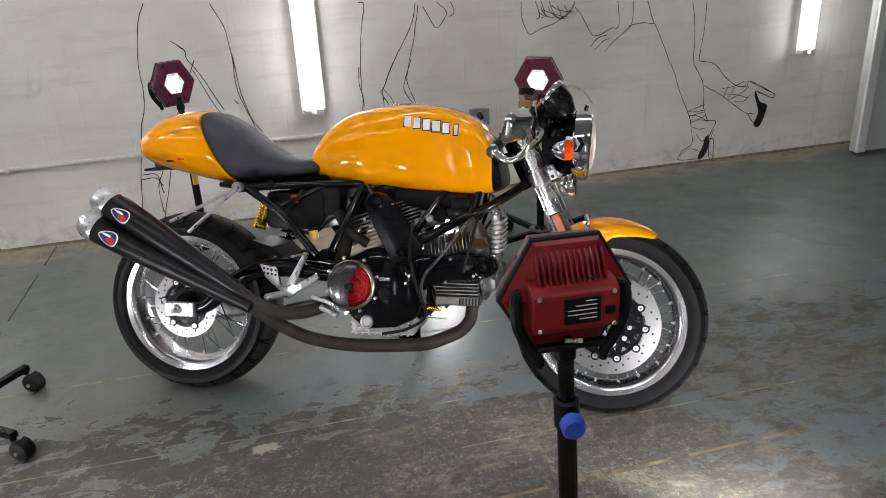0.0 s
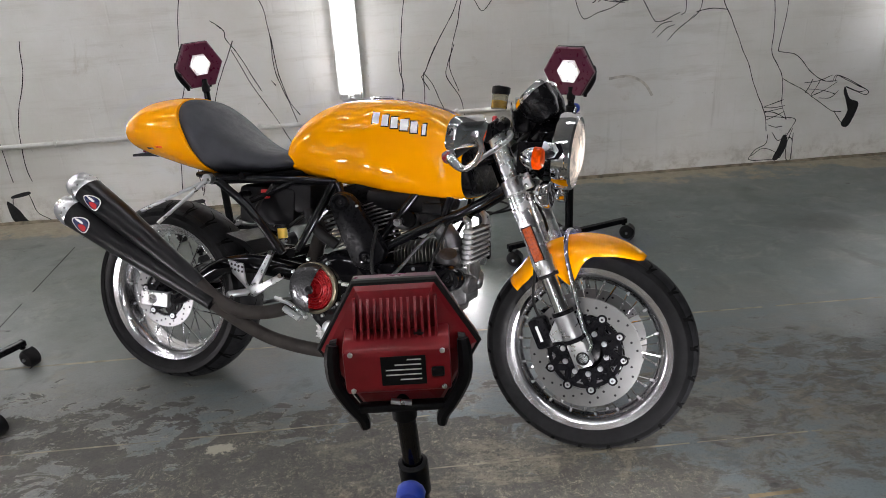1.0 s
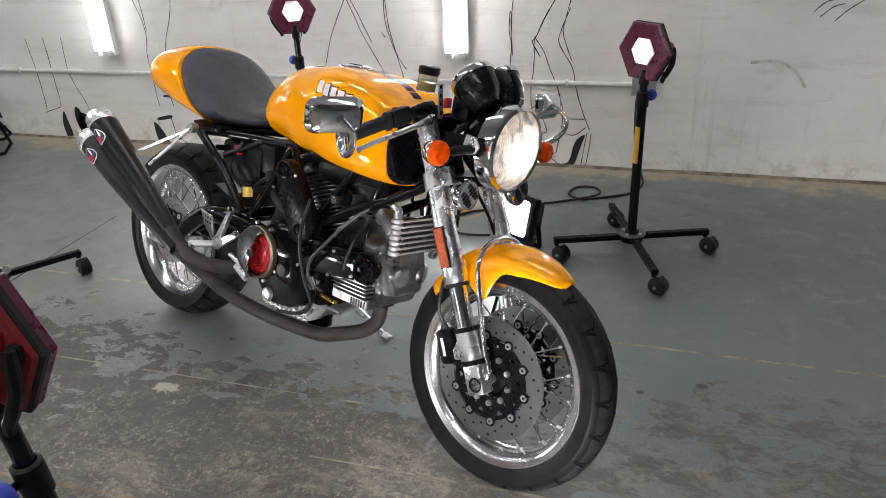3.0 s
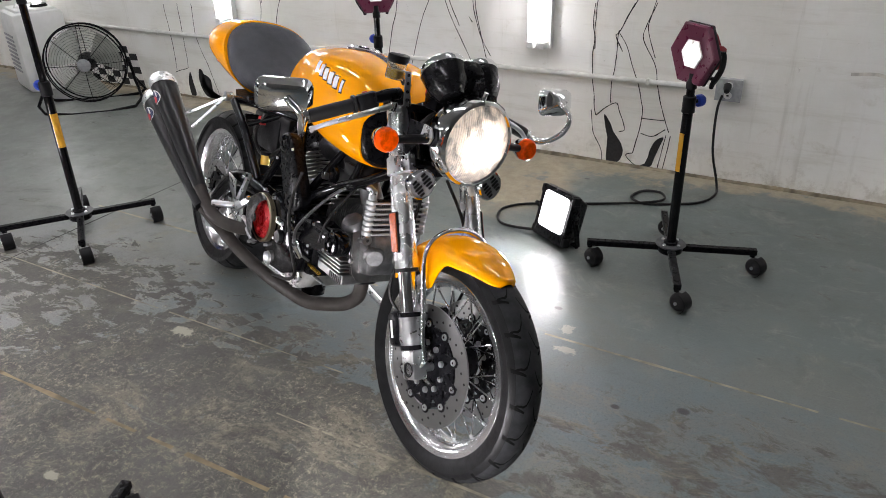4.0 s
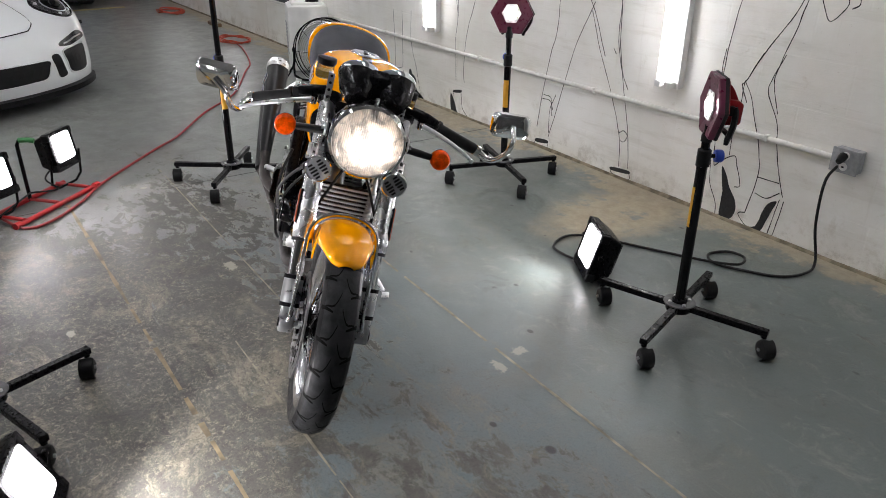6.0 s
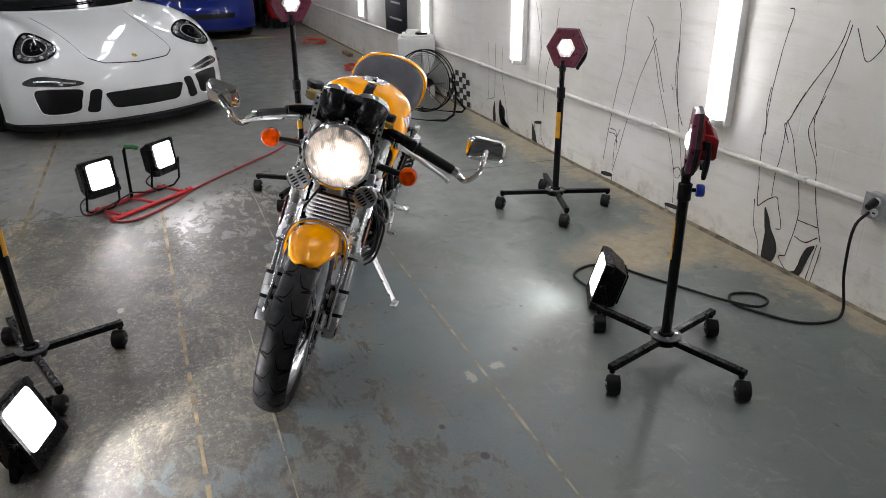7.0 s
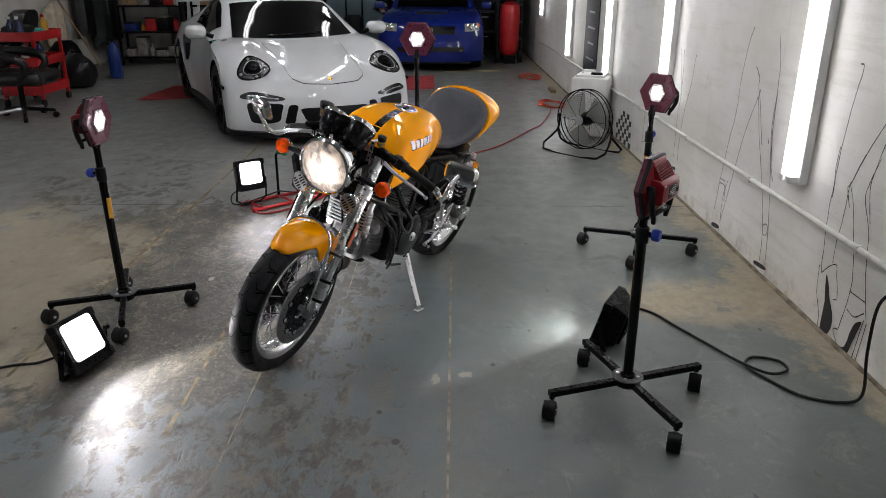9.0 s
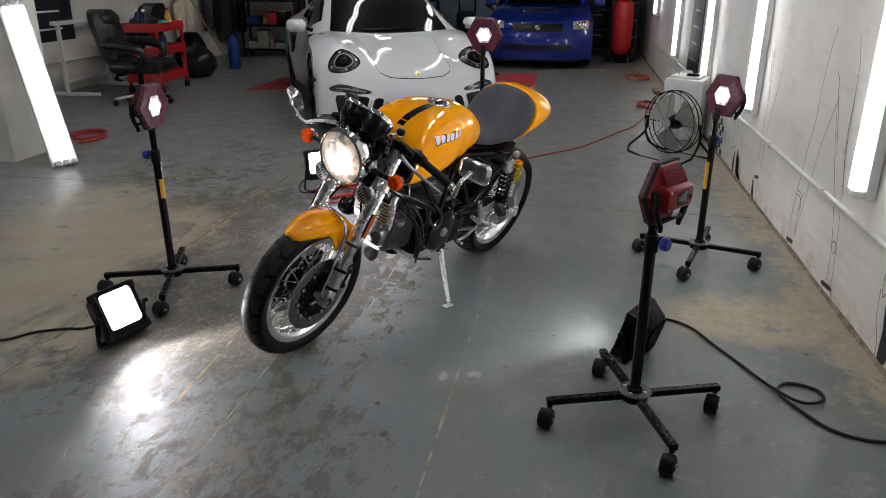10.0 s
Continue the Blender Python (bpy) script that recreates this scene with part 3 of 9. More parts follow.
joint_line("floor_joint", (-3.6, 1.37), (4.6, 1.30), 0.018, RUST_JOINT, "pale filled joint across the concrete floor")
joint_line("floor_joint", (-0.90, -1.5), (-0.865, 4.55), 0.007, DARK_JOINT, "dark saw-cut joint across the concrete floor")
joint_line("floor_joint", (-1.2, 2.528), (0.78, 2.515), 0.006, PALE_JOINT, "thin pale line worn into the concrete floor")
joint_line("floor_joint", (-0.9, 2.018), (1.7, 2.050), 0.013, RUST_JOINT, "brownish filled joint across the concrete floor")
joint_line("floor_joint", (0.72, 2.276), (1.9, 2.268), 0.007, PALE_JOINT, "thin pale line worn into the concrete floor")


# ---- tubes on ceiling and walls ----
def tube_fixture(name, m, length, lamps=2, label="", category="tube light", group="", lit=TUBE):
    """A white steel batten with bare fluorescent tubes; length along local z, tubes on the -y side."""
    t = thing(name, m, label, category, group)
    w = 0.058 * lamps + 0.012
    part("housing", box((0, -0.02, length / 2), (w, 0.04, length), 0.004), WHITE_METAL, t)
    for k in range(lamps):
        x = (k - (lamps - 1) / 2) * 0.058
        part("tube", rod((x, -0.062, 0.035), (x, -0.062, length - 0.035), 0.0165, 12), lit, t, "glowing white fluorescent tube", smooth=True)
        for z in (0.018, length - 0.018):
            part("socket", box((x, -0.06, z), (0.036, 0.045, 0.034), 0.006), WHITE_METAL, t)
    return t


def build_tubes():
    base = None
    for x, z in ((0.55, 0.555), (3.56, 0.62), (-1.53, 0.53), (-3.4, 0.50), (-5.6, 0.46), (-8.2, 0.8)):
        m = pose(x, WALL_Y - 0.004, z)
        if base is None:
            base = tube_fixture("wall_tube_light", m, 1.24, 2, "upright white twin fluorescent fixture on the block wall", group="wall tube lights")
        else:
            copy_thing(base, m)
    for x in (-1.6, 0.1, 1.8, 3.5):
        copy_thing(base, pose(x, Y0 + 0.004, 0.62, 0, 0, 180))
    # ceiling rows, lying along the room
    m = lambda x, y: pose(x, y, CEIL - 0.002) @ Matrix.Rotation(radians(90), 4, "Y") @ Matrix.Rotation(radians(90), 4, "Z")
    for xs, ys, label, lit in (((-7.6, -6.1, -4.6), (0.75, 2.05), "twin fluorescent ceiling fixture, set dimmer at the back", BACK_TUBE), ((-2.3, -0.6, 1.3), (0.4, 3.15), "white twin fluorescent fixture on the workshop ceiling", CEILING_TUBE)):
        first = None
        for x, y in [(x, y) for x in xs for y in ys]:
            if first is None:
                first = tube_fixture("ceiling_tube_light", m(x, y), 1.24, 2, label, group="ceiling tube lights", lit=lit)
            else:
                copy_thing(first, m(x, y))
    # a fixture leaning against the column, its foot on the floor
    foot, top = V((-1.24, -0.43, 0.004)), V((-1.47, -0.83, 1.20))
    d = (top - foot).normalized()
    y = V((-0.62, -0.78, 0))
    y = (y - d * y.dot(d)).normalized()
    x = y.cross(d)
    mm = Matrix((x, y, d)).transposed().to_4x4()
    mm.translation = foot
    tube_fixture("leaning_tube_light", mm, 1.24, 3, "long dimly glowing tube fixture leaning against the column", lit=DIM_TUBE)


build_tubes()

# ---- the motorcycle: x forward, y to its left, z up, leaning on its side stand ----
BIKE = pose(-0.0423, 2.8846, 0, 0, 0, -25.0) @ pose(0, 0, 0, -16.0, 0, 0)
bike = thing("motorcycle", BIKE, "orange-yellow cafe racer motorcycle leaning on its side stand", "motorcycle")


def ring_at(top, bottom, w, power=2.4, n=28, low=0.86):
    """A closed section between a top and a bottom point (x, z); low: share of the width kept at the bottom."""
    out = []
    for k in range(n):
        a = 2 * math.pi * k / n
        c, s = math.cos(a), math.sin(a)
        u = math.copysign(abs(s) ** (2 / power), s)
        yy = math.copysign(abs(c) ** (2 / power), c)
        t = (u + 1) / 2
        f = 1 - (1 - low) * (1 - t) ** 1.5
        out.append(V((bottom[0] + (top[0] - bottom[0]) * t, yy * w * f, bottom[1] + (top[1] - bottom[1]) * t)))
    return out


# -- wheels --
def spoked_wheel(name, c, R, width, rim_r, rim_w, hub_r, hub_w, discs, disc_r, parent, label):
    """A wire-spoked wheel with its axle along y."""
    m = Matrix.Translation(c) @ Matrix.Rotation(radians(-90), 4, "X")
    w = part(name, lathe([(rim_r - 0.004, -rim_w * 0.46), (rim_r + 0.010, -rim_w * 0.5), (rim_r + 0.012, -rim_w * 0.47), (rim_r - 0.004, -rim_w * 0.40), (rim_r - 0.016, -rim_w * 0.22), (rim_r - 0.020, 0),
                          (rim_r - 0.016, rim_w * 0.22), (rim_r - 0.004, rim_w * 0.40), (rim_r + 0.012, rim_w * 0.47), (rim_r + 0.010, rim_w * 0.5), (rim_r - 0.004, rim_w * 0.46),
                          (rim_r - 0.012, rim_w * 0.42), (rim_r - 0.026, rim_w * 0.20), (rim_r - 0.030, 0), (rim_r - 0.026, -rim_w * 0.20), (rim_r - 0.012, -rim_w * 0.42), (rim_r - 0.004, -rim_w * 0.46)], m, 64), RIM, parent, label, smooth=True)
    h = width / 2
    prof = [(rim_r + 0.006, -rim_w * 0.44), (rim_r + 0.016, -rim_w * 0.52), (rim_r + (R - rim_r) * 0.40, -h * 0.94), (rim_r + (R - rim_r) * 0.62, -h)]
    for k in range(13):
        a = radians(-78 + 156 * k / 12)
        prof.append((R - h * 0.72 * (1 - math.cos(a)), h * 1.0 * math.sin(a) / math.sin(radians(78))))
    prof += [(r, -y) for r, y in prof[:4][::-1]]
    part("tyre", lathe(prof[-7:], m, 96, lathe(prof[:7], m, 96)), TYRE, w, "black road tyre", smooth=True)
    part("tyre_tread", lathe(prof[6:-6], m, 96), TREAD, w, "dusty tyre tread", smooth=True)
    # tread grooves: shallow curved sipes, slightly recessed strips
    groove = RUBBER_GROOVE
    n = 22
    for k in range(n):
        for s in (-1, 1):
            bm = bmesh.new()
            pts = []
            for q in range(7):
                t = q / 6
                a = 2 * math.pi * (k + (0.5 if s > 0 else 0)) / n + 0.20 * t + 0.05 * math.sin(t * 5)
                lat = s * h * (0.06 + 0.84 * t)
                rr = R - h * 0.72 * (1 - math.cos(math.asin(min(0.97, abs(lat) / h * 0.978)))) + 0.0006
                pts.append((a, lat, rr))
            for (a0, l0, r0), (a1, l1, r1) in zip(pts, pts[1:]):
                wd = 0.0110 - 0.0035 * abs(l0) / h
                vs = [bm.verts.new(m @ V((r * math.cos(a + e), r * math.sin(a + e), l))) for a, l, r, e in ((a0, l0, r0, -wd), (a0, l0, r0, wd), (a1, l1, r1, wd), (a1, l1, r1, -wd))]
                bm.faces.new(vs)
            part("tread_groove", bm, groove, w)
            bm = bmesh.new()
            rows = []
            for q in range(5):
                t = q / 4
                a = 2 * math.pi * (k + (0.5 if s > 0 else 0) + 0.62) / n - 0.05 * t
                lat = s * h * (0.40 + 0.55 * t)
                rr = R - h * 0.72 * (1 - math.cos(math.asin(min(0.97, abs(lat) / h * 0.978)))) + 0.0006
                rows.append([m @ V((rr * math.cos(a + e), rr * math.sin(a + e), lat)) for e in (-0.009 - 0.010 * t, 0.009 + 0.010 * t)])
            loft(rows, bm, caps=False, closed=False)
            part("tread_groove", bm, groove, w)
    part("hub", lathe([(0.012, -hub_w / 2 - 0.01), (hub_r * 0.8, -hub_w / 2 - 0.008), (hub_r, -hub_w / 2), (hub_r, -hub_w / 2 + 0.006), (hub_r * 0.62, -hub_w / 2 + 0.018), (hub_r * 0.55, 0),
                       (hub_r * 0.62, hub_w / 2 - 0.018), (hub_r, hub_w / 2 - 0.006), (hub_r, hub_w / 2), (hub_r * 0.8, hub_w / 2 + 0.008), (0.012, hub_w / 2 + 0.01)], m, 32), BLACK_SATIN, w, smooth=True)
    spokes = 36
    for k in range(spokes):
        a = 2 * math.pi * k / spokes
        s = 1 if k % 2 else -1
        b = a + (0.62 if (k // 2) % 2 else -0.62)
        p = m @ V((hub_r * 0.93 * math.cos(b), hub_r * 0.93 * math.sin(b), s * hub_w * 0.46))
        q = m @ V(((rim_r - 0.020) * math.cos(a), (rim_r - 0.020) * math.sin(a), s * rim_w * 0.16))
        part("spoke", rod(p, q, 0.0021, 6), CHROME, w)
        n2 = q + (p - q).normalized() * 0.014
        part("nipple", rod(q, n2, 0.0036, 6), ALLOY, w)
    for y in discs:
        disc = part("brake_disc", lathe([(disc_r * 0.70, -0.0022), (disc_r, -0.0022), (disc_r, 0.0022), (disc_r * 0.70, 0.0022), (disc_r * 0.70, -0.0022)], m @ Matrix.Translation((0, 0, y)), 48), STEEL_DISC, w, "drilled steel brake disc")
        first = None
        for k in range(36):
            a, rr = 2 * math.pi * k / 36, disc_r * (0.77 + 0.075 * (k % 3))
            mm = m @ Matrix.Translation((rr * math.cos(a), rr * math.sin(a), y))
            if first is None:
                first = part("drill_hole", lathe([(0.0, -0.0026), (0.0034, -0.0026), (0.0034, 0.0026), (0.0, 0.0026)], None, 7), BLACK_MATT, disc, place=mm)
            else:
                o = new("drill_hole", first.data)
                o.parent, o.matrix_basis = disc, mm
        mm = m @ Matrix.Translation((0, 0, y))
        rr = disc_r
        carrier = part("disc_carrier", lathe([(rr * 0.32, -0.004), (rr * 0.46, -0.004), (rr * 0.46, 0.004), (rr * 0.32, 0.004), (rr * 0.32, -0.004)], mm, 40), BLACK_SATIN, disc, "black petal disc carrier")
        part("carrier_rim", lathe([(rr * 0.595, -0.0028), (rr * 0.665, -0.0028), (rr * 0.665, 0.0028), (rr * 0.595, 0.0028), (rr * 0.595, -0.0028)], mm, 40), BLACK_SATIN, carrier)
        arms = 10 if disc_r > 0.14 else 6
        for k in range(arms):
            a = 2 * math.pi * (k + 0.12) / arms
            tip = (rr * 0.69 * math.cos(a), rr * 0.69 * math.sin(a))
            part("bobbin", lathe([(0.003, -0.007), (0.0075, -0.007), (0.0085, 0.0), (0.0075, 0.007), (0.003, 0.007)], mm @ Matrix.Translation((tip[0], tip[1], 0)), 12), ALLOY, disc, smooth=True)
            for e in (-1, 1):
                b = a + e * 0.27
                foot = (rr * 0.44 * math.cos(b), rr * 0.44 * math.sin(b))
                dx, dy = tip[0] - foot[0], tip[1] - foot[1]
                ln = math.hypot(dx, dy)
                nx, ny = -dy / ln * 0.0085, dx / ln * 0.0085
                part("carrier_arm", prism([(foot[0] - nx, foot[1] - ny), (tip[0] - nx, tip[1] - ny), (tip[0] + nx, tip[1] + ny), (foot[0] + nx, foot[1] + ny)], -0.0035, 0.0035, mm), BLACK_SATIN, carrier)
            part("arm_tip", lathe([(0.008, -0.004), (0.0135, -0.0038), (0.0135, 0.0038), (0.008, 0.004)], mm @ Matrix.Translation((tip[0], tip[1], 0)), 12), BLACK_SATIN, carrier)
            if disc_r > 0.14:
                part("carrier_bolt", lathe([(0.0, -0.010), (0.007, -0.010), (0.008, -0.004)], mm @ Matrix.Translation((rr * 0.39 * math.cos(a), rr * 0.39 * math.sin(a), 0)), 8), ALLOY, carrier)
    return w


RUBBER_GROOVE = plain("tread_groove_rubber", (0.003, 0.003, 0.003), 0.8, vary=0.2, Specular_IOR_Level=0.1)
REAR, FRONT = V((-0.008, 0, 0.300)), V((1.364, 0, 0.291))
spoked_wheel("rear_wheel", REAR, 0.301, 0.162, 0.217, 0.135, 0.052, 0.13, (-0.078,), 0.112, bike, "polished wire-spoked rear wheel")
spoked_wheel("front_wheel", FRONT, 0.290, 0.099, 0.216, 0.080, 0.050, 0.10, (-0.066, 0.066), 0.150, bike, "polished wire-spoked front wheel")

# -- tank --
TANK = [  # x, top z, bottom z, half width, section power
    (0.404, 0.800, 0.756, 0.056, 2.2), (0.410, 0.824, 0.742, 0.070, 2.3), (0.425, 0.850, 0.733, 0.082, 2.4), (0.455, 0.884, 0.726, 0.096, 2.5), (0.500, 0.915, 0.720, 0.110, 2.6),
    (0.545, 0.936, 0.714, 0.122, 2.7), (0.590, 0.947, 0.707, 0.134, 2.8), (0.650, 0.955, 0.704, 0.145, 2.9), (0.720, 0.959, 0.698, 0.160, 3.4), (0.790, 0.956, 0.693, 0.166, 3.8),
    (0.850, 0.946, 0.690, 0.167, 4.0), (0.900, 0.931, 0.687, 0.165, 4.0), (0.940, 0.909, 0.686, 0.161, 4.0), (0.970, 0.880, 0.687, 0.156, 3.8), (0.992, 0.840, 0.690, 0.151, 3.6), (1.008, 0.790, 0.695, 0.145, 3.4), (1.018, 0.742, 0.702, 0.138, 3.0)]
xs = smoothed([(r[0], r[1], r[2]) for r in TANK], 4)
ws = smoothed([(r[3], r[4], 0) for r in TANK], 4)
tank_rings = [ring_at((p.x, p.y), (p.x, p.z), q.x, q.y, 48, 0.88) for p, q in zip(xs, ws)]
tank = part("fuel_tank", loft([r for r in tank_rings if r[0].x < 0.993]), YELLOW, bike, "glossy orange-yellow fuel tank", smooth=True)
part("tank_nose", loft([[V((p.x + 0.001, p.y * 0.97, 0.80 + (p.z - 0.80) * 0.97)) for p in r] for r in tank_rings if r[0].x > 0.986]), BLACK_SATIN, tank, "black panel at the front of the tank", smooth=True)


def tank_side(x, z, s):
    """The tank's skin at (x, z) on the side s, with its outward normal."""
    def width(x, z):
        zt, zb, w, pw = lerp_rows(TANK, x)
        t = min(0.999, max(0.001, (z - zb) / (zt - zb)))
        u = abs(2 * t - 1)
        f = 1 - 0.12 * (1 - t) ** 1.5
        return w * f * (1 - u ** pw) ** (1 / pw)
    y = width(x, z)
    gx, gz = (width(x + 0.004, z) - y) / 0.004, (width(x, z + 0.004) - y) / 0.004
    return V((x, s * y, z)), V((-gx, s, -gz)).normalized()


def on_tank(poly, s, lift, bm):
    """Lays a small polygon of (x, z) on the tank's side."""
    vs = []
    for x, z in poly:
        p, n = tank_side(x, z, s)
        vs.append(bm.verts.new(p + n * lift))
    bm.faces.new(vs)


for s, x_start, step in ((-1, 0.742, 0.0292), (1, 0.892, -0.0305)):
    for k, wd in enumerate((0.021, 0.020, 0.020, 0.023, 0.019, 0.010)):
        x, z = x_start + step * k, (0.902 if s < 0 else 0.912) - (0.0052 * k if s < 0 else -0.0005 * k + 0.018)
        for lift, grow, material in ((0.0006, 0.0032, LOGO_BLACK), (0.0013, 0.0, LOGO_WHITE)):
            bm = bmesh.new()
            half, hh, lean = wd / 2 + grow, 0.0145 + grow, 0.003
            cells = 2
            for i in range(cells):
                x0, x1 = x - half + 2 * half * i / cells, x - half + 2 * half * (i + 1) / cells
                for j in range(3):
                    z0, z1 = z - hh + 2 * hh * j / 3, z - hh + 2 * hh * (j + 1) / 3
                    on_tank([(x0, z0), (x1, z0), (x1, z1), (x0, z1)], s, lift, bm)
            part("badge_bar", bm, material, tank, "white badge block with a black edge" if lift > 0.001 else "")
# centre stripe and filler cap
bm = bmesh.new()
rows = []
for k in range(15):
    x = 0.752 + 0.193 * k / 14
    z = lerp_rows(TANK, x)[0]
    rows.append([V((x, yy, z + 0.0015 - abs(yy) * 0.01)) for yy in (-0.016, 0, 0.016)])
part("centre_stripe", loft(rows, bm, caps=False, closed=False), BLACK_SATIN, tank, "black centre stripe")
cap = part("filler_cap", lathe([(0.048, -0.012), (0.048, 0.006), (0.044, 0.009), (0.034, 0.009), (0.030, 0.006), (0.0, 0.007)], pose(0.700, 0, 0.955, 0, -1, 0), 32), CHROME, tank, "chrome filler cap", smooth=True)
part("keyhole_cover", box((0.700, 0, 0.964), (0.040, 0.014, 0.006), 0.002), BLACK_SATIN, cap)
for k in range(6):
    a = math.pi * k / 3
    part("cap_bolt", lathe([(0.0, 0.002), (0.0035, 0.002), (0.0035, 0.0)], pose(0.700 + 0.039 * math.cos(a), 0.039 * math.sin(a), 0.964), 8), ALLOY, cap)

# -- seat and tail --
SEATROWS = [((0.044, 0.946), (0.150, 0.714), 0.160), ((0.057, 0.949), (0.168, 0.713), 0.166), ((0.078, 0.947), (0.192, 0.713), 0.168), ((0.100, 0.939), (0.216, 0.714), 0.163), ((0.140, 0.913), (0.245, 0.716), 0.154),
            ((0.205, 0.860), (0.285, 0.720), 0.142), ((0.285, 0.815), (0.340, 0.728), 0.128), ((0.355, 0.800), (0.385, 0.738), 0.114), ((0.405, 0.799), (0.420, 0.746), 0.100), ((0.430, 0.785), (0.438, 0.755), 0.088)]


def slanted(rows, power, low, n=40):
    tops = smoothed([(r[0][0], r[0][1], r[2]) for r in rows], 4)
    bots = smoothed([(r[1][0], r[1][1], 0) for r in rows], 4)
    return [ring_at((t.x, t.y), (b.x, b.y), t.z, power, n, low) for t, b in zip(tops, bots)]


part("seat", loft(slanted([((a[0], a[1] - 0.006), b, w * 0.95) for a, b, w in SEATROWS], 2.45, 0.94)), SEAT, bike, "dark grey vinyl single seat", smooth=True)
TAILROWS = [((-0.168, 0.842), (-0.168, 0.808), 0.038), ((-0.163, 0.866), (-0.163, 0.790), 0.084), ((-0.144, 0.890), (-0.144, 0.775), 0.118), ((-0.105, 0.917), (-0.102, 0.761), 0.146),
            ((-0.062, 0.939), (-0.040, 0.746), 0.163), ((0.000, 0.951), (0.062, 0.722), 0.173), ((0.047, 0.953), (0.158, 0.704), 0.175), ((0.052, 0.951), (0.163, 0.708), 0.169)]
tail = part("tail_cowl", loft(slanted([((a[0], a[1] - 0.006), b, w) for a, b, w in TAILROWS], 2.3, 0.84)), YELLOW, bike, "orange-yellow humped tail cowl", smooth=True)
for y_side in (-1, 1):
    for x, wide, material in ((-0.026, 0.030, LOGO_BLACK), (0.010, 0.026, AMBER)):
        spot_on = min((f for f in tail.data.polygons if f.center.y * y_side > 0.05), key=lambda f: (f.center.x - x) ** 2 + (f.center.z - 0.790) ** 2)
        p, n = spot_on.center.copy(), spot_on.normal.copy()
        m = axis_to(p, n if n.y * y_side > 0 else -n)
        part("name_bar", box((0, 0, 0.0006), (wide, 0.007, 0.0012) if abs(m.col[0].x) > 0.5 else (0.007, wide, 0.0012), 0.0, m), material, tail, "small dark lettering bar")
part("seat_base", loft([ring_at((x, z), (x - 0.01, z - 0.022), w, 4, 20) for x, z, w in ((0.12, 0.722, 0.12), (0.18, 0.716, 0.145), (0.30, 0.722, 0.122), (0.42, 0.742, 0.085), (0.46, 0.745, 0.06))]), PLASTIC, bike, smooth=True)
part("plate_bracket", prism([(-0.180, 0.758), (-0.10, 0.770), (-0.08, 0.768), (-0.08, 0.754), (-0.10, 0.758), (-0.180, 0.750)], -0.045, 0.045, side(), bevel=0.002), BLACK_MATT, bike, "small black plate bracket")
part("tail_lamp", box((-0.138, 0, 0.774), (0.03, 0.06, 0.020), 0.006), RED_LENS, bike, "red tail lamp")

# -- frame --
def frame_tube(pts, r=0.0135, material=None, name="frame_tube"):
    part(name, tube(pts, r, 10, steps=3 if len(pts) > 2 else 0), material or BLACK_GLOSS, bike, smooth=True)


for s in (-1, 1):
    frame_tube([(0.195, s * 0.150, 0.698), (0.30, s * 0.132, 0.708), (0.44, s * 0.092, 0.714), (0.58, s * 0.070, 0.716)], 0.012)
    frame_tube([(0.235, s * 0.168, 0.700), (0.335, s * 0.165, 0.62), (0.447, s * 0.150, 0.488)], 0.013)
    frame_tube([(0.585, s * 0.098, 0.712), (0.495, s * 0.145, 0.500)], 0.0125)
    frame_tube([(0.455, s * 0.082, 0.712), (0.335, s * 0.15, 0.640)], 0.010)
    frame_tube([(0.640, s * 0.085, 0.745), (0.80, s * 0.085, 0.745), (1.055, s * 0.045, 0.800)], 0.013)
    frame_tube([(0.600, s * 0.100, 0.712), (0.712, s * 0.135, 0.500)], 0.012)
    frame_tube([(0.712, s * 0.135, 0.498), (0.845, s * 0.092, 0.700)], 0.012)
    frame_tube([(0.705, s * 0.135, 0.498), (0.93, s * 0.115, 0.620), (1.100, s * 0.055, 0.715)], 0.0145)
    frame_tube([(0.935, s * 0.112, 0.622), (0.965, s * 0.085, 0.765)], 0.011)
    part("frame_lug", lathe([(0.0, -0.012), (0.017, -0.012), (0.017, 0.012), (0.0, 0.012)], axis_to((0.712, s * 0.142, 0.498), (0, s, 0)), 14), BLACK_SATIN, bike)
    part("rear_lug", lathe([(0.0, -0.010), (0.016, -0.010), (0.016, 0.012), (0.0, 0.012)], axis_to((0.205, s * 0.176, 0.706), (0, s, 0)), 14), ALLOY, bike)
part("steering_head", rod((1.035, 0, 0.865), (1.115, 0, 0.700), 0.034, 20), BLACK_GLOSS, bike, smooth=True)
for z in (0.74, 0.68):
    frame_tube([(0.30, -0.15, z - 0.02), (0.30, 0.15, z - 0.02)], 0.010)
frame_tube([(0.47, -0.145, 0.49), (0.47, 0.145, 0.49)], 0.015)

SUMP = plain("bare_cast_sump", (0.50, 0.50, 0.49), 0.42, 0.55, vary=0.15, scale=40, grain=0.2, grain_scale=300)
# -- engine: an air-cooled twin, one barrel upright, one lying forward --
eng = part("engine", box((0.66, 0.0, 0.385), (0.28, 0.24, 0.20), 0.035), BLACK_SATIN, bike, "black air-cooled twin engine with finned alloy barrels", smooth=True)
sump = part("sump", box((0.650, -0.022, 0.268), (0.205, 0.200, 0.056), 0.010), SUMP, eng, "bare alloy ribbed sump", smooth=True)
for k in range(9):
    part("sump_fin", box((0.565 + k * 0.021, -0.122, 0.264), (0.005, 0.012, 0.050), 0.0015), SUMP, sump)
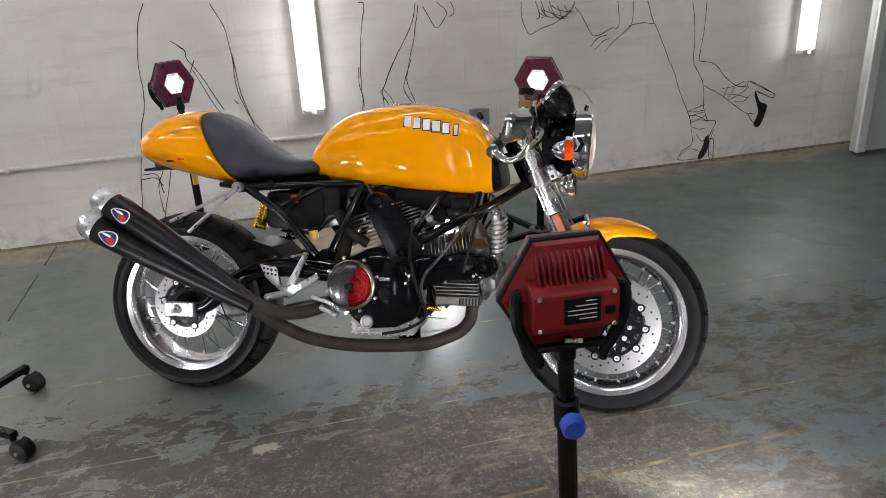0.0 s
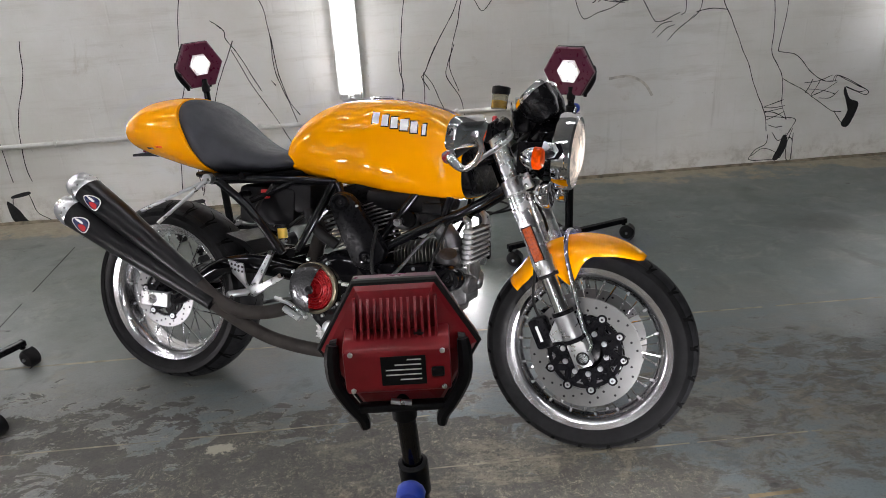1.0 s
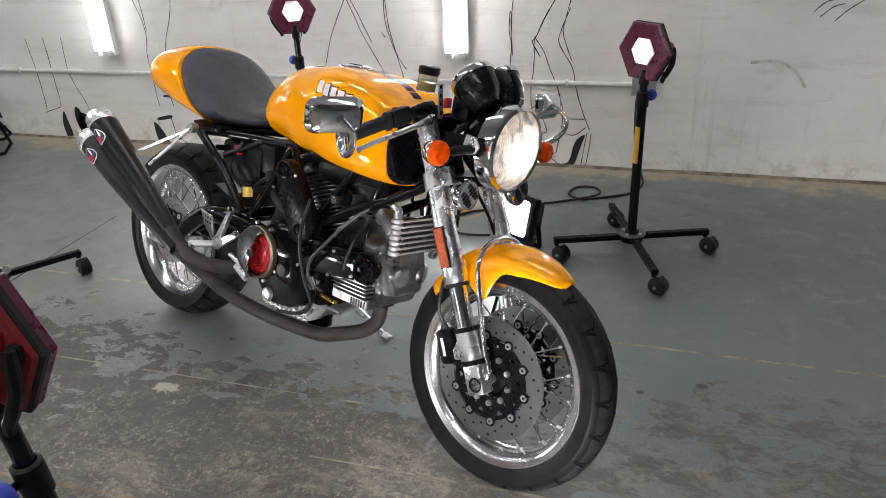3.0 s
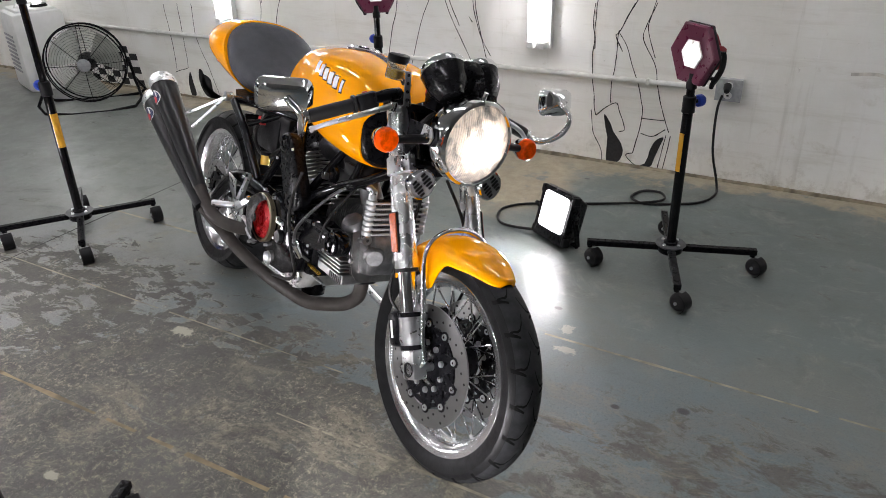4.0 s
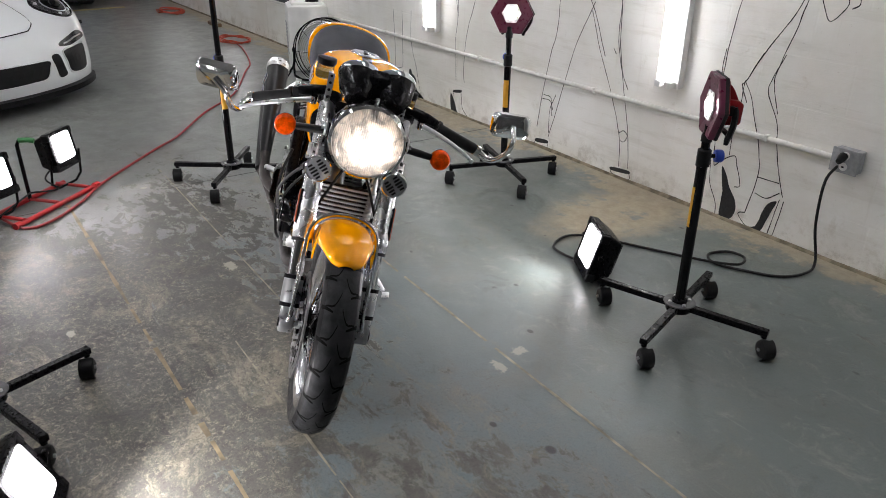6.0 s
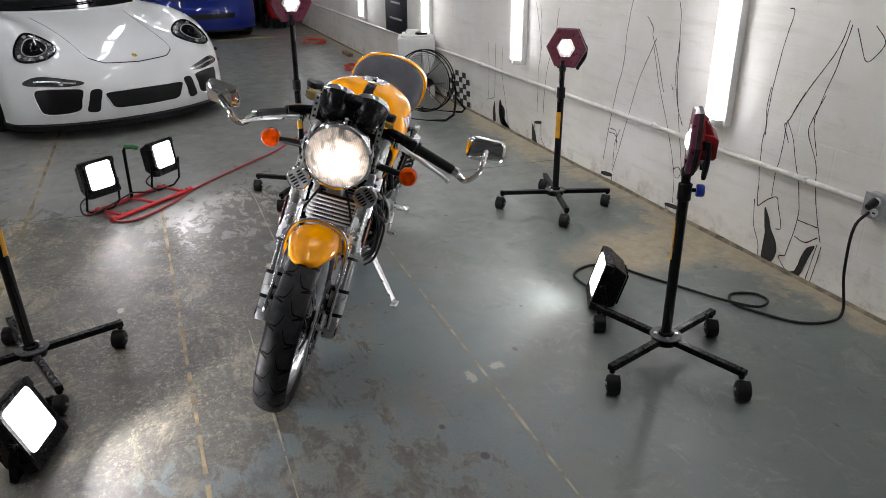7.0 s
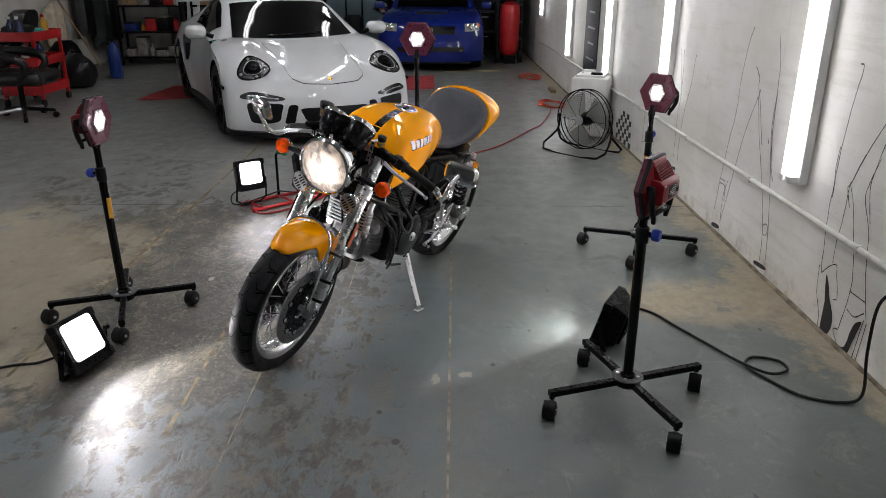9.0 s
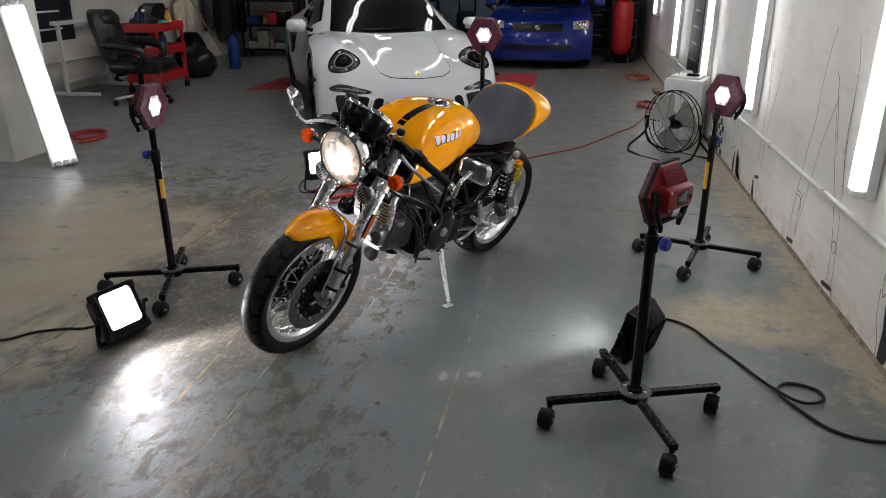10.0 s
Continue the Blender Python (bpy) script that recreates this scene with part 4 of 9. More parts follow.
for z in (0.246, 0.262, 0.278):
    part("sump_rail", box((0.65, -0.122, z), (0.20, 0.012, 0.005), 0.001), SUMP, sump)
CLUTCH = V((0.567, -0.165, 0.402))
part("side_cover", lathe([(0.0, 0.050), (0.100, 0.050), (0.116, 0.042), (0.124, 0.02), (0.126, 0.0)], axis_to((0.640, -0.110, 0.385), (0, -1, 0)), 44), BLACK_GLOSS, eng, "glossy black crankcase cover", smooth=True)
part("cover_lobe", prism([(0.70, 0.27), (0.765, 0.30), (0.790, 0.36), (0.785, 0.44), (0.74, 0.48), (0.66, 0.49), (0.56, 0.30), (0.60, 0.262)], -0.158, -0.10, side(), bevel=0.012), BLACK_GLOSS, eng, smooth=True)
glass = part("sight_glass", lathe([(0.0, 0.006), (0.012, 0.006), (0.014, 0.010), (0.019, 0.008), (0.021, 0.0)], axis_to((0.612, -0.160, 0.288), (0, -1, 0)), 20), ALLOY, eng, "round alloy oil sight glass", smooth=True)
part("filler_plug", lathe([(0.0, 0.012), (0.018, 0.012), (0.021, 0.006), (0.021, 0.0)], axis_to((0.672, -0.160, 0.378), (0, -1, 0)), 16), PLASTIC, eng, smooth=True)
part("hose_clip", box((0.672, -0.168, 0.422), (0.034, 0.014, 0.010), 0.003), ALLOY, eng)
for a in range(0, 360, 36):
    if 40 < a < 200:
        continue
    part("case_bolt", lathe([(0.0, 0.009), (0.0048, 0.008), (0.0052, 0.0)], axis_to((0.650 + 0.120 * math.cos(radians(a)), -0.146, 0.382 + 0.112 * math.sin(radians(a))), (0, -1, 0)), 8), ALLOY, eng)
cm0 = axis_to(CLUTCH, (0, -1, 0))
clutch = part("clutch_basket", lathe([(0.0, 0.010), (0.058, 0.010), (0.064, 0.006), (0.066, 0.0)], cm0, 36), RED_LENS, eng, "red clutch plate behind an open cover", smooth=True)
for k in range(5):
    part("clutch_ring", lathe([(0.026 + k * 0.008, 0.011), (0.028 + k * 0.008, 0.0135), (0.030 + k * 0.008, 0.011)], cm0, 36), RED_TRIM, clutch, smooth=True)
for k in range(6):
    a = math.pi * k / 3 + 0.2
    part("spring_cap", lathe([(0.0, 0.016), (0.006, 0.016), (0.007, 0.010)], cm0 @ Matrix.Translation((0.042 * math.cos(a), 0.042 * math.sin(a), 0)), 10), RED_TRIM, clutch, smooth=True)
part("clutch_rim", lathe([(0.066, -0.004), (0.0745, -0.002), (0.0755, 0.014), (0.071, 0.018), (0.066, 0.016)], cm0, 44), plain("dull_bronze_rim", (0.34, 0.29, 0.20), 0.35, 0.9, vary=0.1), clutch, "dull bronze clutch rim", smooth=True)
# the half cover hides the rear of the clutch: local x of cm0 is found from the bike's -x
back = math.atan2((cm0.inverted().to_3x3() @ V((-1, 0, 0.22))).y, (cm0.inverted().to_3x3() @ V((-1, 0, 0.22))).x)
part("clutch_cover", lathe([(0.011, 0.040), (0.050, 0.040), (0.066, 0.034), (0.073, 0.022), (0.075, 0.002)], cm0, 40, a0=back - radians(104), a1=back + radians(104)), CARBON, clutch, "smoked half cover over the clutch", smooth=True)
part("cover_centre", lathe([(0.0, 0.036), (0.011, 0.040), (0.014, 0.036)], cm0, 16), BLACK_MATT, clutch)
for k in range(8):
    a = 2 * math.pi * k / 8 + 0.3
    part("cover_bolt", lathe([(0.0, 0.010), (0.005, 0.009), (0.0055, 0.0)], axis_to((CLUTCH.x + 0.084 * math.cos(a), -0.160, CLUTCH.z + 0.084 * math.sin(a)), (0, -1, 0)), 8), ALLOY, clutch)


def finned_barrel(a, b, w0, w1, count, material, name, squash=1.0):
    """Cooling fins stacked from a to b."""
    a, b = V(a), V(b)
    core = part(name, tube([a, b], [w0 * 0.34, w1 * 0.34], 16), BLACK_SATIN, eng, "finned cylinder", smooth=True)
    m = axis_to(a, b - a)
    for k in range(count):
        t = (k + 0.5) / count
        p = a.lerp(b, t)
        w = w0 + (w1 - w0) * t
        fm = m.copy()
        fm.translation = p
        part("fin", prism([(x, y * squash) for x, y in round_rect(w, w, w * 0.22, 3)], -0.0016, 0.0016, fm), material, core)


FIN = plain("machined_fin_edges", (0.36, 0.36, 0.355), 0.36, 1.0, vary=0.15, scale=40, grain=0.1)
finned_barrel((0.700, 0, 0.480), (0.640, 0, 0.640), 0.172, 0.182, 14, FIN, "rear_cylinder", 1.35)
finned_barrel((0.785, 0, 0.424), (0.950, 0, 0.456), 0.160, 0.165, 15, FIN, "front_cylinder", 1.35)
part("rear_head", box((0, 0, 0), (0.15, 0.20, 0.07), 0.02, axis_to((0.625, 0, 0.675), (-0.34, 0, 0.94))), BLACK_SATIN, eng, smooth=True)
# lying head: a cast block, two cam caps, a ribbed rocker end
head = part("front_head", box((0, 0, 0), (0.122, 0.172, 0.056), 0.018, axis_to((0.960, 0, 0.458), (0.98, 0, 0.2))), CAST, eng, "bare cast-alloy cylinder head", smooth=True)
part("rocker_end", prism([(0.962, 0.402), (0.988, 0.398), (1.004, 0.418), (1.007, 0.466), (0.997, 0.502), (0.977, 0.512), (0.960, 0.496)], -0.050, 0.050, side(), bevel=0.012), CAST, head, "cast rocker cover", smooth=True)
for yy in (-0.10, 0.10):
    part("cam_cap", lathe([(0.0, 0.018), (0.026, 0.018), (0.032, 0.010), (0.034, 0.0)], axis_to((0.948, yy * 0.9, 0.512), (0.1, math.copysign(0.5, yy), 0.8)), 20), CAST, head, "cast cam cap", smooth=True)
    part("cam_cap", lathe([(0.0, 0.016), (0.022, 0.016), (0.028, 0.010), (0.030, 0.0)], axis_to((0.996, yy * 0.4, 0.436), (0.9, math.copysign(0.4, yy), -0.1)), 20), CAST, head, smooth=True)
for x, z in ((0.915, 0.512), (0.965, 0.512), (0.958, 0.408), (0.985, 0.480)):
    part("head_bolt", lathe([(0.0, 0.010), (0.006, 0.009), (0.007, 0.0)], axis_to((x, -0.082, z), (0, -1, 0.2)), 8), ALLOY, head)
part("intake_bend", tube([(0.945, -0.02, 0.515), (0.925, -0.025, 0.560), (0.885, -0.02, 0.600), (0.84, 0, 0.625)], [0.034, 0.032, 0.030, 0.032], 16, steps=4), CAST, head, smooth=True)
# fin stack under the lying barrel
for k in range(5):
    part("lower_fin", box((0.875 + k * 0.004, -0.075, 0.406 - k * 0.0105), (0.15 - k * 0.008, 0.075, 0.0042), 0.001, None), FIN, eng)
part("fin_block", box((0.885, -0.070, 0.352), (0.14, 0.070, 0.030), 0.004), FIN, eng, "machined lower head block")
for k in range(7):
    part("block_slot", box((0.893 + k * 0.010, -0.1065, 0.352), (0.004, 0.002, 0.024)), BLACK_MATT, eng)
belt = part("belt_cover", prism([(0.606, 0.652), (0.616, 0.680), (0.640, 0.696), (0.668, 0.690), (0.692, 0.668), (0.788, 0.530), (0.782, 0.500), (0.735, 0.468), (0.690, 0.478), (0.655, 0.550)], -0.172, -0.135, side(), bevel=0.008), BLACK_SATIN, eng, "black cam belt cover", smooth=True)
belt2 = part("belt_cover", prism([(0.724, 0.468), (0.748, 0.492), (0.810, 0.498), (0.900, 0.490), (0.965, 0.506), (1.000, 0.500), (1.020, 0.478), (1.012, 0.446), (0.985, 0.432), (0.905, 0.424), (0.800, 0.404), (0.738, 0.404)], -0.168, -0.125, side(), bevel=0.014), BLACK_GLOSS, eng, "black cam belt cover", smooth=True)
for cover, x, z, r in ((belt, 0.648, 0.662, 0.026), (belt, 0.728, 0.505, 0.018), (belt2, 0.978, 0.468, 0.030), (belt2, 0.760, 0.462, 0.020)):
    part("cover_boss", lathe([(r * 0.62, 0.001), (r * 0.7, 0.006), (r, 0.005), (r * 1.06, 0.0)], axis_to((x, -0.170, z), (0, -1, 0)), 20), BLACK_GLOSS, cover, smooth=True)
    part("boss_bolt", lathe([(0.0, 0.006), (0.005, 0.006), (0.006, 0.0)], axis_to((x, -0.171, z), (0, -1, 0)), 8), BLACK_MATT, cover)
for cover, x, z in ((belt, 0.612, 0.60), (belt, 0.70, 0.655), (belt2, 0.875, 0.488), (belt2, 0.86, 0.420), (belt2, 0.738, 0.412), (belt2, 0.945, 0.440), (belt2, 0.955, 0.447), (belt2, 0.965, 0.439)):
    part("cover_screw", lathe([(0.0, 0.005), (0.0042, 0.004), (0.0046, 0.0)], axis_to((x, -0.172 if cover is belt else -0.168, z), (0, -1, 0)), 8), ALLOY, cover)
part("left_cover", lathe([(0.0, 0.04), (0.085, 0.04), (0.100, 0.03), (0.105, 0.0)], axis_to((0.66, 0.115, 0.40), (0, 1, 0)), 36), BLACK_GLOSS, eng, "black alternator cover", smooth=True)
for k in range(9):
    a = 2 * math.pi * k / 9
    part("case_bolt", lathe([(0.0, 0.009), (0.0048, 0.008), (0.0052, 0.0)], axis_to((0.66 + 0.104 * math.cos(a), 0.122, 0.40 + 0.104 * math.sin(a)), (0, 1, 0)), 8), ALLOY, eng)
part("sprocket_cover", box((0.545, 0.130, 0.37), (0.12, 0.05, 0.12), 0.02), BLACK_SATIN, eng, smooth=True)
part("intake", rod((0.72, 0, 0.62), (0.83, 0, 0.63), 0.034, 16), RUBBER, eng, smooth=True)
airbox = part("airbox", box((0.80, 0, 0.668), (0.24, 0.18, 0.07), 0.02), PLASTIC, bike, "black air box", smooth=True)
part("throttle_body", box((0.80, -0.06, 0.605), (0.07, 0.07, 0.05), 0.01), CAST, bike, smooth=True)
part("injector", rod((0.80, -0.098, 0.605), (0.80, -0.122, 0.605), 0.012, 12), ALLOY, bike)
part("throttle_wheel", lathe([(0.0, 0.010), (0.022, 0.010), (0.025, 0.004), (0.022, 0.0)], axis_to((0.855, -0.10, 0.615), (0, -1, 0)), 20), BLACK_GLOSS, bike, smooth=True)
part("coil", box((0.895, -0.085, 0.655), (0.06, 0.03, 0.035), 0.006), PLASTIC, bike, smooth=True)
part("steel_clamp", box((0.870, -0.122, 0.575), (0.050, 0.006, 0.012), 0.002, None), ALLOY, bike)
part("starter", rod((0.80, -0.02, 0.345), (0.90, -0.02, 0.362), 0.032, 16), BLACK_SATIN, bike, smooth=True)
part("banjo_bolt", rod((0.775, -0.110, 0.330), (0.835, -0.105, 0.322), 0.0055, 8), GOLD, bike)
part("banjo_bolt", rod((0.780, -0.100, 0.300), (0.852, -0.095, 0.295), 0.0045, 8), ALLOY, bike)
part("drain_ring", lathe([(0.010, -0.006), (0.018, -0.005), (0.018, 0.005), (0.010, 0.006)], axis_to((0.752, -0.128, 0.285), (0, -1, 0)), 18), ALLOY, bike, smooth=True)
part("oil_filter", rod((0.72, -0.05, 0.25), (0.72, -0.05, 0.215), 0.036, 18), BLACK_SATIN, bike, smooth=True)

# -- under the seat --
part("electrics_tray", box((0.36, 0.0, 0.625), (0.20, 0.22, 0.13), 0.02, pose(0, 0, 0)), PLASTIC, bike, "black electrics tray", smooth=True)
part("battery_case", box((0.44, 0.0, 0.655), (0.14, 0.20, 0.10), 0.012), PLASTIC, bike, smooth=True)
part("relay", box((0.37, -0.125, 0.665), (0.022, 0.02, 0.03), 0.003), RED_TRIM, bike, "small red relay")
part("fluid_cup", rod((0.432, -0.125, 0.53), (0.428, -0.125, 0.56), 0.015, 14), FLUID, bike, "small amber fluid cup", smooth=True)
part("cup_lid", rod((0.428, -0.125, 0.56), (0.427, -0.125, 0.570), 0.017, 14), PLASTIC, bike)
part("regulator", box((0.27, 0.04, 0.62), (0.09, 0.09, 0.05), 0.01), CAST, bike, smooth=True)

# -- swing arm, shock, chain side --
for s in (-1, 1):
    arm = [(-0.01, s * 0.118, 0.298), (0.06, s * 0.118, 0.305), (0.14, s * 0.120, 0.375), (0.22, s * 0.122, 0.425), (0.32, s * 0.115, 0.44), (0.42, s * 0.10, 0.43), (0.49, s * 0.09, 0.42)]
    part("swing_arm", tube(arm, [0.018, 0.022, 0.026, 0.028, 0.030, 0.030, 0.028], 12, steps=4), BLACK_GLOSS, bike, "black curved swing arm", smooth=True)
    plate = part("axle_plate", box((-0.012, s * 0.142, 0.297), (0.098, 0.022, 0.046), 0.004), ALLOY, bike, "bare alloy axle adjuster plate")
    part("axle_nut", lathe([(0.008, 0.010), (0.014, 0.012), (0.016, 0.0)], axis_to((-0.016, s * 0.154, 0.297), (0, s, 0)), 12), ALLOY, plate, smooth=True)
part("rear_axle", rod((-0.012, -0.15, 0.298), (-0.012, 0.15, 0.298), 0.010, 12), ALLOY, bike)
part("arm_bridge", box((0.30, 0, 0.44), (0.06, 0.20, 0.05), 0.012), BLACK_GLOSS, bike, smooth=True)
part("rear_hugger", prism([(0.20, 0.52), (0.27, 0.50), (0.33, 0.45), (0.33, 0.44), (0.26, 0.485), (0.195, 0.51)], -0.085, 0.085, side()), PLASTIC, bike)
part("rear_caliper", box((0.055, -0.085, 0.335), (0.07, 0.05, 0.045), 0.010), BLACK_SATIN, bike, smooth=True)
shock_a, shock_b = V((0.262, 0.178, 0.690)), V((0.195, 0.165, 0.420))
shock = part("rear_shock", rod(shock_a, shock_b, 0.011, 12), CHROME, bike, "rear shock absorber with a black spring", smooth=True)
d = (shock_b - shock_a)
ea, eb, _ = frame_of(d)
part("shock_spring", tube([shock_a + d * (0.22 + 0.66 * k / 84) + (ea * math.cos(k * 2 * math.pi / 12) + eb * math.sin(k * 2 * math.pi / 12)) * 0.028 for k in range(85)], 0.0055, 7), BLACK_GLOSS, shock, smooth=True)
part("spring_seat", rod(shock_a + d * 0.86, shock_a + d * 0.90, 0.034, 16), BLACK_SATIN, shock)
part("shock_body", rod(shock_a + d * 0.02, shock_a + d * 0.24, 0.026, 16), ALLOY, shock, smooth=True)
part("shock_reservoir", rod((0.150, 0.172, 0.640), (0.118, 0.165, 0.535), 0.024, 18), GOLD, bike, "gold shock reservoir", smooth=True)
bm = bmesh.new()
chain = [(-0.012, 0.105, 0.372), (0.2, 0.105, 0.42), (0.5, 0.105, 0.425), (0.545, 0.105, 0.38), (0.5, 0.105, 0.34), (0.2, 0.105, 0.26), (-0.012, 0.105, 0.222), (-0.085, 0.105, 0.298)]
part("chain", tube(chain, 0.007, 6, bm, steps=4, loop=True), CAST, bike, "drive chain")
part("rear_sprocket", lathe([(0.03, -0.003), (0.075, -0.003), (0.075, 0.003), (0.03, 0.003)], axis_to((-0.012, 0.105, 0.298), (0, 1, 0)), 36), STEEL_DISC, bike)

# -- exhaust --
hdr = [(0.918, -0.010, 0.350), (0.916, -0.010, 0.310), (0.910, -0.014, 0.275), (0.886, -0.040, 0.246), (0.845, -0.085, 0.232), (0.780, -0.106, 0.214), (0.640, -0.118, 0.204), (0.550, -0.128, 0.205), (0.480, -0.142, 0.214), (0.405, -0.165, 0.236), (0.335, -0.200, 0.280), (0.275, -0.248, 0.338)]
part("header_pipe", tube(hdr, 0.0205, 16, steps=5), PIPE, bike, "grey-black exhaust header", smooth=True)
part("header_flange", prism(round_rect(0.075, 0.05, 0.02), -0.006, 0.006, axis_to((0.918, -0.010, 0.335), (0, 0, 1))), BLACK_MATT, bike)
part("link_pipe", tube([(0.500, -0.070, 0.345), (0.462, -0.130, 0.325), (0.405, -0.180, 0.312), (0.340, -0.222, 0.320), (0.275, -0.240, 0.352), (0.222, -0.246, 0.391)], 0.0205, 16, steps=5), PIPE, bike, "grey-black exhaust pipe", smooth=True)


def muffler(tip, base):
    tip, base = V(tip), V(base)
    d = (tip - base).normalized()
    L = (tip - base).length
    m = axis_to(base, d)
    b = part("muffler", lathe([(0.0, 0.0), (0.0215, 0.0), (0.0235, 0.03), (0.0300, L * 0.25), (0.0400, L * 0.6), (0.0465, L - 0.05), (0.0465, L - 0.045)], m, 32), BLACK_MATT, bike, "matt black reverse-cone muffler", smooth=True)
    part("end_cap", lathe([(0.0475, L - 0.050), (0.0490, L - 0.047), (0.0490, L - 0.030), (0.0465, L - 0.028), (0.0465, L - 0.014), (0.0440, L - 0.008), (0.0400, L - 0.006), (0.0385, L + 0.004), (0.0340, L + 0.005), (0.0330, L - 0.002)], m, 32), ALLOY, b, "bare alloy end cap", smooth=True)
    part("outlet_bore", lathe([(0.0335, L + 0.002), (0.0325, L - 0.05), (0.0, L - 0.05)], m, 24), BLACK_MATT, b, "dark outlet bore")
    for k in range(4):
        a = math.pi * k / 2 + 0.4
        part("rivet", lathe([(0.0, 0.002), (0.003, 0.001), (0.003, 0.0)], axis_to(m @ V((0.0485 * math.cos(a), 0.0485 * math.sin(a), L - 0.036)), m.to_3x3() @ V((math.cos(a), math.sin(a), 0))), 8), CAST, b)
    # badge on the outer side, drawn as plain blocks
    out = V((0, -1, 0.12))
    out = (out - d * out.dot(d)).normalized()
    across = d.cross(out)
    for pw, ph, lift, du, dv, material in ((0.064, 0.044, 0.0478, 0.0, 0.0, LOGO_WHITE), (0.057, 0.037, 0.0485, 0.0, 0.0, NAVY), (0.030, 0.018, 0.0492, 0.010, -0.006, RED_TRIM), (0.034, 0.007, 0.0492, -0.008, 0.006, LOGO_WHITE)):
        bm = bmesh.new()
        rows = []
        for i in range(9):
            e = -math.cos(math.pi * (0.06 + 0.88 * i / 8))
            u = e * pw / 2 + du
            half = ph / 2 * math.sqrt(1 - e * e) * (1.0 + 0.42 * e)
            ring = []
            for j in range(5):
                ang = ((j / 2 - 1) * half + dv) / 0.0465
                taper = -0.022 * (u + 0.06)
                ring.append(m @ V((0, 0, L - 0.108)) - d * u + (out * math.cos(ang) + across * math.sin(ang)) * (lift + taper + 0.0006))
            rows.append(ring)
        loft(rows, bm, caps=False, closed=False)
        part("muffler_badge", bm, material, b, "small rounded badge of plain shapes", smooth=True)
    return b


muffler((-0.190, -0.264, 0.672), (0.226, -0.246, 0.388))
muffler((-0.238, -0.268, 0.586), (0.275, -0.252, 0.338))
for b in ((0.020, -0.236, 0.588), (0.075, -0.234, 0.556)):
    part("muffler_strut", rod((0.207, -0.186, 0.704), b, 0.0052, 8), ALLOY, bike, "thin bright strut", smooth=True)

# -- foot rests --
for s in (-1, 1):
    y = s * 0.168
    hanger = part("foot_hanger", prism([(0.416, 0.498), (0.430, 0.492), (0.372, 0.385), (0.452, 0.432), (0.464, 0.420), (0.362, 0.352), (0.340, 0.356), (0.344, 0.380)], y - 0.006, y + 0.006, side(), bevel=0.003), ALLOY, bike, "bright alloy footrest hanger", smooth=True)
    part("heel_plate", prism([(0.268, 0.455), (0.322, 0.448), (0.330, 0.395), (0.344, 0.380), (0.340, 0.370), (0.285, 0.415)], y - 0.003, y + 0.003, side(), bevel=0.001), ALLOY, hanger, "drilled heel plate")
    for i in range(4):
        for j in range(2):
            part("hole", lathe([(0.0, 0.0), (0.0040, 0.0)], axis_to((0.282 + i * 0.0125, y + s * 0.0035, 0.444 - i * 0.002 - j * 0.014), (0, s, 0)), 8), BLACK_MATT, hanger)
    part("foot_peg", lathe([(0.008, 0.0), (0.0105, 0.006), (0.0105, 0.068), (0.007, 0.074), (0.0, 0.074)], axis_to((0.345, s * 0.170, 0.366), (-0.45, s, 0)), 14), ALLOY, hanger, "knurled foot peg", smooth=True)
    for x, z in ((0.422, 0.492), (0.456, 0.427), (0.350, 0.364)):
        part("hanger_bolt", lathe([(0.0, 0.008), (0.007, 0.008), (0.008, 0.0)], axis_to((x, y + s * 0.006, z), (0, s, 0)), 10), CHROME, hanger)
part("brake_pedal", tube([(0.44, -0.178, 0.360), (0.49, -0.182, 0.350), (0.545, -0.188, 0.325), (0.560, -0.205, 0.322)], 0.0065, 8), ALLOY, bike, "alloy brake pedal", smooth=True)
part("pedal_link", rod((0.465, -0.17, 0.33), (0.52, -0.17, 0.305), 0.010, 10), ALLOY, bike)
part("pedal_link", rod((0.50, -0.165, 0.318), (0.535, -0.165, 0.352), 0.007, 8), CHROME, bike)
part("gear_lever", tube([(0.40, 0.178, 0.36), (0.50, 0.182, 0.335), (0.565, 0.185, 0.340), (0.570, 0.215, 0.342)], 0.0065, 8), ALLOY, bike, "alloy gear lever", smooth=True)
part("gear_link", rod((0.395, 0.176, 0.345), (0.56, 0.165, 0.385), 0.0045, 8), CHROME, bike)
stand = part("side_stand", tube([(0.575, 0.120, 0.262), (0.610, 0.175, 0.205), (0.668, 0.280, 0.098)], [0.012, 0.0115, 0.009], 10), ALLOY, bike, "bright side stand touching the floor", smooth=True)
part("stand_foot", box((0, 0, 0), (0.045, 0.028, 0.008), 0.003, Matrix.Translation((0.682, 0.288, 0.0905)) @ pose(0, 0, 0, 16.4, 0, -10)), ALLOY, stand, smooth=True)
part("stand_bracket", box((0.575, 0.11, 0.268), (0.05, 0.03, 0.03), 0.006), BLACK_SATIN, bike)

# -- fork --
RAKE = V((0.481, 0, -1.0)).normalized()


def fork_at(z, y):
    return V((1.098 + (0.822 - z) * 0.481, y, z))


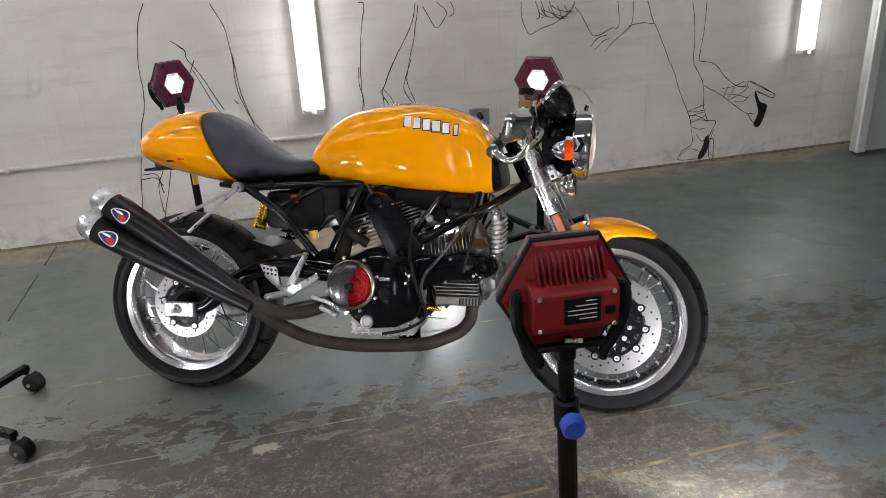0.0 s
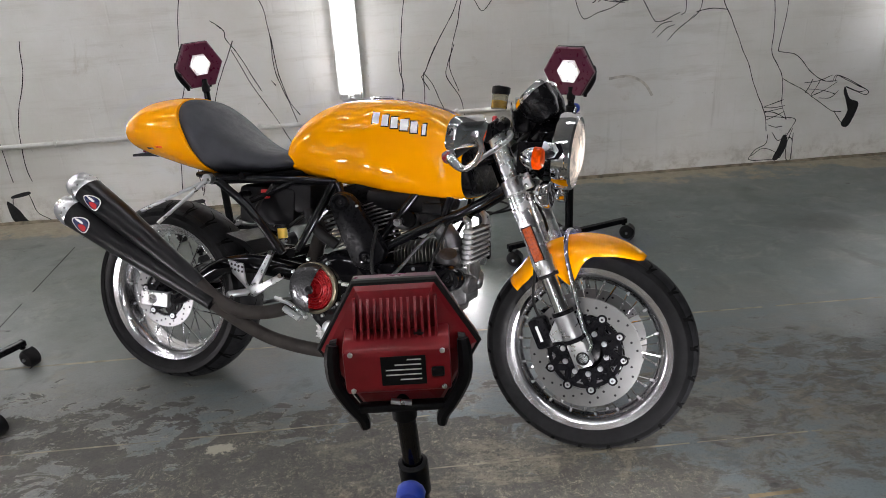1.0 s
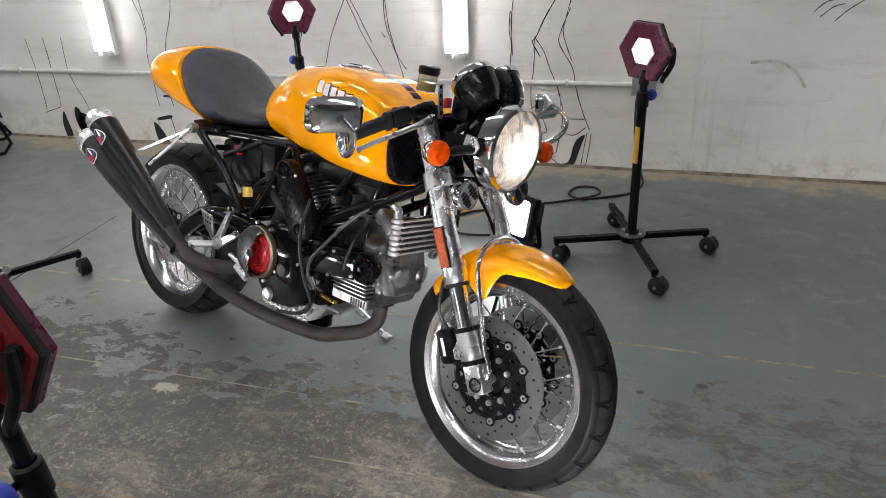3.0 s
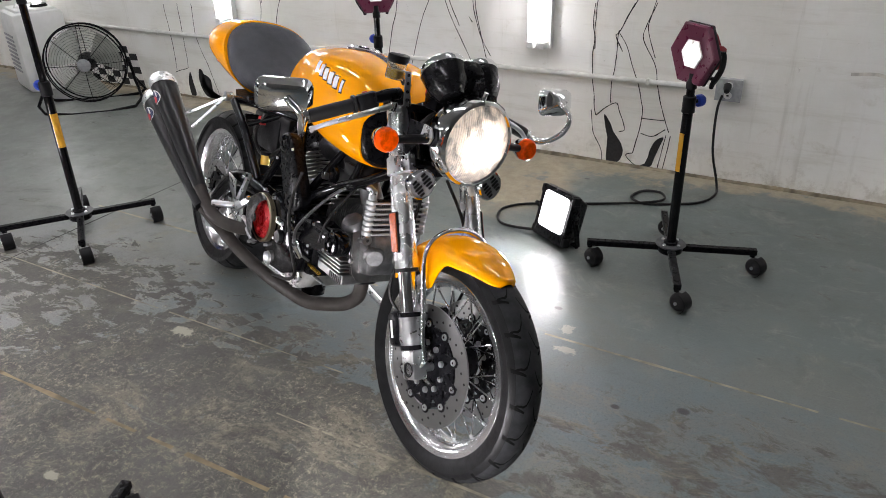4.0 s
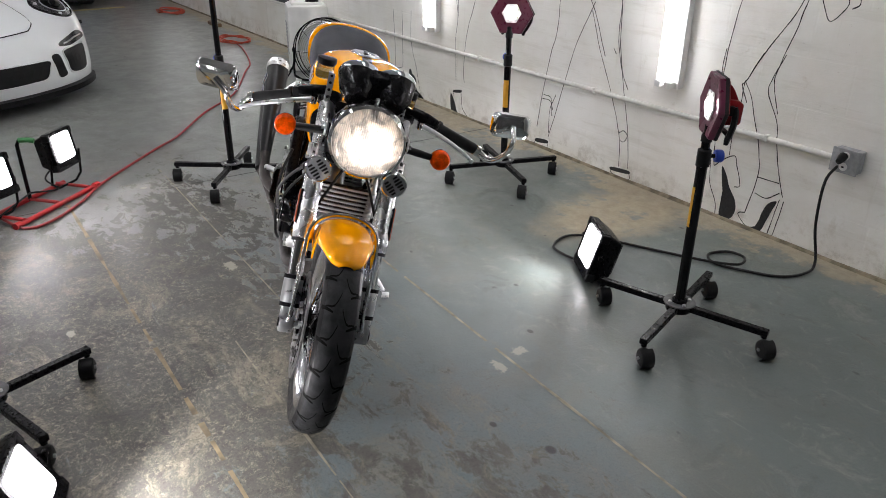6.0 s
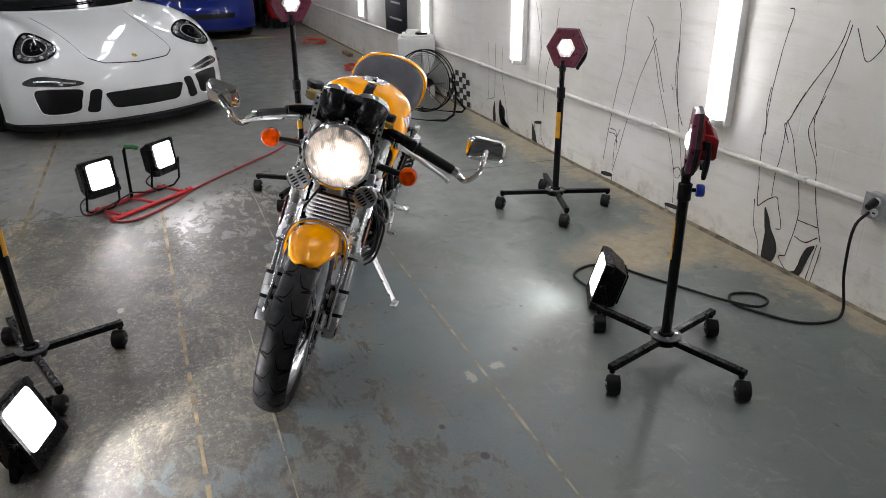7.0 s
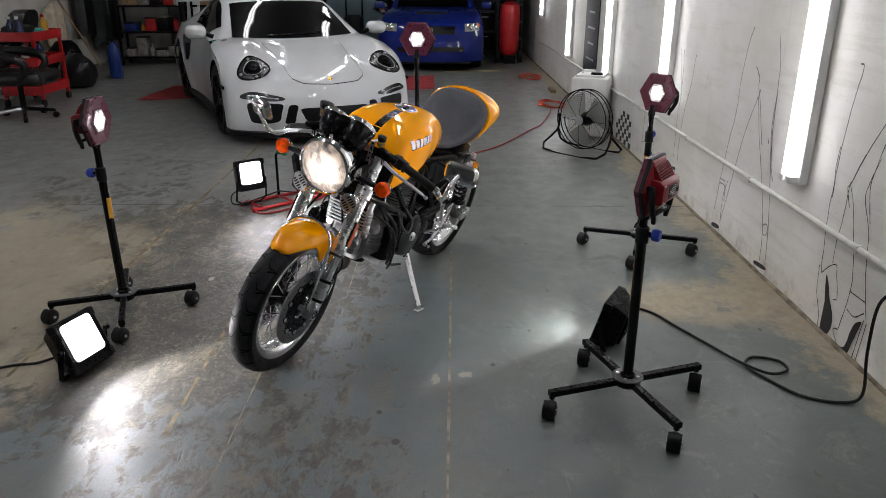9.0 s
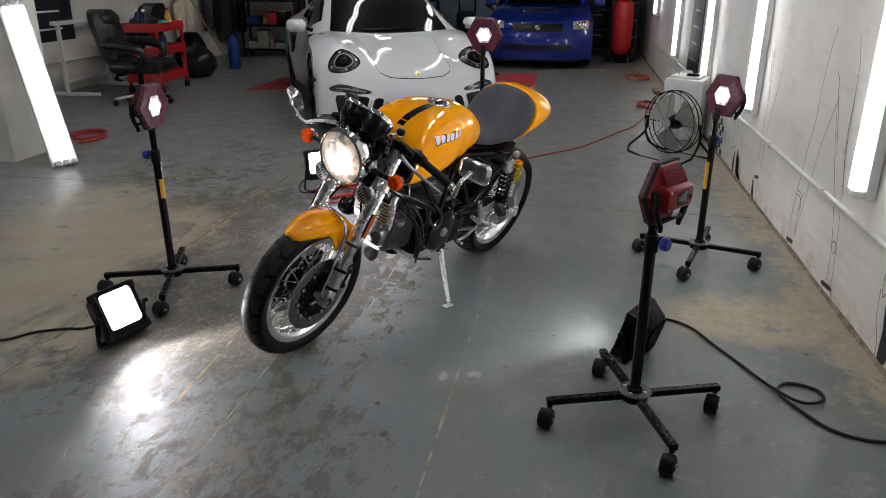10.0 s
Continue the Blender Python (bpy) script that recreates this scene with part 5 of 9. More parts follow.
for s in (-1, 1):
    y = s * 0.106
    leg = part("fork_tube", tube([fork_at(0.875, y), fork_at(0.66, y), fork_at(0.56, y), fork_at(0.535, y), fork_at(0.505, y), fork_at(0.500, y)], [0.0265, 0.0265, 0.0265, 0.0295, 0.0295, 0.026], 24), FORK, bike, "polished upper fork tube", smooth=True)
    part("fork_cap", lathe([(0.0, 0.012), (0.018, 0.012), (0.026, 0.004), (0.026, 0.0)], axis_to(fork_at(0.875, y), -RAKE), 18), BLACK_SATIN, leg, smooth=True)
    part("fork_seal", rod(fork_at(0.502, y), fork_at(0.494, y), 0.0285, 20), RUBBER, leg)
    part("fork_slider", rod(fork_at(0.500, y), fork_at(0.385, y), 0.0215, 20), CHROME, leg, "chrome fork slider", smooth=True)
    low = part("fork_foot", tube([fork_at(0.405, y), fork_at(0.345, y), fork_at(0.325, y)], [0.0275, 0.0275, 0.024], 20), ALLOY, leg, "grey alloy fork foot", smooth=True)
    part("foot_ring", rod(fork_at(0.408, y), fork_at(0.398, y), 0.0295, 20), BLACK_SATIN, leg)
    part("foot_ring", rod(fork_at(0.338, y), fork_at(0.328, y), 0.0285, 20), BLACK_SATIN, leg)
    p = fork_at(0.298, y)
    part("axle_clamp", box((0, 0, 0), (0.040, 0.048, 0.072), 0.006, axis_to(p + V((0.004, 0, 0)), -RAKE)), ALLOY, leg, smooth=True)
    part("axle_hole", lathe([(0.0, 0.0), (0.013, 0.0), (0.014, 0.003), (0.018, 0.003)], axis_to((FRONT.x, y + s * 0.020, FRONT.z), (0, s, 0)), 16), BLACK_MATT, leg)
    part("fork_reflector", box((0, 0, 0), (0.008, 0.025, 0.092), 0.002, axis_to(fork_at(0.580, y + s * 0.028), -RAKE)), REFLECTOR, leg, "amber side reflector")
    part("reflector_frame", box((0, 0, 0), (0.006, 0.030, 0.098), 0.002, axis_to(fork_at(0.580, y + s * 0.026), -RAKE)), PLASTIC, leg)
    part("lower_clamp", lathe([(0.027, -0.022), (0.033, -0.020), (0.033, 0.020), (0.027, 0.022)], axis_to(fork_at(0.725, y), -RAKE), 24), ALLOY, leg, "alloy fork clamp", smooth=True)
    part("clamp_ear", box((0, 0, 0), (0.022, 0.030, 0.042), 0.004, axis_to(fork_at(0.725, y) + V((0.036, 0, 0.016)), -RAKE)), ALLOY, leg)
    for dz in (-0.010, 0.010):
        part("clamp_bolt", lathe([(0.0, 0.008), (0.006, 0.007), (0.006, 0.0)], axis_to(fork_at(0.725 + dz, y + s * 0.014) + V((0.036, 0, 0.016)), (0, s, 0)), 8), CHROME, leg)
    # fender stay
    part("fender_stay", tube([(1.284, s * 0.0, 0.609), (1.285, s * 0.038, 0.604), (1.290, s * 0.074, 0.586), (1.298, s * 0.094, 0.548), (1.322, s * 0.098, 0.470), (1.352, s * 0.098, 0.375), (1.378, s * 0.100, 0.325), (1.372, s * 0.104, 0.300)], 0.0065, 10, steps=4), CHROME, bike, "chrome fender stay", smooth=True)
    cal = part("brake_caliper", box((0, 0, 0), (0.050, 0.052, 0.088), 0.012, axis_to((1.243, s * 0.078, 0.335), -RAKE)), BLACK_SATIN, bike, "black brake caliper", smooth=True)
    part("caliper_bar", box((0, 0, 0), (0.002, 0.007, 0.044), 0.0, axis_to((1.240, s * 0.1052, 0.335), -RAKE)), LOGO_WHITE, cal, "pale lettering bar")
    part("caliper_bracket", prism([(1.288, 0.405), (1.302, 0.398), (1.330, 0.340), (1.322, 0.328), (1.268, 0.312), (1.262, 0.325)], s * 0.095 - 0.005, s * 0.095 + 0.005, side(), bevel=0.002), ALLOY, bike, "alloy caliper bracket")
    part("brake_hose", tube([(1.235, s * 0.09, 0.375), (1.222, s * 0.12, 0.43), (1.218, s * 0.11, 0.52), (1.200, s * 0.07, 0.62), (1.165, s * 0.03, 0.70)], 0.0042, 7, steps=5), CABLE, bike, "black brake hose", smooth=True)
part("front_axle", rod((FRONT.x, -0.12, FRONT.z), (FRONT.x, 0.12, FRONT.z), 0.011, 12), ALLOY, bike)
part("lower_yoke", prism([(1.115, -0.11), (1.170, -0.11), (1.185, -0.03), (1.185, 0.03), (1.170, 0.11), (1.115, 0.11), (1.09, 0.03), (1.09, -0.03)], 0.712, 0.738), BLACK_SATIN, bike, "black lower fork yoke")
part("upper_yoke", prism([(1.045, -0.115), (1.100, -0.115), (1.11, -0.03), (1.11, 0.03), (1.100, 0.115), (1.045, 0.115), (1.00, 0.03), (1.00, -0.03)], 0.852, 0.870), BLACK_SATIN, bike, "black upper fork yoke")

# -- front fender --
rows = []
for k in range(25):
    t = k / 24
    a = radians(64 + (144 - 64) * t)
    R = 0.297 + 0.020 * math.sin(math.pi * min(1, t * 1.15)) ** 0.8
    w = 0.066 * (0.16 + 0.84 * min(1, t / 0.30) ** 0.55) * (1 - 0.15 * max(0, (t - 0.8) / 0.2))
    drop = 0.010 + 0.020 * min(1, t / 0.25) + 0.078 * math.exp(-((t - 0.53) / 0.12) ** 2)
    row = []
    for q in range(-8, 9):
        u = q / 8
        if abs(u) <= 0.72:
            yy, rr = u / 0.72 * w, R - 0.020 * (u / 0.72) ** 2 * (w / 0.066)
        else:
            e = (abs(u) - 0.72) / 0.28
            yy, rr = math.copysign(w + 0.010 * math.sin(e * 1.6), u), R - 0.020 * (w / 0.066) - drop * e
        row.append(V((FRONT.x + rr * math.cos(a), yy, FRONT.z + rr * math.sin(a))))
    rows.append(row)
fender = part("front_fender", loft(rows, caps=False, closed=False), YELLOW, bike, "orange-yellow front fender", smooth=True)
mod = fender.modifiers.new("thickness", "SOLIDIFY")
mod.thickness = 0.004

# -- headlight, indicators, horns --
LIGHT = V((1.268, 0.0, 0.821))
hl_axis = V((1, 0, -0.06)).normalized()
hm = axis_to(LIGHT, hl_axis)
shell = part("headlight", lathe([(0.0, -0.120), (0.035, -0.116), (0.070, -0.092), (0.090, -0.055), (0.097, -0.010), (0.097, 0.0)], hm, 40), BLACK_GLOSS, bike, "round chrome-ringed headlight, switched on", smooth=True)
part("headlight_ring", lathe([(0.098, -0.030), (0.103, -0.026), (0.105, 0.004), (0.102, 0.018), (0.095, 0.023), (0.091, 0.019)], hm, 48), CHROME, shell, "chrome headlight ring", smooth=True)
part("headlight_lens", lathe([(0.092, 0.018), (0.080, 0.026), (0.055, 0.033), (0.025, 0.037), (0.0, 0.038)], hm, 40), HEADLIGHT, shell, "glowing ribbed glass lens", smooth=True)
part("ring_screw", rod(LIGHT + V((0.004, 0, 0.100)), LIGHT + V((0.010, 0, 0.118)), 0.006, 8), CHROME, shell)
for s in (-1, 1):
    part("light_bracket", prism([(1.150, 0.842), (1.264, 0.843), (1.274, 0.821), (1.260, 0.801), (1.200, 0.797), (1.155, 0.756), (1.145, 0.761)], s * 0.104 - 0.003, s * 0.104 + 0.003, side(), bevel=0.001), BLACK_SATIN, bike, "black headlight bracket")
    stalk = part("indicator", tube([(1.245, s * 0.108, 0.817), (1.234, s * 0.150, 0.811), (1.228, s * 0.192, 0.806)], [0.010, 0.011, 0.009], 10), PLASTIC, bike, "round amber indicator on a black stalk", smooth=True)
    im = axis_to((1.218, s * 0.214, 0.805), (1, s * 0.04, -0.02)) @ Matrix.Scale(0.9, 4)
    part("indicator_bowl", lathe([(0.0, -0.034), (0.012, -0.032), (0.024, -0.018), (0.031, 0.0), (0.0315, 0.006)], im, 24), CHROME, stalk, "chrome indicator bowl", smooth=True)
    part("indicator_lens", lathe([(0.031, 0.006), (0.0305, 0.022), (0.025, 0.029), (0.0, 0.031)], im, 24), AMBER, stalk, "amber lens", smooth=True)
    ear = part("lamp_ear", prism([(1.222, 0.846), (1.250, 0.842), (1.262, 0.824), (1.252, 0.806), (1.228, 0.800), (1.214, 0.812)], s * 0.112 - 0.003, s * 0.112 + 0.003, side(), bevel=0.0015), ALLOY, bike, "alloy headlight ear", smooth=True)
    part("ear_bolt", lathe([(0.0, 0.009), (0.0075, 0.008), (0.0085, 0.0)], axis_to((1.244, s * 0.115, 0.823), (0, s, 0)), 10), CHROME, ear, smooth=True)
    hm2 = axis_to((1.234, s * 0.105, 0.709), (1, s * 0.05, 0.02))
    horn = part("horn", lathe([(0.0, -0.025), (0.022, -0.024), (0.034, -0.010), (0.037, 0.0), (0.037, 0.012), (0.033, 0.016)], hm2, 28), CHROME, bike, "chrome disc horn with a slotted grille", smooth=True)
    part("horn_face", lathe([(0.0, 0.015), (0.033, 0.0135)], hm2, 24), GREY_METAL, horn)
    for k in range(-2, 3):
        for e in (-1, 1):
            q = hm2 @ Matrix.Rotation(radians(45), 4, "Z")
            part("horn_slat", box((e * 0.0135, k * 0.0095, 0.0165), (0.021 - abs(k) * 0.004, 0.0052, 0.002), 0.0, q), BLACK_MATT, horn)

# -- clocks, bars, levers, mirrors --
for s in (-1, 1):
    cm = axis_to((1.165, s * 0.050, 0.965), (-0.72, 0, 0.70))
    pod = part("instrument", lathe([(0.0, -0.085), (0.030, -0.080), (0.048, -0.050), (0.055, -0.010), (0.056, 0.0)], cm, 32), POD, bike, "round black instrument pod", smooth=True)
    part("bezel", lathe([(0.056, -0.008), (0.058, 0.0), (0.055, 0.008), (0.050, 0.006)], cm, 32), CHROME, pod, "chrome bezel", smooth=True)
    part("dial", lathe([(0.0, 0.003), (0.050, 0.003)], cm, 32), LOGO_WHITE, pod, "pale dial")
part("instrument_hood", prism([(1.12, 0.93), (1.20, 1.00), (1.225, 0.975), (1.215, 0.92), (1.15, 0.90)], -0.035, 0.035, side(), bevel=0.01), BLACK_SATIN, bike, smooth=True)
part("instrument_bracket", box((1.135, 0, 0.895), (0.06, 0.10, 0.06), 0.01), BLACK_SATIN, bike, smooth=True)
part("wiring_nest", tube([(1.10, -0.06, 0.80), (1.16, -0.03, 0.86), (1.15, 0.04, 0.80), (1.18, 0.05, 0.87), (1.12, 0.02, 0.90), (1.10, 0.07, 0.83)], 0.010, 7, steps=5), CABLE, bike, smooth=True)


def handlebar(s):
    root, end = V((1.075, s * 0.135, 0.882)), (V((1.020, -0.308, 0.815)) if s < 0 else V((1.060, 0.345, 0.822)))
    d = (end - root).normalized()
    bar = part("handlebar", rod(root - d * 0.03, end, 0.011, 14), BLACK_SATIN, bike, "low clip-on handlebar", smooth=True)
    part("bar_clamp", lathe([(0.027, -0.016), (0.034, -0.014), (0.034, 0.014), (0.027, 0.016)], axis_to(fork_at(0.868, s * 0.106), -RAKE), 20), BLACK_SATIN, bar, smooth=True)
    part("grip", tube([root + d * 0.085, root + d * 0.092, end - d * 0.008, end], [0.0155, 0.0168, 0.0168, 0.0150], 16), RUBBER, bar, "black rubber grip", smooth=True)
    part("grip_flange", rod(root + d * 0.080, root + d * 0.088, 0.023, 16), RUBBER, bar, smooth=True)
    part("switch_block", box((0, 0, 0), (0.044, 0.042, 0.050), 0.008, axis_to(root + d * 0.052, d)), PLASTIC, bar, smooth=True)
    part("switch_button", box((0, 0, 0), (0.012, 0.010, 0.012), 0.002, axis_to(root + d * 0.052 + V((-0.018, 0, 0.018)), d)), RED_TRIM if s < 0 else PLASTIC, bar)
    part("master_cylinder", tube([root + V((0.030, s * -0.01, 0.010)), root + V((0.050, s * 0.03, 0.004)), root + V((0.046, s * 0.060, -0.004))], [0.014, 0.016, 0.012], 12), BLACK_SATIN, bar, smooth=True)
    lev = smoothed([root + V((0.060, s * 0.018, -0.016)), root + V((0.080, s * 0.066, -0.026)), root + V((0.074, s * 0.120, -0.046)), root + V((0.042, s * 0.176, -0.076)), root + V((0.024, s * 0.202, -0.094))], 5)
    radii = [0.0076 - 0.0028 * k / (len(lev) - 1) for k in range(len(lev))]
    radii[-1] = 0.0078
    radii[-2] = 0.0074
    part("lever", tube(lev, radii, 10), ALLOY, bar, "bright ball-end lever", smooth=True)
    part("lever_pivot", lathe([(0.0, 0.012), (0.011, 0.011), (0.012, 0.0), (0.011, -0.011), (0.0, -0.012)], axis_to(lev[0], (0.2, 0, 1)), 14), CHROME, bar, "bright lever pivot", smooth=True)
    return bar, end, d


for s in (-1, 1):
    bar, end, d = handlebar(s)
    # bar-end mirror on a curved chrome arm
    if s < 0:
        c = V((1.098, -0.410, 0.862))
        across, up = V((0.054, 0.101, 0.014)), V((0.020, -0.017, 0.073))
        pts = [end, end + V((0.010, -0.018, -0.012)), end + V((0.050, -0.036, -0.036)), end + V((0.090, -0.056, -0.024)), end + V((0.112, -0.074, 0.012)), c + V((0.030, -0.006, -0.006))]
    else:
        c = V((1.066, 0.428, 0.918))
        across, up = V((0.010, -0.105, -0.014)), V((-0.012, -0.006, 0.066))
        pts = [end, end + V((0.004, 0.020, -0.010)), end + V((0.045, 0.045, -0.016)), end + V((0.088, 0.070, 0.020)), end + V((0.092, 0.080, 0.066)), c + V((0.030, 0.0, -0.004))]
    across.normalize()
    nrm = across.cross(up)
    if nrm.x > 0:
        nrm = -nrm
    arm = part("mirror_arm", tube(pts, [0.011, 0.012, 0.009, 0.0085, 0.008, 0.009], 12, steps=5), CHROME, bike, "curved chrome bar-end mirror arm", smooth=True)
    part("bar_end", rod(end, end + d * 0.016, 0.0165, 16), CHROME, arm, smooth=True)
    nrm.normalize()
    xx = up.cross(nrm).normalized()
    yy = nrm.cross(xx)
    mm = Matrix((xx, yy, nrm)).transposed().to_4x4()
    mm.translation = c
    shell = part("mirror_shell", loft([[mm @ V((x, y, z)) for x, y in round_rect(w, h, min(w, h) * 0.3, 5)] for w, h, z in ((0.070, 0.040, -0.026), (0.105, 0.060, -0.021), (0.122, 0.074, -0.006), (0.126, 0.077, 0.002), (0.122, 0.073, 0.004))]), CHROME, arm, "chrome rectangular mirror shell", smooth=True)
    part("mirror_glass", loft([[mm @ V((x, y, z)) for x, y in round_rect(0.116, 0.067, 0.018, 5)] for z in (0.0042, 0.0052)]), CHROME, shell, "mirror glass")
# fluid reservoirs: cloudy clear cups, half full
for x, y, z, r, hh in ((1.094, -0.138, 0.924, 0.0235, 0.042), (1.098, 0.112, 0.902, 0.015, 0.028)):
    m = pose(x, y, z, 0, 6, 0)
    cup = part("fluid_reservoir", lathe([(0.0, 0.0), (r * 0.9, 0.0), (r, 0.004), (r, hh), (r * 0.94, hh), (r * 0.94, 0.005), (r * 0.85, 0.002), (0.0, 0.002)], m, 24), CUP, bike, "half-clear brake fluid reservoir with a black lid", smooth=True)
    part("brake_fluid", lathe([(0.0, 0.0026), (r * 0.84, 0.0026), (r * 0.93, 0.006), (r * 0.93, hh * 0.52), (0.0, hh * 0.52)], m, 24), FLUID, cup, "amber brake fluid", smooth=True)
    part("reservoir_lid", lathe([(r * 1.02, hh - 0.004), (r * 1.12, hh), (r * 1.14, hh + 0.004), (r * 1.12, hh + 0.014), (r * 0.9, hh + 0.016), (0.0, hh + 0.016)], m, 24), PLASTIC, cup, smooth=True)
    s = -1 if y < 0 else 1
    stay = axis_to((x + 0.034, y - s * 0.020, z - 0.004), (-0.20, 0, 1))
    part("reservoir_stay", box((0, 0, -0.014), (0.017, 0.003, 0.078), 0.001, stay), ALLOY, cup, "drilled alloy stay")
    part("stay_arm", box((x + 0.018, y - s * 0.018, z + 0.020), (0.040, 0.012, 0.004), 0.001), ALLOY, cup)
    for k in range(4):
        part("stay_hole", lathe([(0.0, 0.0022), (0.0042, 0.0022), (0.0042, -0.0022), (0.0, -0.0022)], stay @ pose(0, 0, 0.018 - 0.019 * k, 90), 8), BLACK_MATT, cup)
part("key", box((1.035, 0.012, 0.905), (0.012, 0.024, 0.026), 0.004), RED_TRIM, bike, "red key fob in the ignition")

# -- oil cooler and hoses --
cool = part("oil_cooler", box((1.000, 0.004, 0.548), (0.022, 0.150, 0.098), 0.003), BLACK_SATIN, bike, "finned alloy oil cooler")
for k in range(7):
    part("cooler_tube", box((1.002, 0.004, 0.506 + k * 0.0143), (0.034, 0.158, 0.0052), 0.002), COOLER, cool, smooth=True)
for k in range(26):
    part("cooler_web", box((1.001, -0.068 + k * 0.0058, 0.548), (0.026, 0.0010, 0.096)), CAST, cool)
for s in (-1, 1):
    for k in range(7):
        part("cooler_tank", lathe([(0.009, -0.0072), (0.0155, -0.004), (0.0155, 0.004), (0.009, 0.0072)], pose(1.000, 0.004 + s * 0.084, 0.506 + k * 0.0143), 16), COOLER, cool, smooth=True)
    part("cooler_neck", tube([(1.000, 0.004 + s * 0.084, 0.598), (0.998, 0.004 + s * 0.084, 0.622), (0.985, s * 0.090, 0.634)], [0.012, 0.012, 0.010], 12), ALLOY, cool, smooth=True)
    part("cooler_lug", lathe([(0.006, -0.007), (0.014, -0.007), (0.014, 0.007), (0.006, 0.007)], axis_to((0.998, 0.004 + s * 0.080, 0.486), (1, 0, 0)), 16), ALLOY, cool, smooth=True)
part("oil_hose", tube([(0.985, -0.092, 0.634), (0.955, -0.108, 0.628), (0.905, -0.150, 0.575), (0.850, -0.182, 0.500), (0.800, -0.182, 0.440), (0.785, -0.165, 0.385), (0.790, -0.120, 0.345)], 0.0046, 10, steps=6), BRAID, bike, "braided oil hose", smooth=True)
part("hose_end", tube([(0.985, -0.092, 0.634), (0.962, -0.104, 0.632), (0.940, -0.122, 0.612)], 0.0115, 10), BLACK_GLOSS, bike, smooth=True)
part("hose_end", rod((0.792, -0.172, 0.400), (0.786, -0.150, 0.360), 0.0115, 10), CHROME, bike, smooth=True)
part("wire_loom", tube([(0.76, -0.165, 0.60), (0.755, -0.185, 0.50), (0.775, -0.18, 0.40), (0.80, -0.165, 0.32), (0.74, -0.15, 0.27), (0.66, -0.16, 0.252)], 0.005, 7, steps=5), CABLE, bike, smooth=True)
part("wire_loom", tube([(0.95, -0.10, 0.62), (0.93, -0.16, 0.52), (0.915, -0.168, 0.45)], 0.004, 7, steps=5), CABLE, bike, smooth=True)
part("wire_loom", tube([(0.40, -0.13, 0.70), (0.34, -0.13, 0.60), (0.42, -0.12, 0.55), (0.50, -0.10, 0.60), (0.56, -0.10, 0.52)], 0.006, 7, steps=5), CABLE, bike, smooth=True)
part("wire_loom", tube([(0.95, 0.10, 0.62), (0.90, 0.15, 0.50), (0.86, 0.16, 0.38), (0.80, 0.13, 0.30), (0.70, 0.15, 0.27)], 0.006, 7, steps=5), CABLE, bike, smooth=True)
for k, (dx, dz, yy) in enumerate(((0.0, 0.0, 0.150), (0.03, -0.02, 0.165), (-0.04, 0.03, 0.140))):
    part("wire_loom", tube([(0.93 + dx, 0.09, 0.60 + dz), (0.885 + dx, yy, 0.54 + dz), (0.845 + dx, yy + 0.01, 0.45 + dz), (0.82 + dx, yy, 0.36 + dz), (0.77 + dx, yy - 0.03, 0.30 + dz)], 0.005 + 0.002 * (k == 0), 7, steps=5), CABLE, bike, smooth=True)
part("wire_loom", tube([(0.76, 0.13, 0.56), (0.72, 0.160, 0.50), (0.76, 0.17, 0.46), (0.80, 0.15, 0.50), (0.78, 0.13, 0.55)], 0.007, 7, steps=5), CABLE, bike, smooth=True)
part("alternator_plug", lathe([(0.0, 0.010), (0.018, 0.010), (0.022, 0.0)], axis_to((0.66, 0.155, 0.40), (0, 1, 0)), 16), ALLOY, bike, smooth=True)
part("breather_hose", tube([(0.60, -0.10, 0.52), (0.54, -0.11, 0.56), (0.50, -0.10, 0.62)], 0.016, 10, steps=4), RUBBER, bike, smooth=True)
part("exhaust_stub", tube([(0.585, 0.0, 0.62), (0.53, -0.02, 0.58), (0.50, -0.05, 0.48), (0.50, -0.07, 0.36)], 0.024, 12, steps=4), PIPE, bike, smooth=True)
# the chassis sits a little forward of its drawing amidships, and tank, seat and tail a little lower
STATIONS = [(-0.40, 0.016), (-0.02, 0.020), (0.20, 0.036), (0.60, 0.030), (1.02, 0.024), (1.18, 0.005), (1.60, 0.005)]
for ob in bike.children:
    if ob.name.endswith("_wheel"):
        continue
    for o in (ob, *ob.children_recursive):
        for v in o.data.vertices:
            x, z = v.co.x, v.co.z
            drop = min(1, max(0, (z - 0.60) / 0.10)) * min(1, max(0, (1.10 - x) / 0.10))
            v.co.x, v.co.z = x + lerp_rows(STATIONS, x)[0], z - 0.013 * drop
spot("headlight_beam", BIKE @ (LIGHT + V((0.06, 0, 0))), BIKE @ (LIGHT + V((1.0, 0, -0.08))), 3.0, 70, 0.9, (1.0, 0.88, 0.72), 0.05)

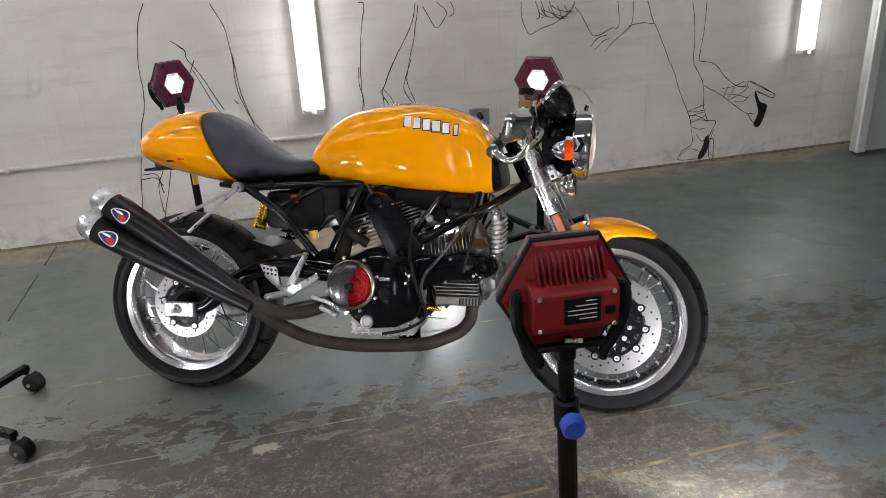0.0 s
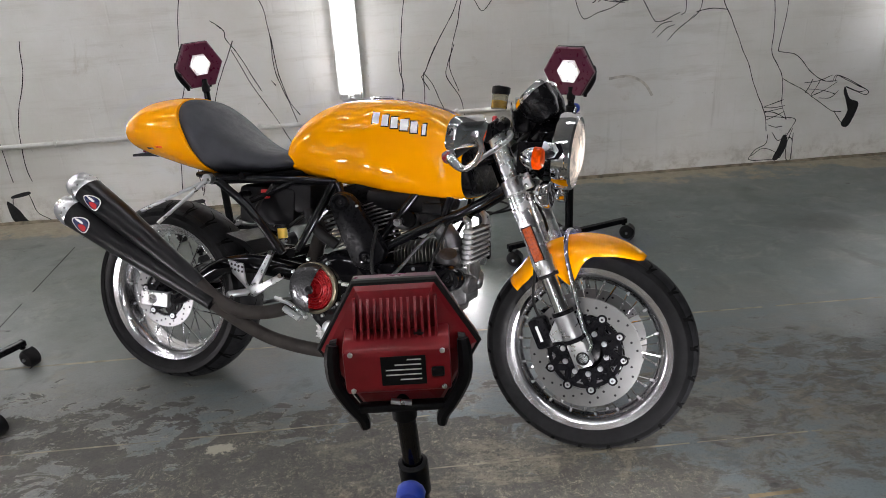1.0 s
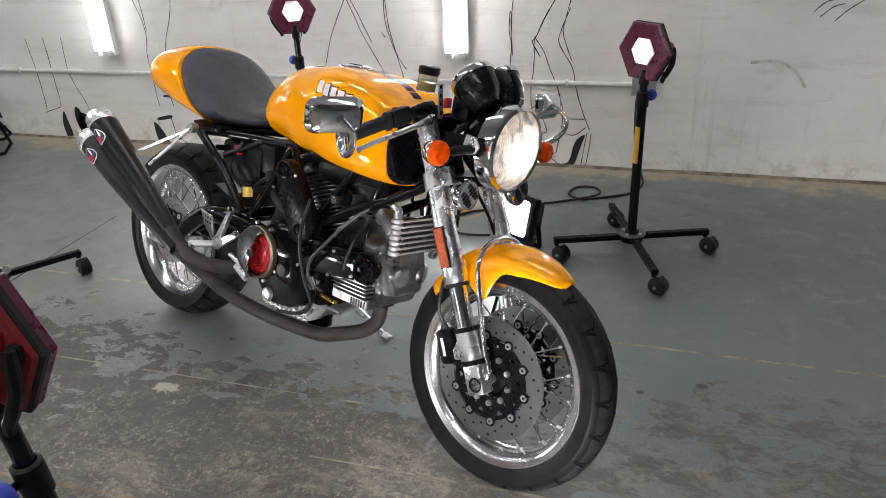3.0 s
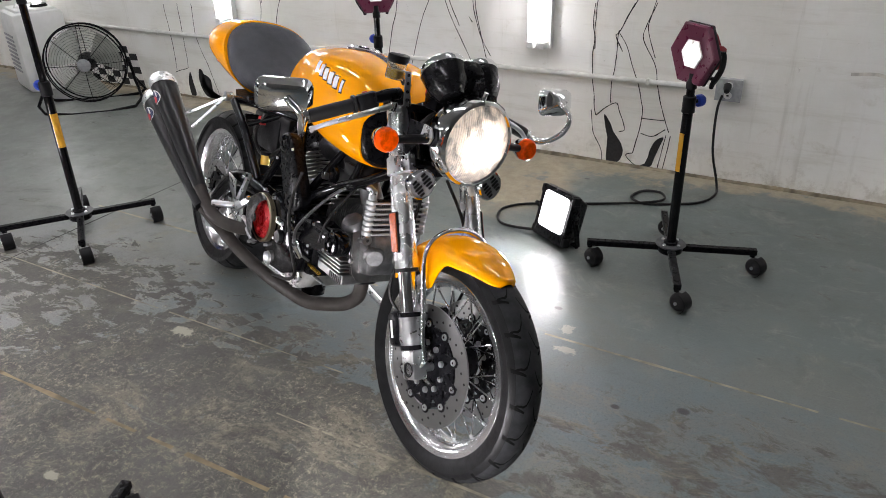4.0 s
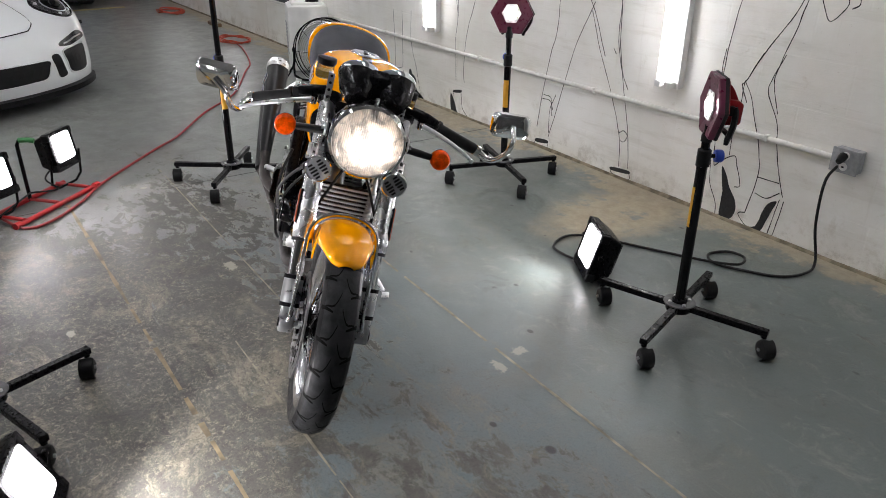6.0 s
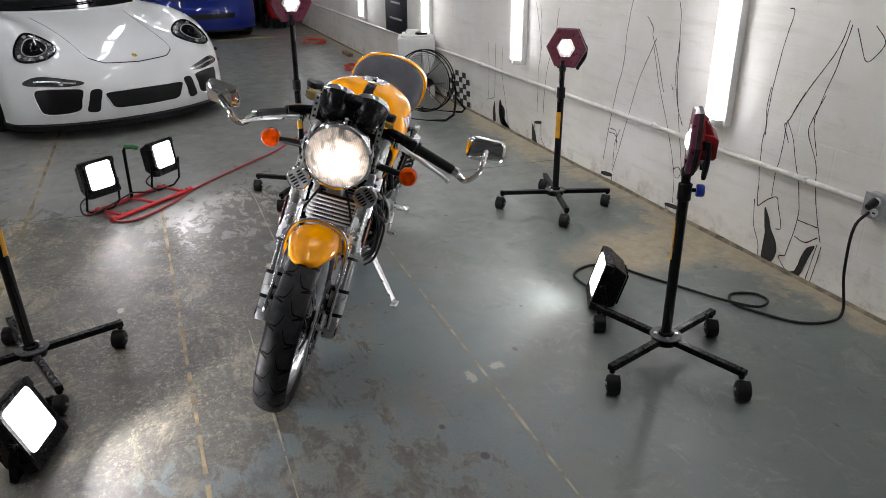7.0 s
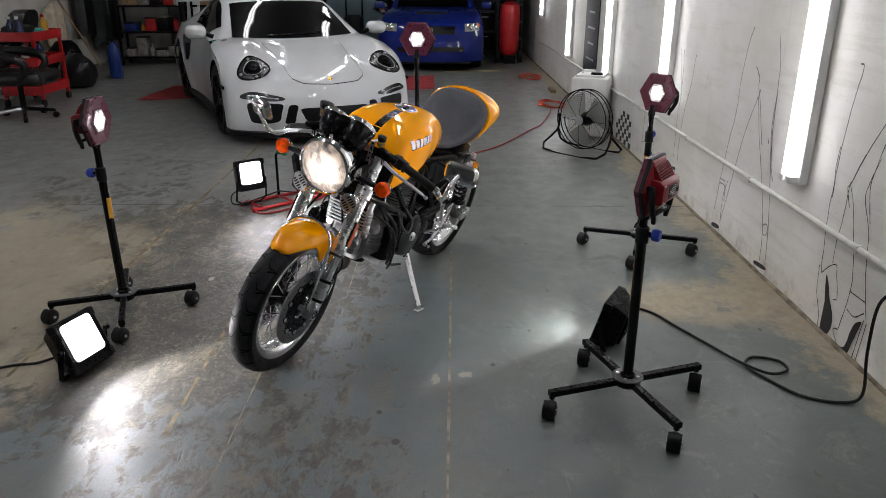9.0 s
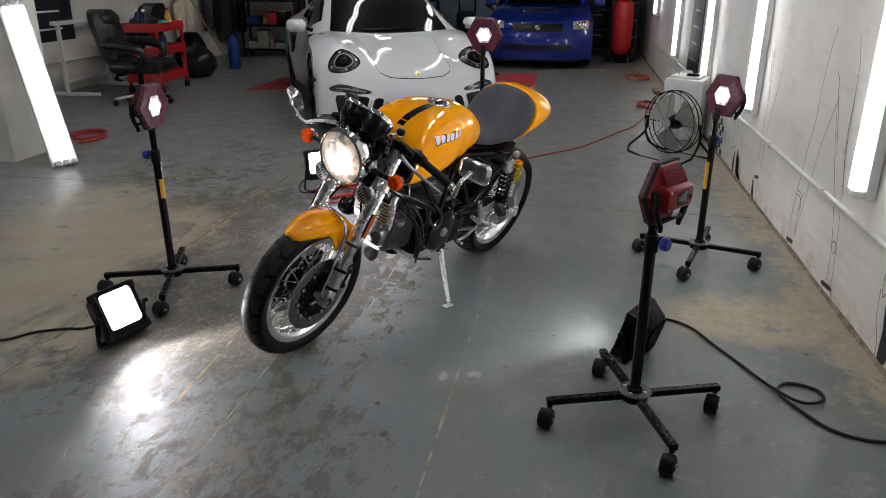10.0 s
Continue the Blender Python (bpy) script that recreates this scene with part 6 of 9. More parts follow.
# ---- portable lamps round the motorcycle ----
def caster(parent, x, y, top, trail):
    """A swivel caster under a leg end."""
    c = part("caster", rod((x, y, top + 0.008), (x, y, 0.068), 0.010, 10), BLACK_SATIN, parent, "black swivel caster")
    d = V((*trail, 0)) if trail != (0.0, 0.0) else V((0.012, 0.003, 0))
    roll = math.atan2(d.y, d.x)
    cx, cy = x + d.x, y + d.y
    part("wheel", lathe([(0.004, -0.019), (0.020, -0.019), (0.029, -0.014), (0.033, -0.005), (0.033, 0.005), (0.029, 0.014), (0.020, 0.019), (0.004, 0.019)],
                        axis_to((cx, cy, 0.033), (-math.sin(roll), math.cos(roll), 0)), 22), RUBBER, c, smooth=True)
    hood = pose(cx, cy, 0, 0, 0, math.degrees(roll))
    part("fork", lathe([(0.0345, -0.022), (0.037, -0.020), (0.037, 0.020), (0.0345, 0.022)], hood @ axis_to((0, 0, 0.033), (0, 1, 0)), 12, a0=radians(100), a1=radians(290)), PLASTIC, c, smooth=True)
    part("axle", rod(hood @ V((0, -0.024, 0.033)), hood @ V((0, 0.024, 0.033)), 0.006, 8), ALLOY, c)


def frame_tilt(lean):
    """The tilt of a pole that leans by so much at 0.74 m."""
    return V((0, 0, 1)).rotation_difference(V((*lean, 0.74))).to_matrix().to_4x4()


def hex_ring(w, h, d):
    """A hexagon with points to both sides, in the plane of that depth."""
    return [V((d, y * w / 2, z * h / 2)) for y, z in ((1, 0), (0.5, 1), (-0.5, 1), (-1, 0), (-0.5, -1), (0.5, -1))]


def hex_lamp_stand(x, y, turn, head, azimuth, tilt, knob_side, trail=(0.0, 0.0), lean=(0.0, 0.0)):
    """head: the lamp's place from the hub; trail: how far the casters have swung; lean: the pole's offset at its top."""
    m = pose(x, y, 0)
    head_z = head[2]
    t = thing("lamp_stand", m, "black wheeled stand carrying a dark red hexagonal work lamp", "work lamp", "hexagonal lamp stands")
    for k in range(4):
        a = radians(turn + 90 * k)
        ux, uy = math.cos(a), math.sin(a)
        leg = box((0.162, 0, 0.088), (0.284, 0.026, 0.022), 0.003, Matrix.Rotation(a, 4, "Z"))
        part("leg", leg, BLACK_SATIN, t)
        caster(t, ux * 0.292, uy * 0.292, 0.08, trail)
        part("bolt", lathe([(0.0, 0.006), (0.006, 0.006), (0.007, 0.0)], pose(math.cos(a + 0.78) * 0.036, math.sin(a + 0.78) * 0.036, 0.103), 8), ALLOY, t)
    part("hub", lathe([(0.0, 0.072), (0.044, 0.072), (0.046, 0.076), (0.046, 0.098), (0.0, 0.098)], None, 24), BLACK_SATIN, t, smooth=True)
    part("hub_plate", lathe([(0.0, 0.099), (0.053, 0.099), (0.055, 0.101), (0.054, 0.104), (0.0, 0.104)], None, 28), HUB_STEEL, t, "dull grey steel hub plate")
    part("pole_collar", lathe([(0.018, 0.104), (0.026, 0.104), (0.026, 0.112), (0.021, 0.116), (0.018, 0.116)], None, 20), BLACK_SATIN, t, smooth=True)
    clamp = 0.635
    off = lambda z: V((lean[0] * z / 0.74, lean[1] * z / 0.74, z))
    stem = Matrix.Translation(off(clamp)) @ frame_tilt(lean) @ Matrix.Translation((0, 0, -clamp))
    part("lower_pole", rod(off(0.09), off(clamp), 0.0175, 20), BLACK_GLOSS, t, smooth=True)
    part("upper_pole", rod(off(clamp), off(head_z - 0.085), 0.0140, 18), BLACK_GLOSS, t, smooth=True)
    part("clamp", lathe([(0.017, clamp - 0.035), (0.022, clamp - 0.033), (0.022, clamp + 0.020), (0.016, clamp + 0.024)], stem, 20), PLASTIC, t, smooth=True)
    a = radians(knob_side)
    knob = lathe([(0.0, 0.0), (0.018, 0.0), (0.021, 0.004), (0.021, 0.020), (0.017, 0.026), (0.0, 0.026)], stem @ axis_to((math.cos(a) * 0.034, math.sin(a) * 0.034, clamp), (math.cos(a), math.sin(a), 0)), 12)
    part("knob", knob, BLUE_KNOB, t, "blue plastic locking knob", smooth=True)
    part("knob_stem", rod(stem @ V((math.cos(a) * 0.018, math.sin(a) * 0.018, clamp)), stem @ V((math.cos(a) * 0.036, math.sin(a) * 0.036, clamp)), 0.007, 8), PLASTIC, t)
    s = radians(azimuth)
    part("sticker", lathe([(0.0181, 0.390), (0.0181, 0.530)], Matrix.Translation(off(0.45) - V((0, 0, 0.45))), 10, a0=s - 1.1, a1=s + 0.7), STICKER, t, "yellow warning sticker", smooth=True)
    # the lamp head: x forward, y to its left, z up
    head_m = pose(*head, 0, tilt, azimuth)
    bezel = part("lamp_head", loft([hex_ring(0.205, 0.178, -0.004), hex_ring(0.218, 0.19, 0.0), hex_ring(0.218, 0.19, 0.018), hex_ring(0.206, 0.179, 0.022), hex_ring(0.12, 0.104, 0.017)]),
                 LAMP_FACE, t, "wine-red hexagonal lamp head", place=head_m)
    part("rubber_edge", loft([hex_ring(0.219, 0.191, -0.008), hex_ring(0.224, 0.195, -0.004), hex_ring(0.222, 0.193, 0.004), hex_ring(0.205, 0.178, -0.004)]), RUBBER, bezel)
    part("reflector", loft([hex_ring(0.100, 0.088, 0.0185), hex_ring(0.098, 0.086, 0.0225), hex_ring(0.090, 0.079, 0.0222), hex_ring(0.05, 0.044, 0.0185)]), WHITE_METAL, bezel, "bright hexagonal reflector")
    part("led", lathe([(0.0, 0.013), (0.017, 0.011), (0.026, 0.005), (0.030, 0.0)], axis_to((0.0190, 0, 0), (1, 0, 0)), 24), LED, bezel, "glowing white light-emitting cluster")
    for k in range(6):
        b = radians(60 * k + 30)
        part("screw", lathe([(0.0, 0.002), (0.004, 0.002), (0.004, 0.0)], axis_to((0.0205, math.cos(b) * 0.036, math.sin(b) * 0.034), (1, 0, 0)), 8), ALLOY, bezel)
    housing = part("rear_housing", loft([hex_ring(0.212, 0.184, -0.0075), hex_ring(0.198, 0.172, -0.013), hex_ring(0.135, 0.120, -0.024), hex_ring(0.11, 0.10, -0.026)]), RED_PAINT, t, "red finned rear housing", place=head_m)
    for k in range(13):
        yk = (k - 6) * 0.0088
        part("fin", prism([(-0.010, 0.020), (-0.048, 0.026), (-0.046, 0.034), (-0.030, 0.062), (-0.018, 0.076), (-0.010, 0.078)], -0.0016, 0.0016, Matrix.Translation((0, yk, 0)) @ side()), RED_PAINT, housing)
    case = part("battery_case", prism([(-0.014, 0.036), (-0.046, 0.033), (-0.060, 0.024), (-0.062, 0.018), (-0.062, -0.034), (-0.056, -0.042), (-0.014, -0.044)], -0.069, 0.069, side(), bevel=0.004), RED_PAINT, t, "red battery case", smooth=True, place=head_m)
    part("label_plate", box((-0.0628, -0.008, -0.006), (0.0012, 0.058, 0.042)), PLASTIC, case, "black data plate with unreadable small print")
    for k, wd in enumerate((0.018, 0.034, 0.046, 0.046, 0.028)):
        part("print_bar", box((-0.0636, -0.008 - (0.046 - wd) / 2, 0.010 - k * 0.0072), (0.0006, wd, 0.0017)), LOGO_WHITE, case)
    for yy in (-0.059, 0.059):
        for zz in (0.020, -0.033):
            part("screw", lathe([(0.0, 0.003), (0.0036, 0.002), (0.0036, 0.0)], axis_to((-0.0615, yy, zz), (-1, 0, 0)), 8), ALLOY, case)
    part("socket_cap", box((-0.063, -0.052, -0.010), (0.004, 0.017, 0.014), 0.003), PLASTIC, case)
    part("switch", box((-0.040, -0.030, 0.036), (0.010, 0.014, 0.005), 0.002), PLASTIC, case, "black rocker switch")
    for yy in (-1, 1):
        arm = [(-0.030, yy * 0.086, 0.018), (-0.034, yy * 0.088, 0.0), (-0.036, yy * 0.086, -0.035), (-0.037, yy * 0.070, -0.068), (-0.037, yy * 0.055, -0.092), (-0.037, yy * 0.052, -0.108)]
        part("carry_yoke", tube(arm, [0.008, 0.010, 0.010, 0.010, 0.009, 0.007], 8, steps=4), PLASTIC, t, "black carrying handle", smooth=True, place=head_m)
    part("yoke_bar", box((-0.037, 0, -0.076), (0.016, 0.118, 0.012), 0.004), PLASTIC, t, smooth=True, place=head_m)
    for yy in (-1, 1):
        part("pivot", lathe([(0.0, 0.012), (0.014, 0.010), (0.016, 0.0)], axis_to((-0.022, yy * 0.080, 0.006), (0, yy, 0)), 16), PLASTIC, t, place=head_m)
    part("wing_nut", rod((-0.046, -0.014, -0.066), (-0.046, 0.014, -0.062), 0.004, 8), ALLOY, t, place=head_m)
    part("pole_band", rod(off(head_z - 0.110), off(head_z - 0.102), 0.0165, 18), ALLOY, t, smooth=True)
    part("mount", lathe([(0.018, head_z - 0.112), (0.018, head_z - 0.092), (0.012, head_z - 0.080), (0.012, head_z - 0.06)], Matrix.Translation(off(head_z - 0.09) - V((0, 0, head_z - 0.09))), 16), PLASTIC, t, smooth=True)
    eye = m @ head_m @ V((0.03, 0, 0))
    aim = m @ head_m @ V((1.0, 0, 0))
    spot("hex_lamp_beam", eye, aim, HEX_WATTS, 120, 0.5, (1, 0.98, 1.0), 0.03)
    return t


HEX_WATTS, FLOOD_WATTS = 6.0, 24.0
hex_lamp_stand(1.480, 3.614, 18.5, (0.000, 0.018, 0.795), -127, -2, 55, (0.014, -0.006))
hex_lamp_stand(-0.068, 4.048, 72, (-0.023, 0.034, 0.852), -52, -4, 150, (0.008, -0.010))
hex_lamp_stand(-0.805, 2.812, 54, (-0.015, 0.005, 1.060), -6, 6, 170, (0.013, -0.006))
hex_lamp_stand(0.755, 1.554, 20, (-0.037, -0.024, 0.854), 86, 2, -100, (0.010, -0.004), (-0.037, -0.034))


def flood_face(parent, m, w, h):
    """The lamp itself: x forward, y to its left, z up, its foot at the origin."""
    body = part("flood_housing", loft([[m @ V((d, y, z + h / 2)) for y, z in round_rect(ww, hh, 0.012)] for d, ww, hh in
                ((-0.082, w * 0.76, h * 0.66), (-0.078, w * 0.82, h * 0.72), (-0.024, w * 0.97, h * 0.95), (-0.016, w, h), (0.014, w, h), (0.018, w - 0.012, h - 0.012), (0.014, w - 0.03, h - 0.03))]),
                BLACK_SATIN, parent, "black finned flood housing", smooth=True)
    part("flood_panel", loft([[m @ V((0.0155, y, z + h / 2 + 0.012)) for y, z in round_rect(w * 0.76, h * 0.70, 0.016)], [m @ V((0.0175, y, z + h / 2 + 0.012)) for y, z in round_rect(w * 0.73, h * 0.67, 0.014)]]),
         FLOOD, body, "glowing white lamp panel", smooth=True)
    for k in range(9):
        y = (k - 4) * w * 0.07
        part("rib", box((-0.086, y, h / 2), (0.014, 0.004, h * 0.62), 0.0, m), BLACK_SATIN, body)
    for y in (-1, 1):
        for z in (0.02, h - 0.02):
            part("corner_guard", box((0.0, y * (w / 2 - 0.004), z), (0.036, 0.02, 0.034), 0.005, m), PLASTIC, body)
    return body


def floor_flood(x, y, azimuth, lean, lift, watts, label):
    t = thing("floodlight", pose(x, y, 0, 0, 0, azimuth), label, "floodlight", "black floodlights")
    m = pose(0.0, 0, 0.012 + lift, 0, -lean, 0)
    w, h = 0.190, 0.210
    flood_face(t, m, w, h)
    br = [(-0.03, 0.108, 0.13), (-0.045, 0.112, 0.06), (-0.055, 0.108, 0.006), (-0.055, 0.0, 0.006), (-0.055, -0.108, 0.006), (-0.045, -0.112, 0.06), (-0.03, -0.108, 0.13)]
    for a, b in zip(br, br[1:]):
        part("bracket", box((0, 0, 0), (0.006, 0.022, (V(b) - V(a)).length + 0.004), 0.001, axis_to((V(a) + V(b)) / 2, V(b) - V(a))), BLACK_SATIN, t)
    for s in (-1, 1):
        part("wing_bolt", lathe([(0.0, 0.014), (0.009, 0.012), (0.009, 0.0)], axis_to((-0.03, s * 0.112, 0.125), (0, s, 0)), 10), BLACK_SATIN, t)
    eye = t.matrix_basis @ m @ V((0.035, 0, h / 2))
    aim = t.matrix_basis @ m @ V((1.0, 0, h / 2))
    spot("flood_beam", eye, aim, watts, 138, 0.12, (0.97, 0.98, 1.0), 0.06)
    return t


floor_flood(1.003, 3.614, -119, 16, 0.0, 11.8, "black square floodlight glowing on the floor by the wall")
floor_flood(1.271, 1.640, 71, 24, 0.012, 32.0, "black square floodlight glowing on the bare concrete")


def twin_flood():
    t = thing("twin_worklight", pose(-0.975, 1.912, 0, 0, 0, 42), "twin black floodlights on a red tubular floor frame", "work lamp")
    for x in (-0.09, 0.10):
        part("base_tube", tube([(x, -0.27, 0.014), (x, 0.27, 0.014)], 0.012, 10), RED_TRIM, t, "red steel base tube", smooth=True)
    for y in (-0.22, 0.0, 0.22):
        part("cross_tube", rod((-0.09, y, 0.026), (0.10, y, 0.026), 0.009, 8), RED_TRIM, t, smooth=True)
    for y in (-0.27, 0.27):
        part("foot", lathe([(0.0, -0.012), (0.016, -0.012), (0.016, 0.02), (0.0, 0.02)], axis_to((0.10, y, 0.016), (0, 1, 0)), 10), RED_TRIM, t)
    part("handle_post", tube([(-0.06, 0, 0.02), (-0.06, 0, 0.30), (-0.05, 0.006, 0.322), (-0.02, 0.02, 0.322)], 0.009, 10), BLACK_SATIN, t, smooth=True)
    part("grip", tube([(-0.05, 0.006, 0.322), (-0.012, 0.024, 0.322), (0.01, 0.035, 0.315)], 0.0125, 10), GREEN, t, "green grip", smooth=True)
    for y, turn in ((-0.22, -4), (0.22, 6)):
        m = pose(0.0, y, 0.120, 0, -8, turn)
        flood_face(t, m, 0.185, 0.195)
        part("cradle", tube([(0.0, y - 0.10, 0.19), (-0.02, y - 0.105, 0.06), (-0.02, y - 0.06, 0.03), (-0.02, y + 0.06, 0.03), (-0.02, y + 0.105, 0.06), (0.0, y + 0.10, 0.19)], 0.006, 8), BLACK_SATIN, t, smooth=True)
        part("lead", tube([(-0.06, y - 0.03, 0.13), (-0.03, y - 0.13, 0.10), (0.02, y - 0.12, 0.05), (-0.05, 0.0, 0.06)], 0.0045, 6, steps=6), CABLE, t, smooth=True)
        eye, aim = t.matrix_basis @ m @ V((0.035, 0, 0.10)), t.matrix_basis @ m @ V((1, 0, 0.10))
        spot("flood_beam", eye, aim, FLOOD_WATTS * 0.6, 112, 0.08, (0.97, 0.97, 1.0), 0.10)


twin_flood()


# ---- cables and hose on the floor ----
def cable(name, pts, r, material, label, category="cable"):
    tagged(part(name, tube([(x, y, z + ground(x)) for x, y, z in pts], r, 8, steps=7), material, smooth=True), label, category)


cable("power_cable", [(1.445, 4.535, 0.425), (1.44, 4.47, 0.36), (1.45, 4.46, 0.18), (1.49, 4.45, 0.03), (1.50, 4.37, 0.007), (1.46, 4.26, 0.007), (1.36, 4.19, 0.007), (1.24, 4.14, 0.007),
                      (1.17, 4.19, 0.007), (1.20, 4.28, 0.007), (1.28, 4.28, 0.012), (1.31, 4.20, 0.014), (1.22, 4.12, 0.014), (1.06, 4.05, 0.007), (0.90, 3.97, 0.007), (0.76, 3.90, 0.007), (0.70, 3.80, 0.007), (0.76, 3.68, 0.007), (0.92, 3.66, 0.02), (1.0, 3.65, 0.06)], 0.0058, CABLE, "black power cable looped on the floor to the floodlight")
cable("power_cable", [(1.18, 1.54, 0.07), (1.16, 1.48, 0.02), (1.22, 1.40, 0.007), (1.24, 1.32, 0.007), (1.29, 1.22, 0.007), (1.38, 1.12, 0.007), (1.36, 0.90, 0.007), (1.10, 0.60, 0.007), (0.5, 0.1, 0.007), (-0.3, -0.7, 0.007)], 0.0055, CABLE, "thin black cable of the floodlight on the concrete")
cable("air_hose", [(-0.90, 1.70, 0.03), (-0.70, 1.80, 0.008), (-0.72, 1.92, 0.008), (-0.90, 2.08, 0.008), (-1.12, 2.22, 0.008), (-1.54, 2.59, 0.008), (-1.75, 2.79, 0.008), (-2.20, 3.10, 0.008), (-2.62, 3.46, 0.008), (-3.30, 3.80, 0.008), (-3.64, 3.97, 0.008), (-4.3, 4.15, 0.008), (-4.75, 4.22, 0.008)], 0.0065, HOSE, "thin red air hose lying across the floor", "hose")


def hose_coil(x, y, r, turns, label, name="extension_cord", rr=0.006):
    rnd = random.Random(int(x * 100))
    pts = []
    for k in range(turns * 9):
        a = 2 * math.pi * k / 9
        q = r * (0.7 + 0.35 * rnd.random())
        px, py = x + q * 1.4 * math.cos(a), y + q * math.sin(a)
        pts.append((px, py, ground(px) + 0.006 + 0.05 * rnd.random() * (k % 9) / 9 + 0.004 * (k // 9)))
    tagged(part(name, tube(pts, rr, 6, steps=4), ORANGE_CORD, smooth=True), label, "cable")


ORANGE_CORD = plain("orange_red_cord", (0.55, 0.07, 0.03), 0.5, vary=0.15)
hose_coil(-4.80, 4.24, 0.16, 5, "coiled orange extension cord on the floor")
hose_coil(-7.20, 4.27, 0.17, 6, "tangled orange extension cord by the wall")
tagged(part("air_hose", tube([(-2.15 + 0.17 * math.cos(a * 0.5), -0.83 + 0.13 * math.sin(a * 0.5), ground(-2.1) + 0.012 + 0.002 * a) for a in range(26)], 0.012, 8), HOSE, smooth=True),
       "thick red hose coiled beside the column", "hose")
tagged(part("power_strip", box((-5.9, 4.40, ground(-5.6) + 0.02), (0.30, 0.07, 0.04), 0.008), plain("brown_plastic", (0.16, 0.10, 0.05), 0.5)), "brown power strip lying by the wall", "power strip")


# ---- fan, heater, outlet ----
def floor_fan():
    t = thing("floor_fan", pose(-2.445, 4.14, 0, 0, 0, -46), "black high-velocity floor fan on a tubular stand", "fan")
    c = V((0, 0, 0.275))
    for r, d in ((0.245, 0.0), (0.25, -0.05), (0.245, -0.10)):
        part("cage_ring", tube([c + V((d, r * math.cos(a * math.pi / 20), r * math.sin(a * math.pi / 20))) for a in range(40)], 0.0045, 6, loop=True), BLACK_SATIN, t, smooth=True)
    for face, d0, d1 in (("front_grille", 0.035, 0.0), ("rear_grille", -0.14, -0.10)):
        bm = bmesh.new()
        for k in range(1, 15):
            r = 0.245 * k / 15
            d = d0 + (d1 - d0) * (r / 0.245) ** 2
            tube([c + V((d, r * math.cos(a * math.pi / 16), r * math.sin(a * math.pi / 16))) for a in range(32)], 0.0008, 4, bm, loop=True)
        part(face, bm, BLACK_SATIN, t, "concentric wire grille")
        for k in range(8):
            a = math.pi * k / 4
            part("grille_spoke", tube([c + V((d0 + (d1 - d0) * q * q, 0.245 * q * math.cos(a), 0.245 * q * math.sin(a))) for q in (0.12, 0.5, 1.0)], 0.0022, 5), BLACK_SATIN, t)
    blade = plain("grey_metal_blade", (0.33, 0.34, 0.31), 0.45, 0.2, vary=0.1)
    for k in range(3):
        a0 = radians(120 * k + 20)
        rows = []
        for q in (0.04, 0.10, 0.16, 0.222):
            half = 0.25 + 0.45 * min(1, q / 0.12)
            rows.append([c + V((-0.05 + 0.03 * s, q * math.cos(a0 + half * s), q * math.sin(a0 + half * s))) for s in (-1, -0.5, 0, 0.5, 1)])
        bm = loft(rows, caps=False, closed=False)
        part("blade", bm, blade, t, "pale grey fan blade", smooth=True)
    part("motor", lathe([(0.0, -0.14), (0.055, -0.135), (0.06, -0.07), (0.045, -0.02), (0.04, 0.02), (0.0, 0.035)], axis_to(c, (1, 0, 0)), 20), BLACK_SATIN, t, smooth=True)
    part("badge", lathe([(0.0, 0.006), (0.04, 0.004), (0.042, 0.0)], axis_to(c + V((0.032, 0, 0)), (1, 0, 0)), 20), GREY_METAL, t)
    part("stand", tube([(-0.05, 0.262, 0.275), (-0.05, 0.275, 0.15), (0.14, 0.275, 0.012), (0.14, -0.275, 0.012), (-0.05, -0.275, 0.15), (-0.05, -0.262, 0.275)], 0.010, 8, steps=3), BLACK_SATIN, t, "bent tube stand", smooth=True)
    part("rear_stand", tube([(-0.05, 0.275, 0.16), (-0.19, 0.275, 0.012), (-0.19, -0.275, 0.012), (-0.05, -0.275, 0.16)], 0.010, 8, steps=3), BLACK_SATIN, t, smooth=True)
    for y in (-1, 1):
        part("pivot_knob", lathe([(0.0, 0.02), (0.018, 0.018), (0.018, 0.0)], axis_to((-0.05, y * 0.255, 0.275), (0, y, 0)), 10), PLASTIC, t)


def heater():
    t = thing("air_cooler", pose(-3.24, 4.37, 0, 0, 0, -20), "white portable air unit with grey side louvres", "air conditioner")
    part("body", box((0, 0, 0.27), (0.36, 0.34, 0.54), 0.03), WHITE_METAL, t, smooth=True)
    part("top_tray", box((0, 0, 0.545), (0.28, 0.26, 0.03), 0.012), WHITE_METAL, t, smooth=True)
    part("top_vent", lathe([(0.0, 0.02), (0.05, 0.02), (0.06, 0.0)], pose(0.06, 0.05, 0.558), 20), BLACK_SATIN, t)
    part("carry_slot", tube([(0.0, -0.09, 0.555), (0.0, -0.08, 0.585), (0.0, 0.02, 0.585), (0.0, 0.03, 0.555)], 0.012, 8), WHITE_METAL, t, smooth=True)
    for k in range(9):
        part("louvre", box((-0.02, -0.172, 0.14 + k * 0.030), (0.22, 0.008, 0.014), 0.002), GREY_METAL, t)


